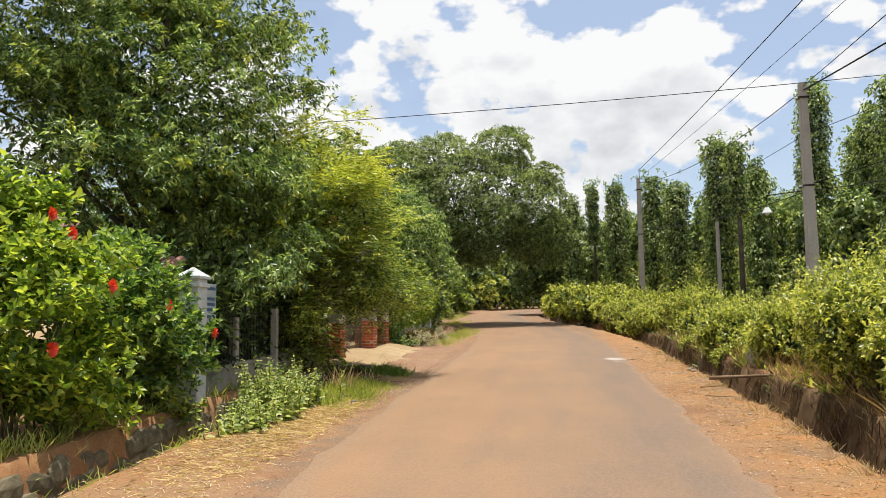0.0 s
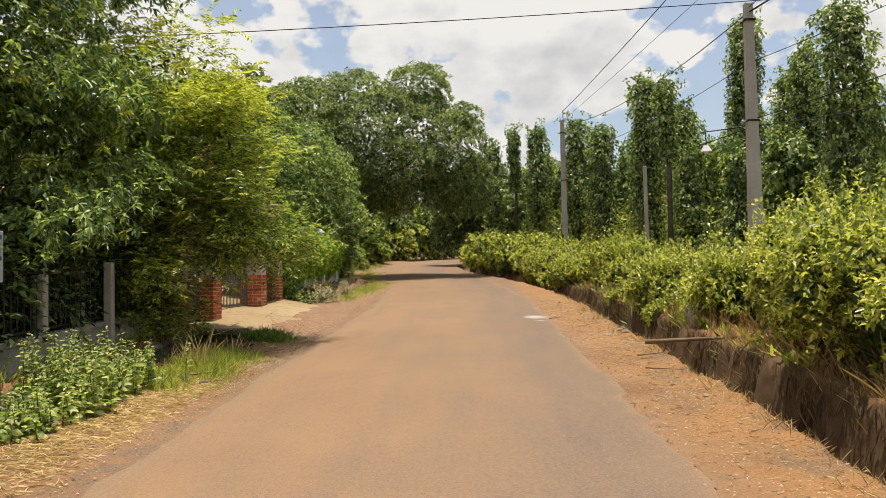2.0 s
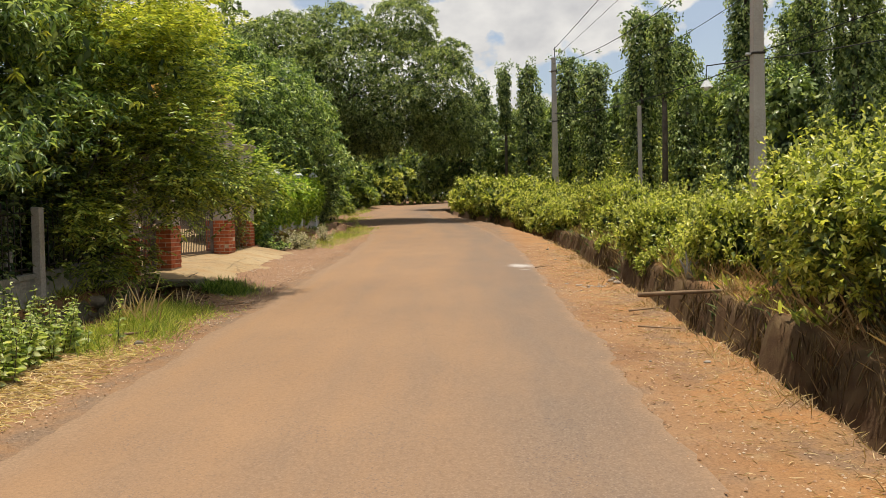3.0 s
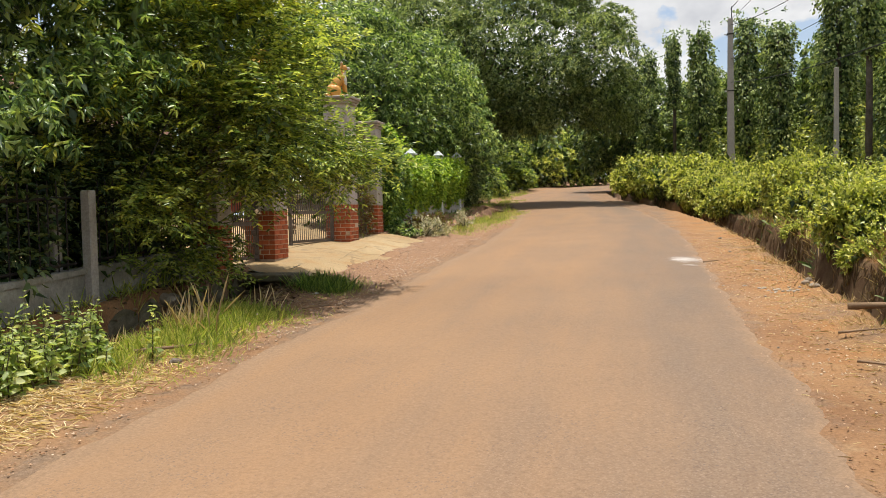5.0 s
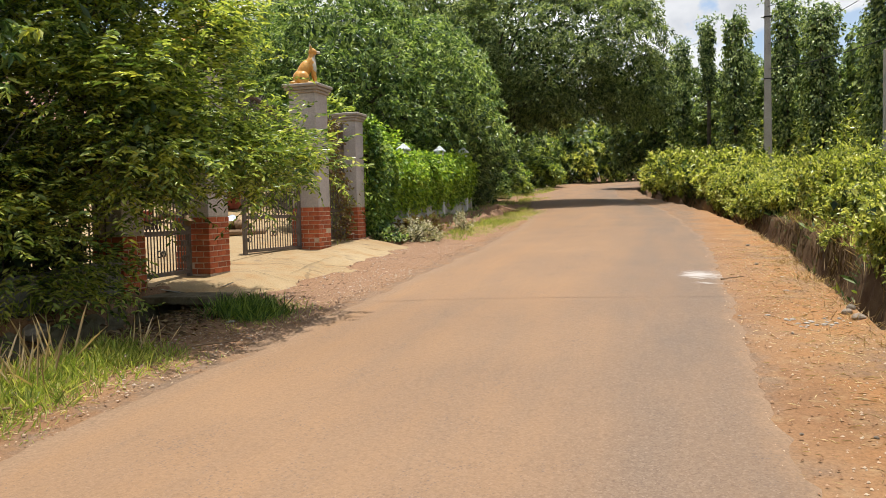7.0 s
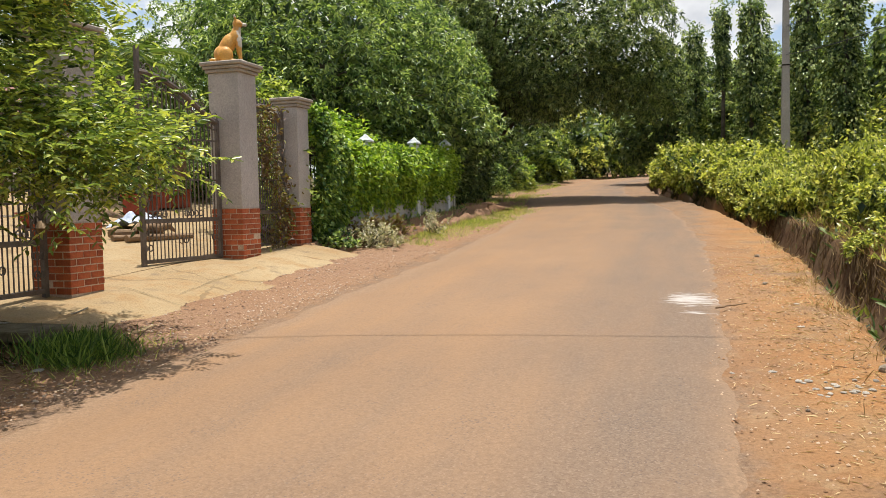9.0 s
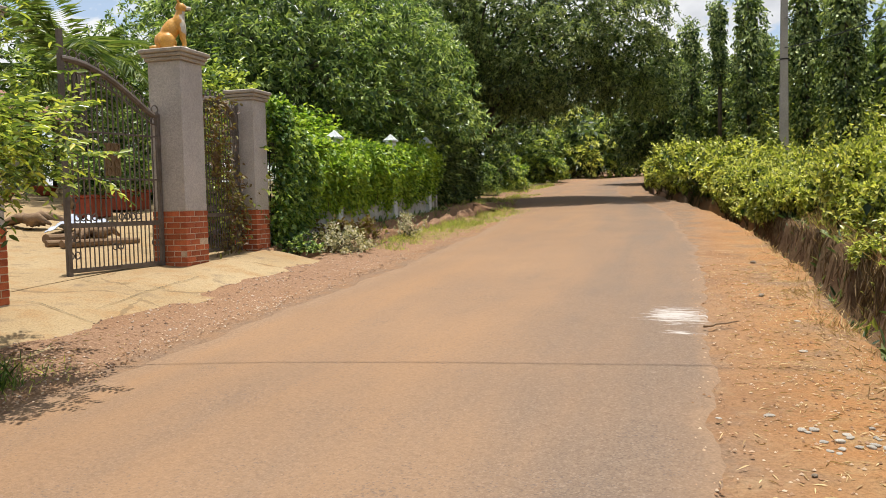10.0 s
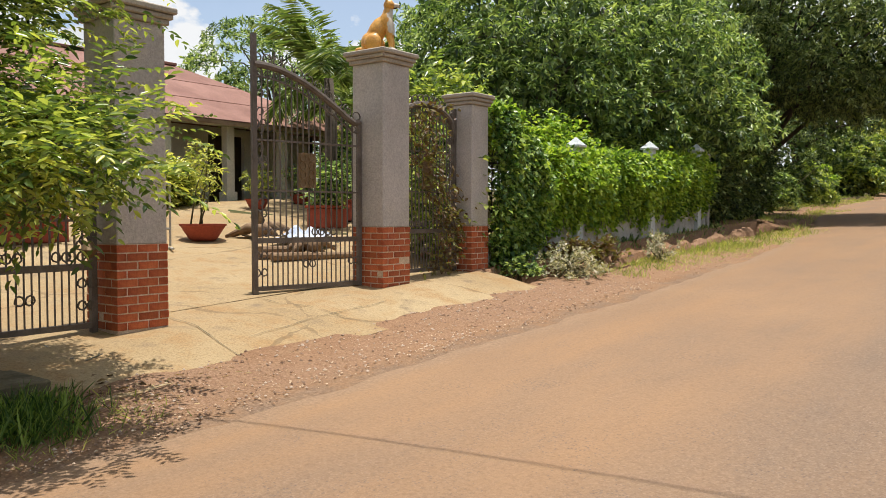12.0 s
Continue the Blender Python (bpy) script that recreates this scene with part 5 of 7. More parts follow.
fence_post(13.9, 1.5, 0.115, CONCRETE, "square grey concrete fence post", False, FENCE + 0.09, 0.1)
fence_post(13.80, 1.45, 0.13, CONCRETE, "square grey concrete fence post in shade", False, FENCE - 0.28, 0.1)
fence_post(12.3, 1.4, 0.13, CONCRETE, "square grey concrete fence post in shade", False, FENCE - 0.02, 0.1)
for fy in (27.0, 30.1, 32.7):
    fence_post(fy, 2.05, 0.2, WHITEWASH, "white fence post with a pyramid cap among the creeper", True, FENCE + 0.05, 0.1)
fence_post(33.5, 2.0, 0.14, CONCRETE, "grey concrete post at the end of the fence", False, FENCE, 0.0)
GP = fence_post(10.72, 1.98, 0.30, WHITEWASH, "whitewashed gate post with a moulded cap, partly behind hibiscus", True, FENCE, 0.0)
part("moulding", boxed(-0.18, 0.18, -0.18, 0.18, 1.86, 1.92, 0.01), WHITEWASH, GP)

# tiled hood over the side entrance
HOOD = thing("tiled_hood", (-5.7, 11.0, 2.1), 0, "small weathered red-tiled hood beside the white post", "roof")
bmh = bmesh.new()
for k in range(12):
    rod(bmh, (-0.8 + k * 0.14, -0.45, 0.0), (-0.8 + k * 0.14, 0.2, 0.3), 0.075, 0.07, 8)
part("roof_tiles", bmh, ROOF, HOOD)
part("beam", boxed(-0.9, 0.85, 0.02, 0.14, -0.1, 0.06, 0.01), WOOD, HOOD)
for px in (-0.8, 0.75):
    part("support", boxed(px - 0.05, px + 0.05, 0.03, 0.13, -2.1, -0.1, 0.01), WOOD, HOOD)


# stones lining the drain
def rock_mesh(seed, material=ROCK):
    bm = bmesh.new()
    bmesh.ops.create_icosphere(bm, subdivisions=2, radius=0.5)
    for v in bm.verts:
        d = 1 + 0.45 * noise.noise(v.co * 1.6 + Vector((seed * 9.1, 0, 0)))
        v.co = Vector((v.co.x * d, v.co.y * d, v.co.z * d))
    me = bpy.data.meshes.new("stone")
    bm.to_mesh(me)
    bm.free()
    me.materials.append(material)
    return me


ROCKS = [rock_mesh(i) for i in range(5)]
MOSSROCKS = [rock_mesh(i + 40, MOSS_SHADE_ROCK) for i in range(5)]
LITTERS = [rock_mesh(i + 20, PALE) for i in range(3)]
DRAIN = thing("wall_drain", (-4.3, 5, 0), 0, "rough mossy stones lining the roadside drain", "stone wall", kind="structure")
y = 4.6
while y < 16.9:
    for k in range(3):
        b = new("stone", MOSSROCKS[int(RNG.integers(5))])
        b.parent = DRAIN
        l = RNG.uniform(0.42, 0.66)
        b.matrix_basis = Matrix.Translation((0.02 + RNG.normal(0, 0.02) - 0.03 * k, y - 5 + k * 0.17 + RNG.normal(0, 0.04), level(y) - 0.42 + k * 0.21)) @ Matrix.LocRotScale(None, Euler((0, 0, RNG.uniform(-0.2, 0.2))), (0.17, l * 1.15, 0.42))
    y += RNG.uniform(0.34, 0.46)


BOARD = surface("pale_blue_board", (0.42, 0.52, 0.6), (0.58, 0.66, 0.72), 3, 40, 0.6, 0.2, 0.002)
BOARD_INK = surface("blue_ink", (0.06, 0.12, 0.25), (0.1, 0.18, 0.33), 5, 40, 0.6, 0.1, 0.001)
# ---- gates ----
def gate_leaf(place, turn, width, h_hinge, h_free, spike, label, material, lock=0.62, arch=False):
    """An iron gate leaf from its hinge along +x: frame, curved top rail, bars, panel, scrolls."""
    g = thing("iron_gate", place, turn, label, "gate", "iron gates")

    def top(x):
        f = x / width
        if arch:
            return h_hinge + (h_free - h_hinge) * math.sqrt(max(0.0, 1 - (2 * f - 1) ** 2))
        return h_hinge + (h_free - h_hinge) * math.sin(math.pi / 2 * min(1.0, max(0.0, (f - 0.07) / 0.9)))

    def bar(name, a, b, w, lab=""):
        a, b = Vector(a), Vector(b)
        bm = bmesh.new()
        m = Matrix.Translation((a + b) / 2) @ (b - a).to_track_quat("Z", "Y").to_matrix().to_4x4() @ Matrix.Diagonal((w, w, (b - a).length, 1))
        bmesh.ops.create_cube(bm, size=1, matrix=m)
        return part(name, bm, material, g, lab)

    bar("hinge_stile", (0.03, 0, 0.04), (0.03, 0, h_hinge + 0.02), 0.05)
    bar("free_stile", (width - 0.03, 0, 0.0), (width - 0.03, 0, h_free + spike), 0.055)
    bar("bottom_rail", (0.05, 0, 0.07), (width - 0.05, 0, 0.07), 0.05)
    bar("lock_rail", (0.05, 0, lock), (width - 0.05, 0, lock), 0.06)
    bar("middle_rail", (0.05, 0, h_hinge * 0.58), (width - 0.05, 0, h_hinge * 0.58), 0.022)
    bar("upper_rail", (0.05, 0, h_hinge * 0.86), (width - 0.05, 0, h_hinge * 0.86), 0.022)
    verts, faces = [], []
    pts = [(0.03 + (width - 0.06) * i / 18, 0, top((width) * i / 18)) for i in range(19)]
    tube(verts, faces, pts, [0.042] * 19, 8)
    sheet("top_rail", verts, faces, material, g)
    n = max(6, round(width / 0.082))
    for i in range(1, n):
        x = 0.05 + (width - 0.1) * i / n
        bar("bar", (x, 0, lock), (x, 0, top(x)), 0.014)
    n = max(6, round(width / 0.07))
    for i in range(1, n):
        x = 0.05 + (width - 0.1) * i / n
        bar("short_bar", (x, 0.012, 0.07), (x, 0.012, lock), 0.012)
    # a thin inner rail below the top rail, rings between them, leafy scrolls cresting the top
    verts, faces = [], []
    tube(verts, faces, [(0.05 + (width - 0.1) * i / 18, 0, top(0.05 + (width - 0.1) * i / 18) - 0.13) for i in range(19)], [0.012] * 19, 6)
    sheet("inner_rail", verts, faces, material, g)
    rings = max(8, round(width / 0.11))
    for i in range(rings):
        x = 0.06 + (width - 0.12) * (i + 0.5) / rings
        vs, fs = [], []
        z = top(x) - 0.085
        tube(vs, fs, [(x + 0.036 * math.cos(a), 0, z + 0.036 * math.sin(a)) for a in [k * 0.785 for k in range(9)]], [0.007] * 9, 5)
        sheet("ring", vs, fs, material, g)
    for i in range(11):
        x = width * (i + 0.5) / 11
        rise = (top(min(width, x + 0.02)) - top(max(0, x - 0.02))) / 0.04
        vs, fs = [], []
        z = top(x) + 0.03
        for q in (-1, 1):
            pts = [(x + q * (0.02 + 0.035 * math.sin(a)), 0, z + 0.012 * a + 0.03 * (1 - math.cos(a)) + q * 0.03 * rise) for a in [k * 0.55 for k in range(8)]]
            tube(vs, fs, pts, [0.013, 0.012, 0.011, 0.01, 0.009, 0.008, 0.007, 0.005], 5)
        sheet("scroll", vs, fs, material, g)
    # scrolls climbing the free stile, pairs of volutes on the lock rail
    for k in range(9):
        vs, fs = [], []
        z = lock + 0.2 + (h_free - lock - 0.35) * k / 8
        tube(vs, fs, [(width - 0.06 - 0.045 * (1 - math.cos(a)), 0, z + 0.06 * math.sin(a) + 0.012 * a) for a in [q * 0.6 for q in range(9)]], [0.009] * 9, 5)
        sheet("scroll", vs, fs, material, g)
    for x, z in ((width * 0.3, lock + 0.09), (width * 0.42, lock + 0.09), (width * 0.75, lock + 0.09), (width * 0.86, lock + 0.09), (width * 0.5, 0.33), (width * 0.93, 0.45), (width * 0.93, 0.25), (0.11, 0.35), (width - 0.1, h_hinge * 0.75), (width - 0.1, h_hinge * 0.45), (width - 0.1, h_hinge * 0.95)):
        vs, fs = [], []
        for s in (-1, 1):
            tube(vs, fs, [(x + s * (0.045 + 0.04 * math.cos(a)), 0, z + (0.055 - a * 0.004) * math.sin(a)) for a in [k * 0.75 for k in range(10)]], [0.009] * 10, 5)
        sheet("scroll", vs, fs, material, g)
    bm = bmesh.new()
    box(bm, width * 0.44, width * 0.6, -0.012, 0.012, h_hinge * 0.6, h_hinge * 0.80, 0.003)
    part("panel", bm, PANEL_METAL, g, "pierced tarnished brass panel")
    for k in range(4):
        for c in range(2):
            vs, fs = [], []
            cx, cz = width * (0.48 + 0.08 * c), h_hinge * (0.625 + 0.05 * k)
            tube(vs, fs, [(cx + 0.04 * math.cos(a), 0.016, cz + 0.05 * math.sin(a)) for a in [q * 0.785 for q in range(9)]], [0.009] * 9, 5)
            sheet("rosette", vs, fs, PANEL_METAL, g)
    vs, fs = [], []
    tube(vs, fs, [(width - 0.09, -0.03, h_hinge * 0.40), (width - 0.09, -0.06, h_hinge * 0.43), (width - 0.09, -0.03, h_hinge * 0.47)], [0.04, 0.075, 0.04], 10)
    sheet("boss", vs, fs, PANEL_METAL, g, "round cast lion-mask boss")
    return g


PANEL_METAL = surface("tarnished_brass", (0.17, 0.11, 0.055), (0.28, 0.19, 0.10), 6, 40, 0.6, 0.6, 0.006, 0.3)
gate_leaf((-4.78, 21.93, 0.87), -101.5, 1.5, 2.06, 2.62, 0.34, "open rusty iron gate leaf with a swept top rail", IRON)
gate_leaf((-4.72, 22.5, 0.97), 90, 1.32, 1.95, 2.32, 0.0, "narrow arched iron side gate with creeper growing through", IRON, 0.6, True)
gate_leaf((-4.72, 17.1, 0.72), 90, 1.28, 1.75, 2.1, 0.0, "narrow arched iron side gate under the tree", IRON, 0.6, True)

# notice board tied to the railing beside the white post
NB = thing("notice_board", (FENCE + 0.06, 11.17, level(11.17)), 0, "pale blue notice board with lines of unreadable print", "sign")
part("board", boxed(-0.012, 0.012, -0.19, 0.19, 1.36, 1.92, 0.004), BOARD, NB)
for k, (a, b_, z) in enumerate([(-0.15, 0.15, 1.85), (-0.15, 0.12, 1.70), (-0.15, 0.15, 1.62), (-0.15, 0.05, 1.54), (-0.15, 0.1, 1.44)]):
    part("print_bar", boxed(0.014, 0.018, a, b_, z - 0.022, z + 0.022), BOARD_INK, NB, "dark blue line of print")


# ---- statues on the pillars ----
def dog_statue(place, turn):
    """A seated animal figure in glazed concrete, one plain smooth mesh."""
    bm = bmesh.new()

    def ball(c, r, tilt=0):
        m = pose(*c, tilt) @ Matrix.Diagonal((*r, 1))
        bmesh.ops.create_uvsphere(bm, u_segments=16, v_segments=10, radius=1, matrix=m)

    ball((0, -0.12, 0.13), (0.125, 0.14, 0.13))
    ball((0, -0.05, 0.26), (0.10, 0.115, 0.20), -30)
    ball((0, 0.06, 0.37), (0.088, 0.09, 0.15), -18)
    ball((0, 0.085, 0.47), (0.062, 0.066, 0.11), -12)
    ball((0, 0.105, 0.575), (0.066, 0.075, 0.066))
    ball((0, 0.185, 0.56), (0.036, 0.07, 0.034), 6)
    for q in (-1, 1):
        ball((q * 0.044, 0.07, 0.66), (0.021, 0.018, 0.06), 12)
        ball((q * 0.06, 0.12, 0.26), (0.036, 0.045, 0.15), -4)
        ball((q * 0.06, 0.135, 0.10), (0.029, 0.03, 0.12))
        ball((q * 0.06, 0.165, 0.02), (0.034, 0.055, 0.024))
        ball((q * 0.105, -0.08, 0.11), (0.05, 0.115, 0.105), 20)
        ball((q * 0.115, 0.03, 0.025), (0.034, 0.08, 0.026))
    ball((0.05, -0.25, 0.035), (0.035, 0.08, 0.03))
    box(bm, -0.15, 0.15, -0.26, 0.22, -0.02, 0.004)
    rough = bpy.data.meshes.new("rough")
    bm.to_mesh(rough)
    bm.free()
    tmp = new("rough", rough)
    wrap = tmp.modifiers.new("wrap", "REMESH")
    wrap.mode, wrap.voxel_size = "VOXEL", 0.012
    tmp.modifiers.new("ease", "SMOOTH").iterations = 3
    me = bpy.data.meshes.new_from_object(tmp.evaluated_get(bpy.context.evaluated_depsgraph_get()))
    me.name = "animal_statue"
    bpy.data.objects.remove(tmp)
    me.materials.clear()
    for mat in (GOLD, CREAM, DARK_IRON):
        me.materials.append(mat)
    for p in me.polygons:
        p.use_smooth = True
        c = p.center
        front = c.y + 0.05 * noise.noise(c * 14)
        if (front > 0.10 and 0.22 < c.z < 0.52) or (front > 0.15 and c.z > 0.5) or (c.y > 0.12 and c.z < 0.06) or c.z > 0.665:
            p.material_index = 1
        if c.y > 0.238 and c.z > 0.5 or c.y > 0.16 and abs(c.z - 0.527) < 0.012:
            p.material_index = 2
    ob = new("animal_statue", me)
    ob.matrix_basis = pose(*place, 0, 0, turn) @ Matrix.Diagonal((1, 1, 1.03, 1))
    return tagged(ob, "glazed golden seated dog statue with a cream chest", "statue", "pillar statues")


dog_statue((-4.68, 22.2, 3.83), -60)
dog_statue((-4.70, 18.68, 3.72), -60)


# ---- house behind the yard ----
def build_house():
    x0, x1, y0, y1, f, e = -19.5, -14.6, 18.5, 30.4, 2.02, 3.85
    h = thing("house", (x0, y0, f), 0, "low bungalow with a rusty red roof and a pillared porch", "house")
    ox, oy = -x0, -y0

    def b(name, xa, xb, ya, yb, za, zb, mat, label="", bev=0.0):
        return part(name, boxed(xa + ox, xb + ox, ya + oy, yb + oy, za - f, zb - f, bev), mat, h, label)

    doors = [(22.0, 23.0), (26.9, 28.0)]
    spans, at = [], y0
    for a, c in doors:
        spans.append((at, a))
        at = c
    spans.append((at, y1))
    for a, c in spans:
        b("wall", x1 - 0.2, x1, a, c, f - 0.6, e + 0.1, PLASTER)
    for a, c in doors:
        b("lintel", x1 - 0.2, x1, a, c, f + 1.75, e + 0.1, PLASTER)
        for k in range(4):
            w = (c - a) / 4
            b("door_panel", x1 - 0.14, x1 - 0.1, a + k * w + 0.01, a + (k + 1) * w - 0.01, f, f + 1.75, WOODDARK, "dark folding door panel")
    b("wall", x0, x1, y1 - 0.2, y1, f - 0.6, e + 0.1, PLASTER)
    b("wall", x0, x1, y0, y0 + 0.2, f - 0.6, e + 0.1, PLASTER)
    b("wall", x0, x0 + 0.2, y0 + 0.2, y1 - 0.2, f - 0.6, e + 0.1, PLASTER)
    b("porch_floor", x1, -13.1, y0, y1, f - 0.6, f, CONCRETE)
    for y in (19.2, 21.1, 23.0, 24.9, 26.6, 28.25, 29.8):
        b("porch_pillar", -13.55, -13.33, y - 0.11, y + 0.11, f, e, PLASTER, "", 0.015)
        b("pillar_base", -13.59, -13.29, y - 0.15, y + 0.15, f, f + 0.3, PLASTER, "", 0.01)
    b("beam", -13.56, -13.32, y0, y1, e, e + 0.14, PLASTER)
    # hipped sheet roof with lapped panels
    ex, ey0, ey1, ez = -13.0, y0 - 0.5, 31.0, e + 0.08
    rx, ry0, ry1, rz = -16.8, y0 + 3.0, 27.5, 5.75
    roof = part("roof", boxed(rx - 0.08 + ox, rx + 0.08 + ox, ry0 + oy, ry1 + oy, rz - f, rz + 0.07 - f, 0.01), ROOF, h, "rusty red sheet roof with lapped seams")
    wx = 2 * rx - ex

    def slope(a, b_, c, d, rows=3):
        a, b_, c, d = map(Vector, (a, b_, c, d))
        off = Vector((ox, oy, -f))
        for r in range(rows):
            g0, g1 = r / rows, (r + 1) / rows + 0.02
            lift = Vector((0, 0, 0.014))
            q = [a.lerp(d, g0) + lift, b_.lerp(c, g0) + lift, b_.lerp(c, min(1, g1)), a.lerp(d, min(1, g1))]
            vs = [p + off for p in q] + [p + off - Vector((0, 0, 0.03)) for p in q]
            sheet("roof_sheet", vs, [(0, 1, 2, 3), (7, 6, 5, 4), (0, 4, 5, 1), (1, 5, 6, 2), (2, 6, 7, 3), (3, 7, 4, 0)], ROOF, roof)

    slope((ex, ey0, ez), (ex, ey1, ez), (rx, ry1, rz), (rx, ry0, rz))
    slope((ex, ey1, ez), (wx, ey1, ez), (rx - 0.01, ry1, rz), (rx, ry1, rz))
    slope((wx, ey1, ez), (wx, ey0, ez), (rx, ry0, rz), (rx, ry1, rz))
    slope((wx, ey0, ez), (ex, ey0, ez), (rx, ry0, rz), (rx - 0.01, ry0, rz))
    b("fascia", ex - 0.03, ex, ey0, ey1, ez - 0.1, ez - 0.002, WOOD)


WOODDARK = surface("dark_door_wood", (0.03, 0.02, 0.015), (0.07, 0.045, 0.03), 3, 40, 0.6, 0.3, 0.003)
build_house()


# ---- yard things ----
def bowl_planter(x, y, r, hgt, plant, leafmat, label, ph=1.0):
    z = yard_z(x, y)
    p = thing("planter", (x, y, z), 0, label, "planter", "planters")
    bm = bmesh.new()
    prof = [(0.5, 0.0), (0.62, 0.08), (0.85, 0.55), (1.0, 0.86), (1.06, 0.9), (1.06, 1.0), (0.96, 1.0), (0.9, 0.85)]
    n = 24
    rings = [[bm.verts.new((r * a * math.cos(2 * math.pi * k / n), r * a * math.sin(2 * math.pi * k / n), hgt * c)) for k in range(n)] for a, c in prof]
    for u, v in zip(rings, rings[1:]):
        for k in range(n):
            bm.faces.new((u[k], u[(k + 1) % n], v[(k + 1) % n], v[k]))
    bm.faces.new(list(reversed(rings[0])))
    part("bowl", bm, TERRACOTTA, p)
    bm = bmesh.new()
    bmesh.ops.create_circle(bm, cap_ends=True, segments=20, radius=r * 0.92, matrix=pose(0, 0, hgt * 0.88))
    part("soil", bm, SOIL, p)
    q = bush("potted_plant", (x, y, z + hgt * 0.86), [((0, 0, ph * 0.98), (0.10, 0.10, 0.16)), ((-0.1, 0.02, ph * 0.78), (0.24, 0.22, 0.09)), ((0.18, 0.05, ph * 0.6), (0.15, 0.15, 0.09)), ((0.1, -0.1, ph * 0.38), (0.13, 0.13, 0.07))], plant, 3, 5, 0.075, leafmat, "small yellow-green shrub growing in a bowl planter", "plant", slim=0.42, oval=True, spread=0.06, length=0.14, stems=5)
    return p


bowl_planter(-8.45, 22.25, 0.34, 0.26, 36, LEAF_HEDGE, "wide red terracotta bowl planter in the yard", 1.35)
bowl_planter(-11.2, 25.6, 0.24, 0.22, 40, LEAF_HEDGE, "red terracotta bowl planter before the porch", 0.6)
bowl_planter(-11.6, 27.2, 0.24, 0.22, 40, LEAF_DEEP, "red terracotta bowl planter before the porch", 0.7)


def planter_box(x, y, turn, l, label):
    z = yard_z(x, y)
    p = thing("planter_box", (x, y, z), turn, label, "planter", "planters")
    bm = bmesh.new()
    box(bm, -l / 2, l / 2, -0.2, 0.2, 0.0, 0.36, 0.015)
    box(bm, -l / 2 - 0.03, l / 2 + 0.03, -0.23, 0.23, 0.362, 0.42, 0.015)
    part("box_body", bm, TERRACOTTA, p)
    P, D, C = sprigs([((0, 0, 0.75), (l * 0.4, 0.25, 0.35))], 60, 4, 6, 0.08, 0.25, 0.1, 0.2)
    leaf_mesh("foliage", P, D, 0.1, 0.05, LEAF_DEEP, p, oval=True)
    return p


planter_box(-8.6, 25.1, 100, 0.75, "red brick-coloured planter box with leafy plants")
planter_box(-9.0, 26.6, 95, 1.1, "red brick-coloured planter box with leafy plants")
planter_box(-9.4, 19.9, 90, 1.2, "red brick-coloured planter box with leafy plants")


def driftwood(x, y, turn, label, k=1.0):
    d = thing("driftwood", (x, y, yard_z(x, y)), turn, label, "wood", "driftwood pieces")
    for i in range(7):
        vs, fs = [], []
        p0 = Vector((RNG.normal(0, 0.08), RNG.normal(0, 0.08), 0.16))
        e = Vector((RNG.uniform(0.35, 0.7) * (1 if i % 2 else -1), RNG.normal(0, 0.25), RNG.uniform(0.02, 0.3))) * k
        tube(vs, fs, [p0 - e * 0.2, p0.lerp(e, 0.4) + Vector((0, 0, 0.08)), e], [0.14 * k, 0.1 * k, 0.03 * k], 7)
        sheet("root", vs, fs, WOOD, d, smooth=True)
    return d


driftwood(-8.1, 23.1, 20, "gnarled pale tree root lying in the yard", 0.75)
driftwood(-6.6, 22.75, 60, "heap of gnarled brown roots behind the gate", 0.6)


def log(x, y, turn, l, r, label):
    bm = rod(bmesh.new(), (-l / 2, 0, r), (l / 2, 0, r * 0.9), r, r * 0.85, 10)
    ob = part("log", bm, WOOD)
    ob.matrix_basis = pose(x, y, yard_z(x, y), 0, 0, turn)
    return tagged(ob, label, "log", "logs in the yard")


log(-6.35, 22.6, 75, 1.3, 0.06, "barkless log lying in the yard")
log(-6.55, 22.45, 68, 1.1, 0.05, "barkless log lying in the yard")
log(-6.9, 22.5, 95, 0.9, 0.07, "barkless log lying in the yard")

# folded tarpaulin heap
bm = bmesh.new()
bmesh.ops.create_grid(bm, x_segments=24, y_segments=24, size=0.42)
for v in bm.verts:
    e = max(0.0, 1 - (v.co.x ** 2 + v.co.y ** 2) / 0.4)
    v.co.z = 0.3 * e * (0.6 + 0.8 * abs(noise.noise(v.co * 4))) + 0.02
TB = part("tarpaulin", bm, TARP)
TB.matrix_basis = pose(-7.3, 23.3, yard_z(-7.3, 23.3), 0, 0, 20)
TB.modifiers.new("thick", "SOLIDIFY").thickness = 0.01
tagged(TB, "crumpled pale blue and white tarpaulin on the yard", "tarpaulin")

# steel barrier in the yard
BR = thing("steel_barrier", (-8.2, 20.9, yard_z(-8.2, 20.9)), 65, "bare steel tube barrier standing in the yard", "barrier")
for a, b_ in (((-0.5, 0, 0.05), (-0.5, 0, 0.95)), ((0.5, 0, 0.05), (0.5, 0, 0.95)), ((-0.5, 0, 0.95), (0.5, 0, 0.95)), ((-0.5, 0, 0.3), (0.5, 0, 0.3)), ((0.0, 0, 0.3), (0.0, 0, 0.95)), ((-0.5, -0.25, 0.02), (-0.5, 0.25, 0.02)), ((0.5, -0.25, 0.02), (0.5, 0.25, 0.02))):
    part("tube", rod(bmesh.new(), a, b_, 0.016, None, 8), CONCRETE, BR)


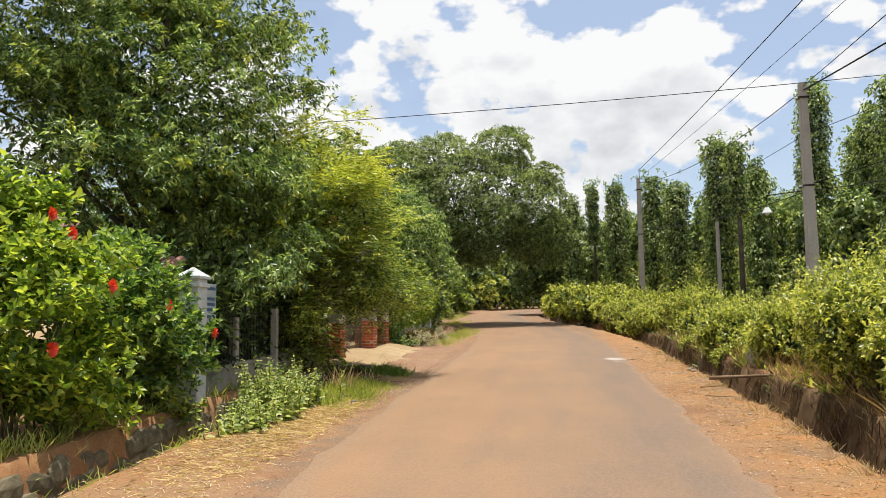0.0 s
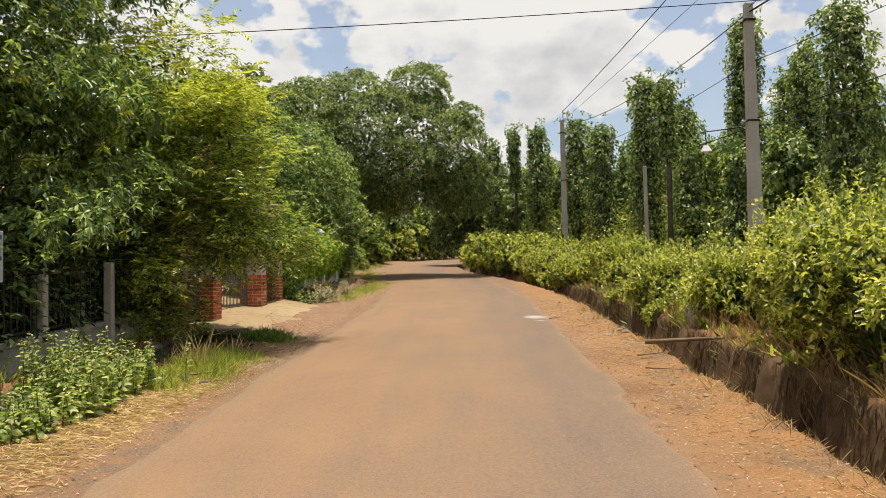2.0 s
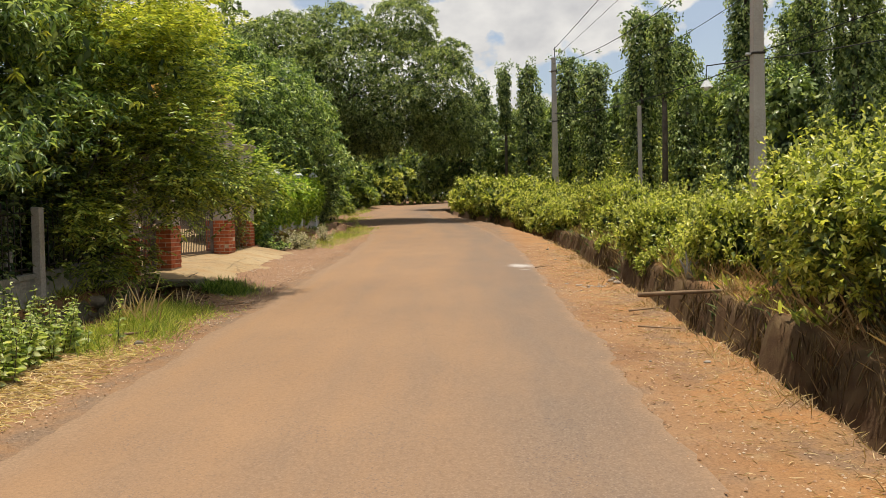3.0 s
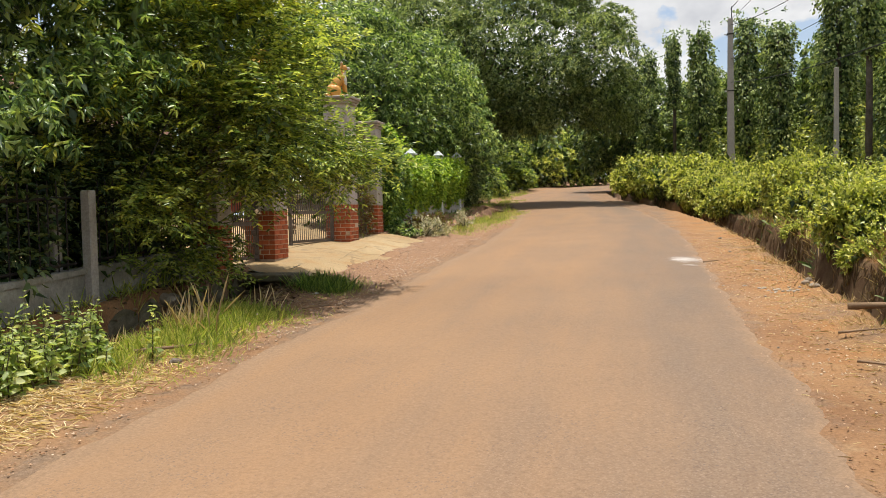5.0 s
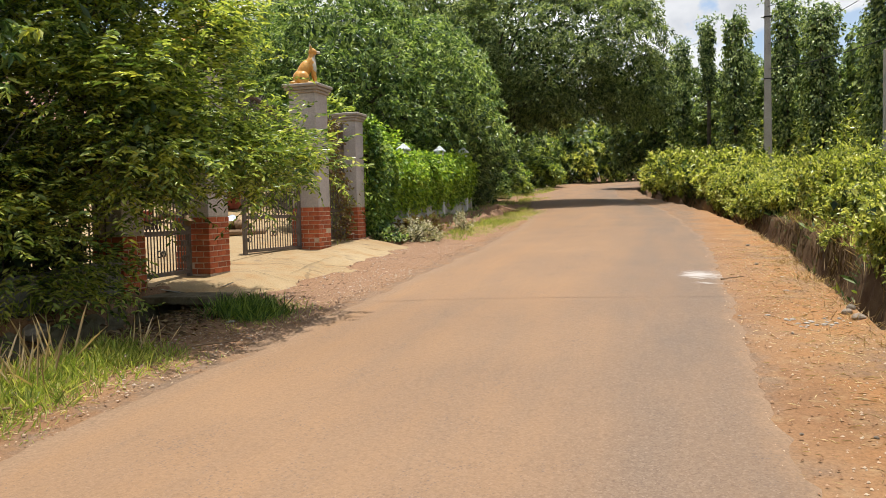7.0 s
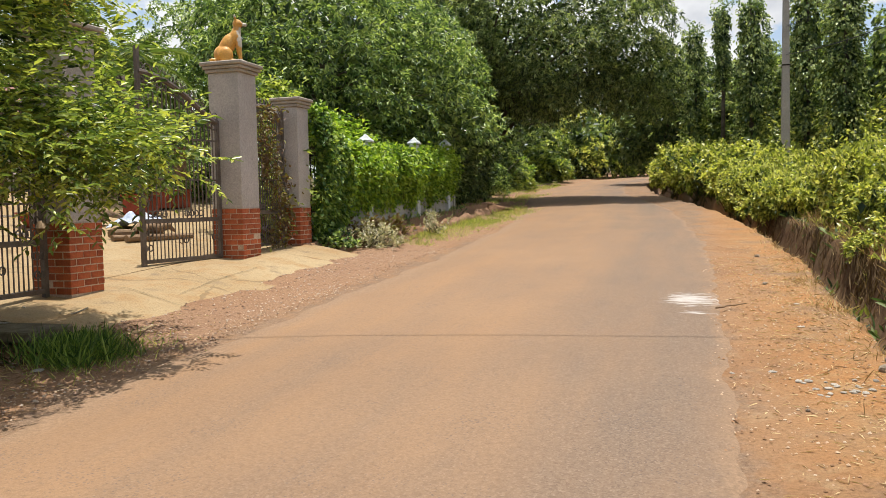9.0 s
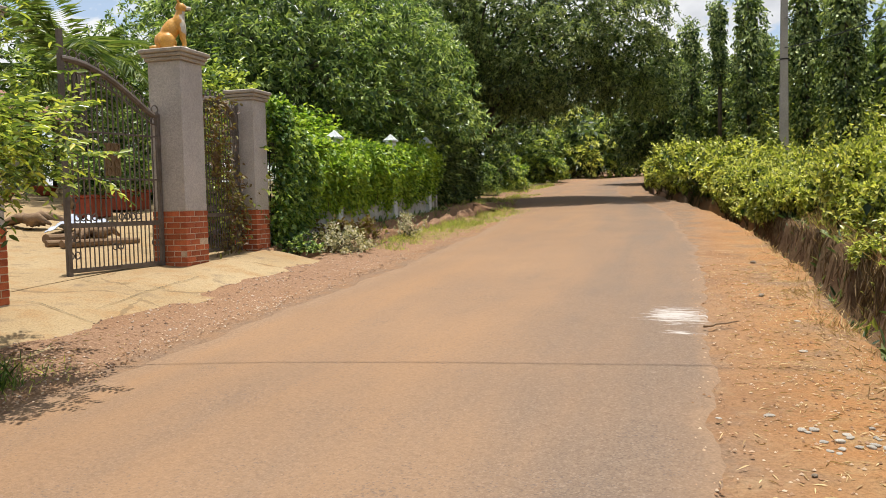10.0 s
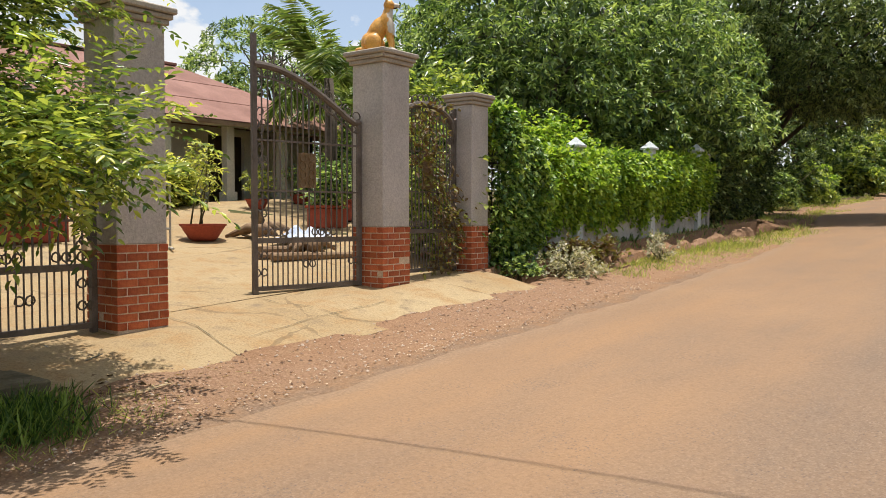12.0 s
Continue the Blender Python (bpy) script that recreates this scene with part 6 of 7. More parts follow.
# ---- palms ----
def palm(x, y, crown, fronds, length, label):
    z = yard_z(x, y)
    p = thing("palm", (x, y, z), 0, label, "palm")
    vs, fs = [], []
    tube(vs, fs, [(0, 0, -0.1), (0.05, 0.03, (crown - z) * 0.5), (0, 0, crown - z)], [0.16, 0.13, 0.1], 9)
    sheet("trunk", vs, fs, BARK, p, smooth=True)
    for i in range(fronds):
        a = 2.4 * i + RNG.normal(0, 0.2)
        rise = RNG.uniform(0.1, 1.3)
        pts, n = [], 12
        d = Vector((math.cos(a) * math.cos(rise), math.sin(a) * math.cos(rise), math.sin(rise)))
        q = Vector((0, 0, crown - z))
        for k in range(n + 1):
            pts.append(q.copy())
            q = q + d * (length / n)
            d = (d + Vector((0, 0, -0.13))).normalized()
        m = 46
        f = np.linspace(0.1, 1, m)
        A = np.array([tuple(pts[min(n - 1, int(u * n))].lerp(pts[min(n, int(u * n) + 1)], u * n - int(u * n))) for u in f])
        T = unit(np.gradient(A, axis=0))
        S = unit(np.cross(T, (0, 0, 1.0)))
        P = np.concatenate([A, A])
        D = np.concatenate([T * 0.7 + S - (0, 0, 0.35), T * 0.7 - S - (0, 0, 0.35)]) + RNG.normal(0, 0.08, (2 * m, 3))
        L = np.concatenate([np.sin(np.pi * (0.12 + 0.8 * f))] * 2) * length * 0.34
        leaf_mesh("frond", P, D, L, 0.04, LEAF_PALM, p, fold=0.4)
    return p


palm(-12.2, 29.2, 4.5, 15, 2.0, "young coconut palm with arching feathery fronds")
palm(-15.0, 32.4, 5.3, 15, 2.2, "young coconut palm with arching feathery fronds")
palm(-10.4, 26.9, 4.7, 15, 2.1, "young coconut palm with arching feathery fronds")
palm(-16.5, 33.0, 5.5, 13, 2.4, "coconut palm behind the house")

# shrubs behind the walls and in the yard
for x, y, w, hh, m, lab in [(-5.35, 11.9, 0.75, 2.0, LEAF_DARK, "dark shrub behind the low wall"), (-5.4, 13.2, 0.8, 2.2, LEAF_DARK, "dark shrub behind the low wall"), (-5.35, 14.6, 0.7, 2.1, LEAF_DARK, "dark leafy shrub behind the railing"), (-5.3, 15.8, 0.7, 2.2, LEAF_DARK, "dark shrub behind the low wall"),
                            (-5.5, 24.5, 0.75, 2.75, LEAF_FRESH, "yellow-green creeper heaped behind the narrow pillar"), (-5.5, 28.2, 0.62, 2.25, LEAF_VINE, "bright shrub behind the vine fence"), (-5.7, 30.6, 0.6, 1.9, LEAF_FRESH, "leafy shrub behind the vine fence"), (-10.2, 28.5, 1.2, 1.9, LEAF_DEEP, "leafy garden shrub in the yard"), (-11.6, 29.6, 1.2, 1.8, LEAF_FRESH, "leafy garden shrub in the yard"),
                            (-12.5, 24.3, 0.5, 0.8, LEAF_HEDGE, "small garden shrub before the porch"), (-5.3, 34.9, 0.9, 2.9, LEAF_DARK, "dark shrub at the end of the fence"), (-5.5, 36.9, 1.1, 3.9, LEAF_DARK, "tall dark shrub beside the road"), (-5.9, 39.0, 1.2, 4.2, LEAF_DARK, "tall dark shrub beside the road"), (-6.4, 41.4, 1.2, 4.2, LEAF_DARK, "tall dark shrub beside the road")]:
    bush("garden_shrub", (x, y, max(ground_z(x, y), yard_z(x, y) if 15.6 < y < 33 else -9) - 0.02), [((0, 0, hh * 0.55), (w, w, hh * 0.48)), ((0.2, -0.3, hh * 0.35), (w * 0.7, w * 0.7, hh * 0.32))], 190, 5, 6, 0.13, m, lab, "shrub", "garden shrubs", slim=0.48, spread=0.14, length=0.28, stems=14)

# creeper through the side gate
t = thing("gate_creeper", (-4.6, 23.1, 1.0), 0, "withered reddish creeper climbing through the side gate", "vine")
n = 900
zz = RNG.uniform(0, 2.3, n)
P = np.stack([RNG.normal(0, 0.08, n), 0.15 + 0.3 * np.sin(zz * 2.6) + RNG.normal(0, 0.2, n), zz], 1)
leaf_mesh("foliage", P, RNG.normal(0, 0.6, (n, 3)) + (0.5, 0, -0.4), RNG.uniform(0.05, 0.10, n), 0.04, LEAF_RUST, t, oval=True)


# ---- flowers ----
def flowers(spots):
    for x, y, z in spots:
        t = thing("hibiscus_flower", (x, y, z), 0, "open red hibiscus flower", "flower", "hibiscus flowers")
        a = np.linspace(0, 2 * np.pi, 6)[:5] + RNG.uniform(0, 1)
        D = np.stack([0.45 + 0 * a, np.cos(a), np.sin(a)], 1)
        leaf_mesh("petals", np.zeros((5, 3)), D, 0.09, 0.08, PETAL, t, oval=True, up=np.array((1.0, -0.5, 0)))
        vs, fs = [], []
        tube(vs, fs, [(0, 0, 0), (0.05, -0.02, 0), (0.1, -0.04, -0.01)], [0.006, 0.005, 0.008], 5)
        sheet("stamen", vs, fs, PETAL, t)


flowers([(-4.69, 7.58, 2.55), (-4.47, 7.61, 2.34), (-4.1, 7.76, 1.8), (-4.34, 7.14, 1.16), (-4.17, 9.17, 1.65), (-4.0, 10.15, 1.31)])


# ---- grass and ground cover ----
def grass(name, spots, n, height, material, label, slim=0.035, lean=0.45, kind="stuff", spread=0.1):
    """Blades in tufts; spots: (x0, x1, y0, y1) stretches."""
    areas = np.array([(b - a) * (d - c) for a, b, c, d in spots])
    tufts = []
    for i in RNG.choice(len(spots), n // 14, p=areas / areas.sum()):
        a, b, c, d = spots[i]
        tufts.append((RNG.uniform(a, b), RNG.uniform(c, d)))
    P, H = [], []
    for x, y in tufts:
        k = RNG.uniform(0.4, 1.2)
        for j in range(14):
            px, py = x + RNG.normal(0, spread), y + RNG.normal(0, spread)
            P.append((px, py, ground_z(px, py) - 0.01))
            H.append(k)
    P, H = np.array(P), np.array(H)
    D = RNG.normal(0, lean, P.shape) * (1, 1, 0) + (0, 0, 1)
    L = height * H * RNG.uniform(0.6, 1.2, len(P))
    ob = leaf_mesh(name, P, D, L, np.maximum(L * slim, 0.006), material, oval=True, fold=0.1)
    return tagged(ob, label, "grass", kind=kind)


grass("verge_grass", [(-3.35, -2.6, 12.8, 14.9), (-3.4, -2.9, 13.2, 15.0), (-3.45, -2.95, 11.8, 13.2)], 4600, 0.17, GRASS, "sunlit yellow-green grass on the verge", 0.032, 0.6, spread=0.11)
# tree shade on this tuft is put into a darker green than the other grass
grass("shaded_grass", [(-3.3, -2.7, 16.5, 17.15)], 1500, 0.22, LEAF_SHADED, "long green grass tuft before the culvert", 0.03, 0.55, spread=0.12)
grass("seeding_grass", [(-3.5, -2.8, 12.8, 15.0)], 100, 0.40, PALE_STRAW, "pale seed stalks above the verge grass", 0.006, 0.4)
grass("creeping_grass", [(-3.0, -2.45, 11.5, 15.0), (-3.1, -2.5, 16.2, 17.6)], 1600, 0.09, GRASS, "short grass creeping onto the gravel", 0.06, 0.9, spread=0.16)
grass("drain_cover", [(-4.15, -3.75, 5.0, 9.5)], 2000, 0.17, GRASS, "short grass on the drain edge", 0.05, 0.8)
grass("bank_plants", [(-4.35, -4.0, 25.2, 34.0)], 2200, 0.16, LEAF_DEEP, "low dark plants along the wall foot", 0.2, 0.9)
grass("far_verge_grass", [(-3.75, -2.75, 25.5, 36.0), (-4.4, -3.2, 30, 38), (-5.6, -4.0, 38, 48), (-8.2, -6.2, 46, 66), (-6.2, -5.4, 50, 62)], 9000, 0.16, GRASS, "short yellow-green grass along the verge", 0.06)
grass("verge_turf", [(-3.7, -2.6, 27.0, 37.0), (-3.9, -3.2, 25.8, 33.0)], 5200, 0.1, GRASS, "short sunlit yellow-green turf along the verge", 0.06, 0.8, spread=0.16)
grass("drain_grass", [(-4.9, -4.4, 5, 10.5), (-4.5, -4.25, 11, 17)], 1600, 0.22, GRASS, "sparse grass on the drain bank", 0.05)
grass("bank_straw", [(4.25, 4.75, 6, 36)], 3600, 0.28, STRAW, "dry brown grass on the ditch bank", 0.014, 0.6)
grass("hedge_straw", [(4.6, 5.5, 6, 34)], 2200, 0.5, STRAW, "dry brown grass between the hedge shrubs", 0.01, 0.6)
grass("ditch_plants", [(3.75, 4.3, 11, 36)], 700, 0.2, LEAF_DARK, "dark weeds growing in the ditch", 0.22, 0.9, spread=0.14)
grass("bank_weeds", [(4.4, 4.9, 12.5, 36)], 1300, 0.22, LEAF_HEDGE, "yellow-green weeds on the ditch bank", 0.2, 0.8, spread=0.1)
grass("lip_straw", [(3.2, 3.55, 6, 30)], 2600, 0.12, STRAW, "dry grass on the lip of the ditch", 0.05, 0.9)


def hanging_straw():
    """Dry roots and grass hanging over the far wall of the ditch."""
    n = 7000
    y = RNG.uniform(5, 37, n)
    x = np.array([centre(v) for v in y]) + 4.36 + RNG.normal(0, 0.06, n)
    z = np.array([level(v) for v in y]) + RNG.uniform(-0.55, 0.15, n)
    D = RNG.normal(0, 0.25, (n, 3)) + (-0.15, 0, -1.0)
    L = RNG.uniform(0.08, 0.32, n)
    tagged(leaf_mesh("hanging_roots", np.stack([x, y, z], 1), D, L, 0.009, STRAW_DARK, oval=True, up=np.array((-1.0, 0, 0.3))), "dry brown roots and grass hanging down the ditch wall", "roots", kind="stuff")


STRAW_DARK = leaf_material("dark_straw", (0.07, 0.045, 0.025), (0.16, 0.10, 0.055), (0.30, 0.21, 0.11), 0.85, 0.1)
hanging_straw()


def weeds(place, blobs, n, size, material, label, stems=30, slim=0.62):
    return bush("weed_clump", place, blobs, n, 4, 6, size, material, label, "weeds", "verge weeds", slim=slim, oval=True, spread=0.07, stems=stems, droop=0.1, rosette=True, lift=1.1)


def nettle_patch(x, y, wide, deep, stalks, tall, label):
    """Upright stalks with pale toothed leaves in pairs, smaller towards the tips."""
    t = thing("weed_clump", (x, y, level(y) + 0.03), 0, label, "weeds", "verge weeds")
    P, D, L, vs, fs = [], [], [], [], []
    for k in range(stalks):
        a = Vector((RNG.normal(0, wide), RNG.normal(0, deep), 0.0))
        h = tall * RNG.uniform(0.35, 1.0)
        b = a + Vector((RNG.normal(0, 0.12), RNG.normal(0, 0.12), 1.0)) * h
        tube(vs, fs, [a, a.lerp(b, 0.5) + Vector((RNG.normal(0, 0.02), RNG.normal(0, 0.02), 0)), b], [0.007, 0.005, 0.002], 4)
        n = int(h / 0.042)
        for q in range(n):
            f = (q + 1) / n
            az = q * 1.57 + RNG.normal(0, 0.3)
            for turn in (0, math.pi):
                P.append(a.lerp(b, f))
                D.append((math.cos(az + turn) + RNG.normal(0, 0.25), math.sin(az + turn) + RNG.normal(0, 0.25), RNG.normal(0.05, 0.4)))
                L.append(RNG.uniform(0.7, 1.2) * (0.125 - 0.085 * f ** 1.5))
    L = np.array(L)
    leaf_mesh("foliage", np.array([tuple(p) for p in P]), np.array(D), L, L * 0.5, LEAF_WEED, t, oval=True)
    tagged(sheet("stem", vs, fs, STEM, t, smooth=True), kind="stuff")


nettle_patch(-3.42, 9.7, 0.15, 0.26, 50, 0.45, "low pale green leafy weeds on the verge")
nettle_patch(-3.4, 10.9, 0.2, 0.36, 105, 0.85, "tall pale green leafy weeds on the verge")
nettle_patch(-3.32, 11.9, 0.17, 0.3, 64, 0.6, "pale green leafy weeds on the verge")
weeds((-3.5, 25.1, level(25.1) + 0.04), [((0, 0, 0.2), (0.28, 0.36, 0.2))], 80, 0.05, LEAF_PALE, "low pale flowering weeds at the drain's end", 14)
weeds((-3.3, 27.8, level(27.8) + 0.04), [((0, 0, 0.22), (0.15, 0.18, 0.18))], 24, 0.05, LEAF_PALE, "small leafy weed on the verge", 8)
weeds((-4.0, 26.3, level(26.3) + 0.04), [((0, 0, 0.25), (0.3, 0.5, 0.2))], 60, 0.08, LEAF_RUST, "reddish weeds by the drain", 10)
weeds((-4.2, 24.6, level(24.6) + 0.1), [((0, 0, 0.12), (0.25, 0.3, 0.12))], 40, 0.07, LEAF_DEEP, "small weeds at the pillar's foot", 6)
weeds((-4.75, 9.6, level(9.6) + 0.1), [((0, 0, 0.25), (0.4, 0.6, 0.3))], 80, 0.09, LEAF_FRESH, "yellow-green weeds on the drain bank", 12)


# ---- scattered litter and stones ----
def scatter(name, mesh_kinds, spots, label, category, group):
    for x, y, s, flat in spots:
        ob = new(name, mesh_kinds[int(RNG.integers(len(mesh_kinds)))])
        z = max(ground_z(x, y), level(y) + 0.03 if abs(x - centre(y)) < 2.35 else -9)
        ob.matrix_basis = Matrix.Translation((x, y, z + s * flat * 0.25)) @ Matrix.LocRotScale(None, Euler((0, 0, RNG.uniform(0, 6))), (s, s * RNG.uniform(0.6, 1), s * flat))
        tagged(ob, label, category, group)


scatter("stone", ROCKS, [(3.32, 17.2, 0.14, 0.6), (3.28, 17.5, 0.12, 0.6), (3.36, 17.75, 0.11, 0.6), (2.64, 16.45, 0.03, 0.7), (2.7, 13.6, 0.035, 0.6), (2.55, 11.4, 0.03, 0.7), (2.3, 13.5, 0.025, 0.7), (-3.0, 13.4, 0.12, 0.6), (-2.9, 14.6, 0.16, 0.5), (-2.7, 12.6, 0.1, 0.6), (-4.1, 26.9, 0.3, 0.6), (-3.8, 29.8, 0.5, 0.4), (-4.3, 15.1, 0.35, 0.5), (-4.25, 14.6, 0.3, 0.5), (-4.35, 17.6, 0.2, 0.6), (2.8, 21.5, 0.07, 0.6), (2.9, 24.2, 0.08, 0.6)], "rough brown stone lying on the roadside", "stone", "loose stones")
scatter("litter_piece", LITTERS, [(2.52, 17.35, 0.07, 0.2), (2.24, 17.15, 0.04, 0.2), (3.04, 11.3, 0.08, 0.3)] + [(2.95 + RNG.normal(0, 0.13), 17.0 + RNG.normal(0, 0.11), RNG.uniform(0.025, 0.06), RNG.uniform(0.2, 0.6)) for k in range(26)] + [ (-4.75, 10.75, 0.3, 0.8), (2.9, 19.0, 0.07, 0.15), (3.0, 20.2, 0.07, 0.15), (2.7, 22.5, 0.08, 0.15), (-2.9, 16.3, 0.1, 0.2), (-4.3, 24.0, 0.15, 0.4), (-4.35, 23.6, 0.12, 0.4)], "broken pale scrap lying on the roadside", "litter", "roadside litter")


def gravel(name, spots, n, size, material, label):
    """Small angular stones as one scatter."""
    oct_v = np.array([(1, 0, 0), (-1, 0, 0), (0, 1, 0), (0, -1, 0), (0, 0, 0.7), (0, 0, -0.5)], float)
    oct_f = [(0, 2, 4), (2, 1, 4), (1, 3, 4), (3, 0, 4), (2, 0, 5), (1, 2, 5), (3, 1, 5), (0, 3, 5)]
    areas = np.array([(b - a) * (d - c) for a, b, c, d in spots])
    V, F = [], []
    for q, i in enumerate(RNG.choice(len(spots), n, p=areas / areas.sum())):
        a, b, c, d = spots[i]
        x, y = RNG.uniform(a, b), RNG.uniform(c, d)
        x += centre(y)
        s = size * RNG.uniform(0.4, 1.3) ** 2
        z = max(ground_z(x, y), level(y) + 0.012 if abs(x - centre(y)) < 2.4 else -9)
        g = RNG.uniform(0, 6.28)
        R = np.array([[math.cos(g), -math.sin(g), 0], [math.sin(g), math.cos(g), 0], [0, 0, 1]])
        V.append((oct_v * RNG.uniform(0.7, 1.2, (6, 1)) * s) @ R.T + (x, y, z + 0.2 * s))
        F += [tuple(k + 6 * q for k in f) for f in oct_f]
    return tagged(sheet(name, np.concatenate(V), F, material), label, "gravel", kind="stuff")


PEBBLE = leaf_material("pebble", (0.22, 0.12, 0.06), (0.38, 0.22, 0.12), (0.55, 0.42, 0.29), 0.95, 0.0)
gravel("earth_crumbs", [(2.45, 3.45, 8.0, 26.0)], 2600, 0.009, PEBBLE, "crumbs of orange earth along the ditch side")
gravel("gate_gravel", [(-3.6, -2.2, 15.2, 25.5), (-3.2, -2.2, 13.0, 16.0)], 3000, 0.0115, GRAVEL, "coarse dark gravel before the gate")
gravel("verge_gravel", [(-3.7, -2.2, 5.5, 17.2), (2.1, 3.4, 6.0, 24.0), (-3.2, -2.3, 17, 26), (-2.8, -2.1, 5.5, 30)], 12000, 0.0085, PEBBLE, "loose gravel and earth crumbs along the road edge")


def chips():
    """Dry leaf and straw scraps strewn over the verges."""
    n = 11000
    right = RNG.random(n) < 0.3
    y = np.where(right, RNG.uniform(6, 24, n), RNG.triangular(5.5, 11, 19, n))
    s = np.where(right, RNG.triangular(2.2, 3.1, 3.45, n), -RNG.triangular(2.35, 3.1, 4.2, n))
    P = np.array([(centre(v) + u, v, max(ground_z(centre(v) + u, v), level(v) + 0.02 if abs(u) < 2.4 else -9) + 0.006) for u, v in zip(s, y)])
    D = RNG.normal(0, 1, (n, 3)) * (1, 1, 0.08)
    L = RNG.uniform(0.02, 0.10, n)
    tagged(leaf_mesh("straw_litter", P, D, L, np.clip(L * 0.12, 0.004, 0.009), STRAW, fold=0.1), "dry straw and leaf scraps strewn on the verge", "litter", kind="stuff")


chips()


def straw_mat():
    """Cut grass dried to straw on the verge by the weeds."""
    n = 5500
    y, x = RNG.triangular(6.0, 10.5, 14.5, n), -RNG.triangular(2.35, 2.9, 3.7, n)
    P = np.array([(u, v, ground_z(u, v) + RNG.uniform(0.006, 0.016)) for u, v in zip(x, y)])
    L = RNG.uniform(0.06, 0.2, n)
    tagged(leaf_mesh("straw_mat", P, RNG.normal(0, 1, (n, 3)) * (1, 1, 0.03), L, 0.008, PALE_STRAW, fold=0.1), "cut grass dried to pale straw on the verge", "straw", kind="stuff")


straw_mat()


def leaf_litter():
    """Fallen brown leaves under the roadside tree and along the wall."""
    n = 3200
    y, x = RNG.triangular(11.5, 15.5, 18.0, n), -RNG.triangular(2.9, 4.0, 4.5, n)
    P = np.array([(u, v, ground_z(u, v) + RNG.uniform(0.004, 0.03)) for u, v in zip(x, y)])
    L = RNG.uniform(0.04, 0.11, n)
    tagged(leaf_mesh("fallen_leaves", P, RNG.normal(0, 1, (n, 3)) * (1, 1, 0.2), L, L * 0.45, STRAW_DARK, fold=0.2), "fallen brown leaves under the roadside tree", "leaves", kind="stuff")


leaf_litter()


def stick(a, b, r, label, name="stick", material=None):
    vs, fs = [], []
    a, b = Vector(a), Vector(b)
    pts = [a.lerp(b, i / 5) + Vector((RNG.normal(0, 0.012), RNG.normal(0, 0.012), 0)) for i in range(6)]
    tube(vs, fs, pts, [r * (1 - 0.12 * i) for i in range(6)], 6)
    return tagged(sheet(name, vs, fs, material or WOOD, smooth=True), label, "stick", "sticks")


# dead branches at the pillar's foot
for k in range(7):
    bx, by = -4.15 + RNG.normal(0, 0.12), 17.95 + RNG.normal(0, 0.2)
    stick((bx, by, level(by) + 0.1), (bx + RNG.normal(0.1, 0.2), by + RNG.normal(0, 0.35), level(by) + RNG.uniform(0.1, 0.28)), 0.012, "bleached dead branch heaped at the pillar's foot", "dead_branch", PALE)
# earth thrown up beside the drain past the gate
vs, fs = [], []
for j in range(60):
    yy = 25.3 + j * 0.15
    for k in range(7):
        u = k / 6
        xx = -4.02 + 0.5 * u + 0.08 * rough_(0, yy, 1.1, 61)
        vs.append((xx, yy, ground_z(xx, yy) - 0.05 + (0.24 + 0.12 * rough_(xx, yy, 1.4, 62)) * math.sin(math.pi * u) ** 0.6 + 0.05 * rough_(xx, yy, 5.0, 63)))
fs = [(j * 7 + k, j * 7 + k + 1, j * 7 + k + 8, j * 7 + k + 7) for j in range(59) for k in range(6)]
tagged(sheet("earth_bank", vs, fs, SOIL), "low bank of red earth beside the drain", "earth", kind="structure")
# a pole laid over the ditch, a bleached stump, twigs
stick((3.3, 15.5, level(15.5) + 0.05), (4.95, 15.25, level(15.3) + 0.14), 0.04, "weathered wooden pole laid across the ditch", "wooden_pole")
vs, fs = [], []
for dx, dy, dz in ((-0.05, 0.0, 0.42), (0.06, 0.03, 0.36), (-0.14, 0.05, 0.3), (0.13, -0.02, 0.26)):
    tube(vs, fs, [(0, 0, -0.1), (dx * 0.3, dy, 0.14), (dx, dy, dz)], [0.04, 0.028, 0.008], 6)
STUMP = sheet("dead_stump", vs, fs, PALE, smooth=True)
STUMP.matrix_basis = pose(4.45, 17.05, ground_z(4.45, 17.05))
tagged(STUMP, "bleached forked dead stump on the ditch bank", "stump")
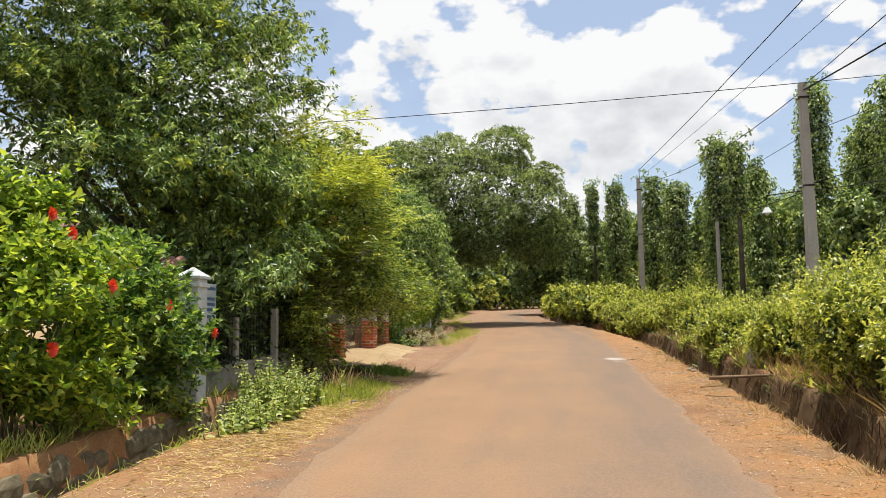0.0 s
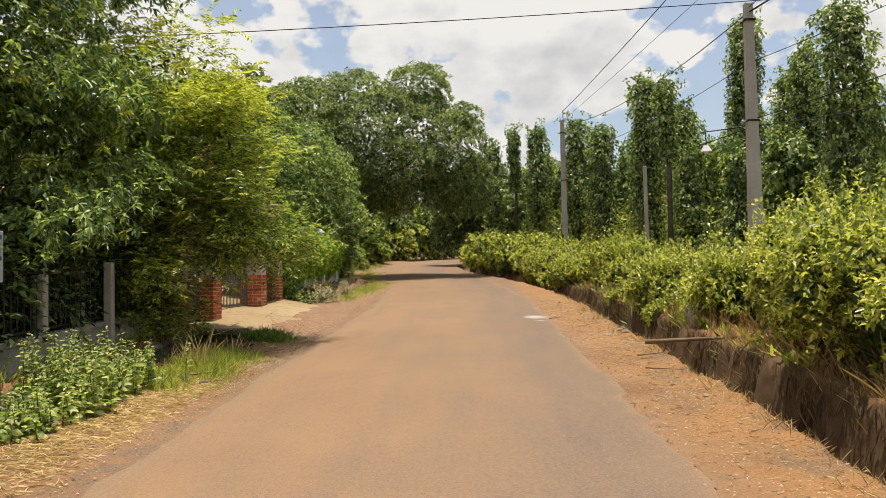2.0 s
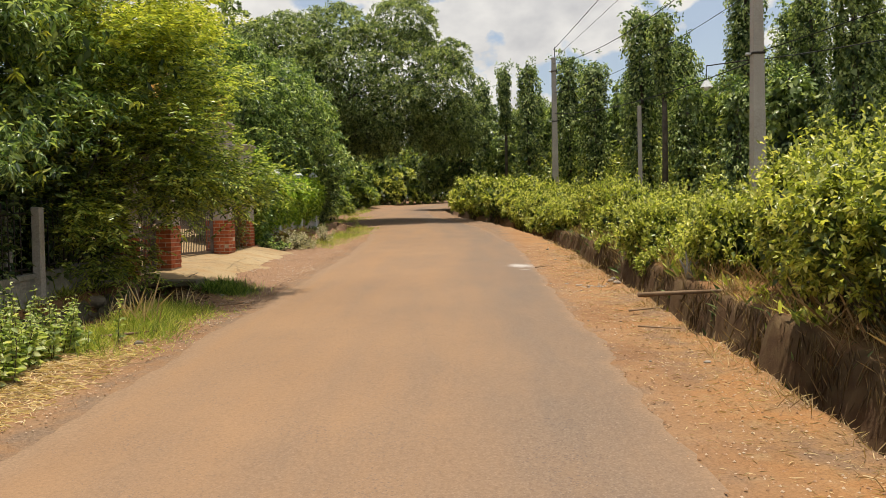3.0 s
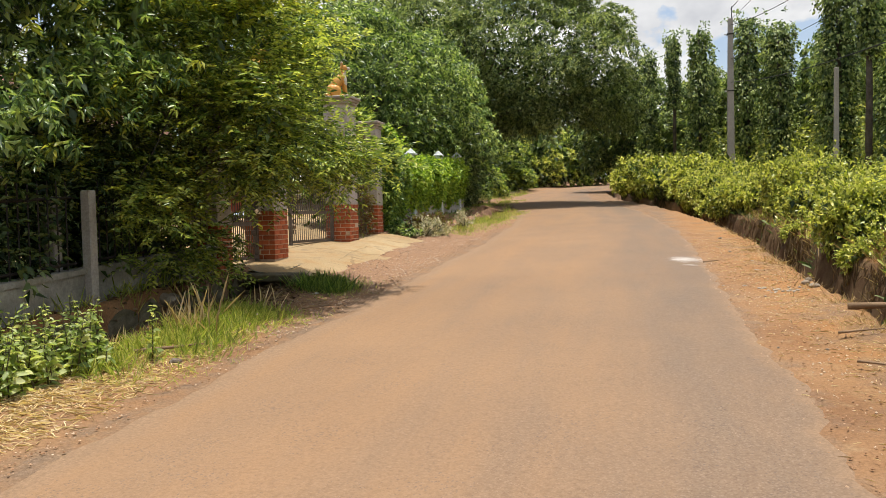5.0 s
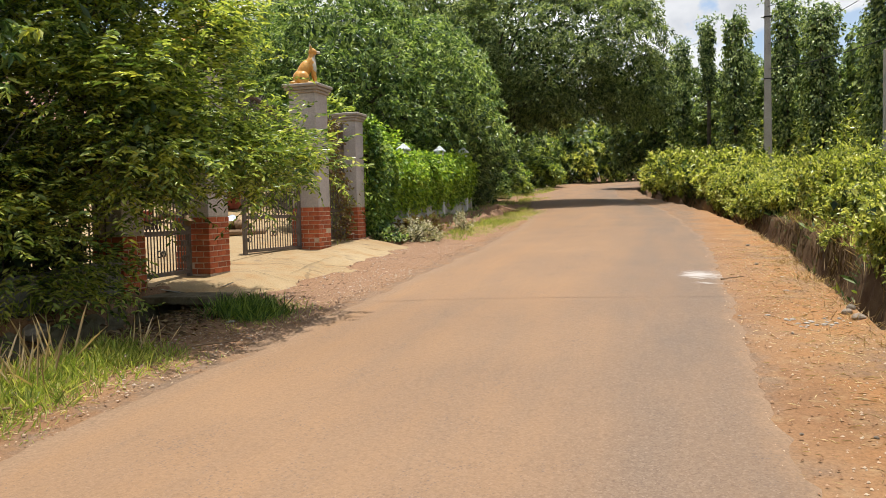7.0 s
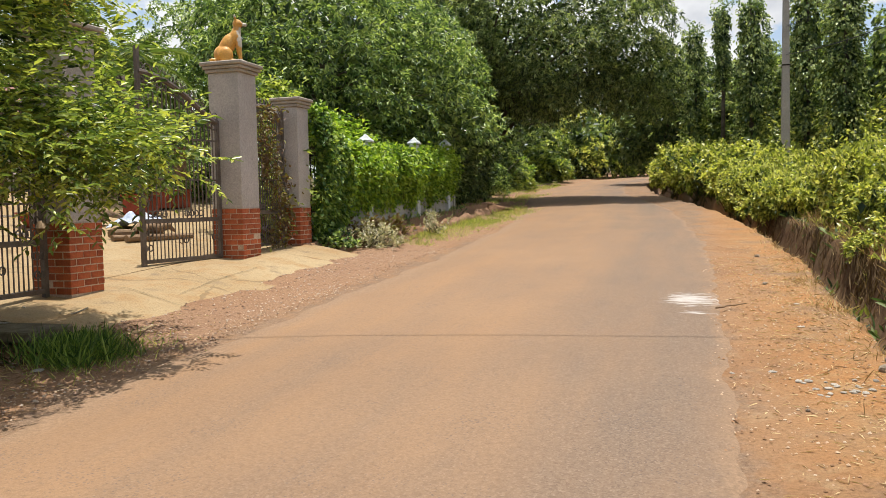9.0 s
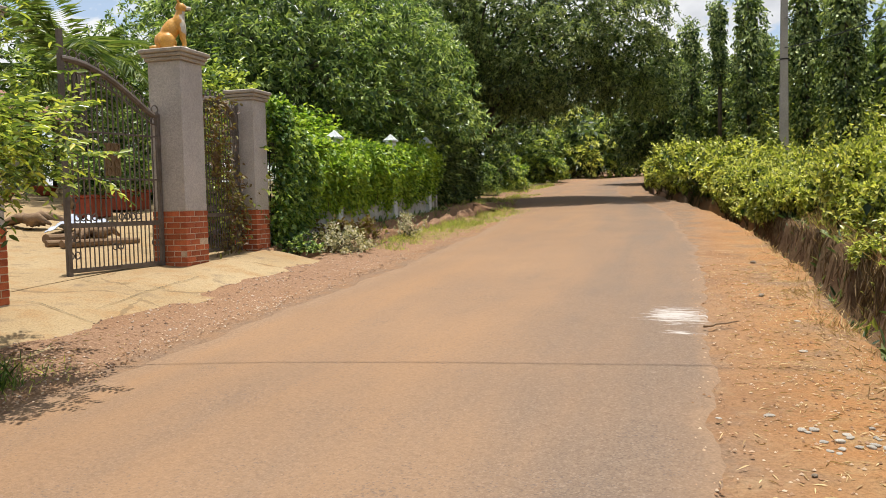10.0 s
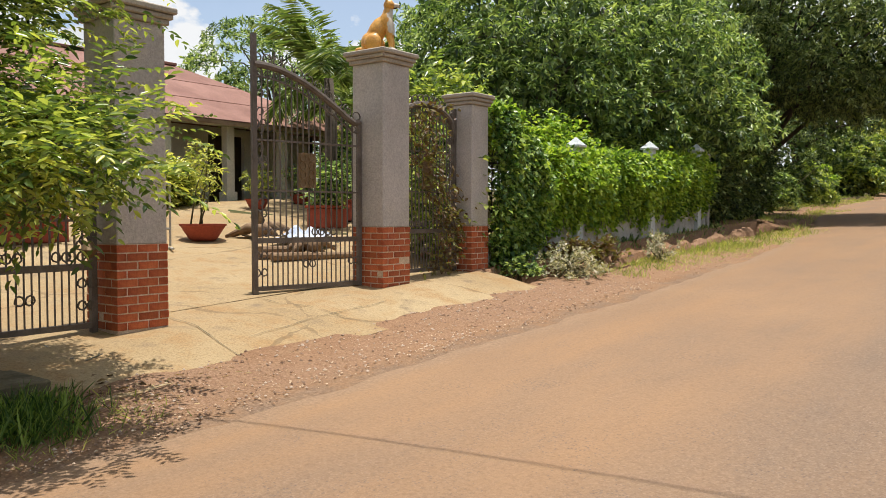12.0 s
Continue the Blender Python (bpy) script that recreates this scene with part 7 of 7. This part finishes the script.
stick((2.75, 13.0, level(13) + 0.05), (3.2, 12.8, level(12.8) + 0.05), 0.012, "thin dry twig on the verge")
stick((2.9, 14.1, level(14.1) + 0.05), (3.3, 14.3, level(14.3) + 0.05), 0.014, "thin dry twig on the verge")
stick((2.2, 19.6, level(19.6) + 0.05), (2.5, 19.9, level(19.9) + 0.05), 0.012, "thin dry twig on the road edge")
stick((-3.1, 12.6, level(12.6) + 0.1), (-2.7, 13.1, level(13.1) + 0.07), 0.02, "dry bamboo stick on the verge")
stick((-2.6, 15.1, level(15.1) + 0.06), (-2.3, 15.4, level(15.4) + 0.05), 0.012, "thin dry twig on the verge")


# ---- fittings on the poles ----
LAMP = thing("street_lamp", (5.85, 20.75, 4.15), 0, "small white lamp shade hanging from a low cable", "lamp")
bm = bmesh.new()
bmesh.ops.create_cone(bm, cap_ends=False, segments=16, radius1=0.13, radius2=0.05, depth=0.14, matrix=pose(0, 0, 0.05))
part("shade", bm, WHITEWASH, LAMP)
bm = bmesh.new()
bmesh.ops.create_uvsphere(bm, u_segments=12, v_segments=8, radius=0.055, matrix=pose(0, 0, -0.03))
part("bulb", bm, WHITEWASH, LAMP)
part("cord", rod(bmesh.new(), (0, 0, 0.1), (0, 0, 0.42), 0.008, None, 5), CABLE, LAMP)
part("arm", rod(bmesh.new(), (0, 0, 0.42), (0.75, -0.35, 0.45), 0.012, None, 6), DARK_IRON, LAMP)
for pole, tops in ((POLE_A, (6.2, 4.0)), (POLE_B, (6.5, 4.3))):
    for h in tops:
        bm = bmesh.new()
        box(bm, -0.13, 0.13, -0.13, 0.13, h, h + 0.04, 0.004)
        part("band", bm, DARK_IRON, pole, "dark steel band")
        bm = rod(bmesh.new(), (-0.12, 0, h + 0.02), (-0.22, 0, h + 0.02), 0.025, 0.03, 8)
        part("insulator", bm, WHITEWASH, pole, "small white insulator")
part("spike", rod(bmesh.new(), (0.05, 0, 6.9), (0.05, 0, 7.6), 0.02, 0.015, 6), DARK_IRON, POLE_B, "steel pin")
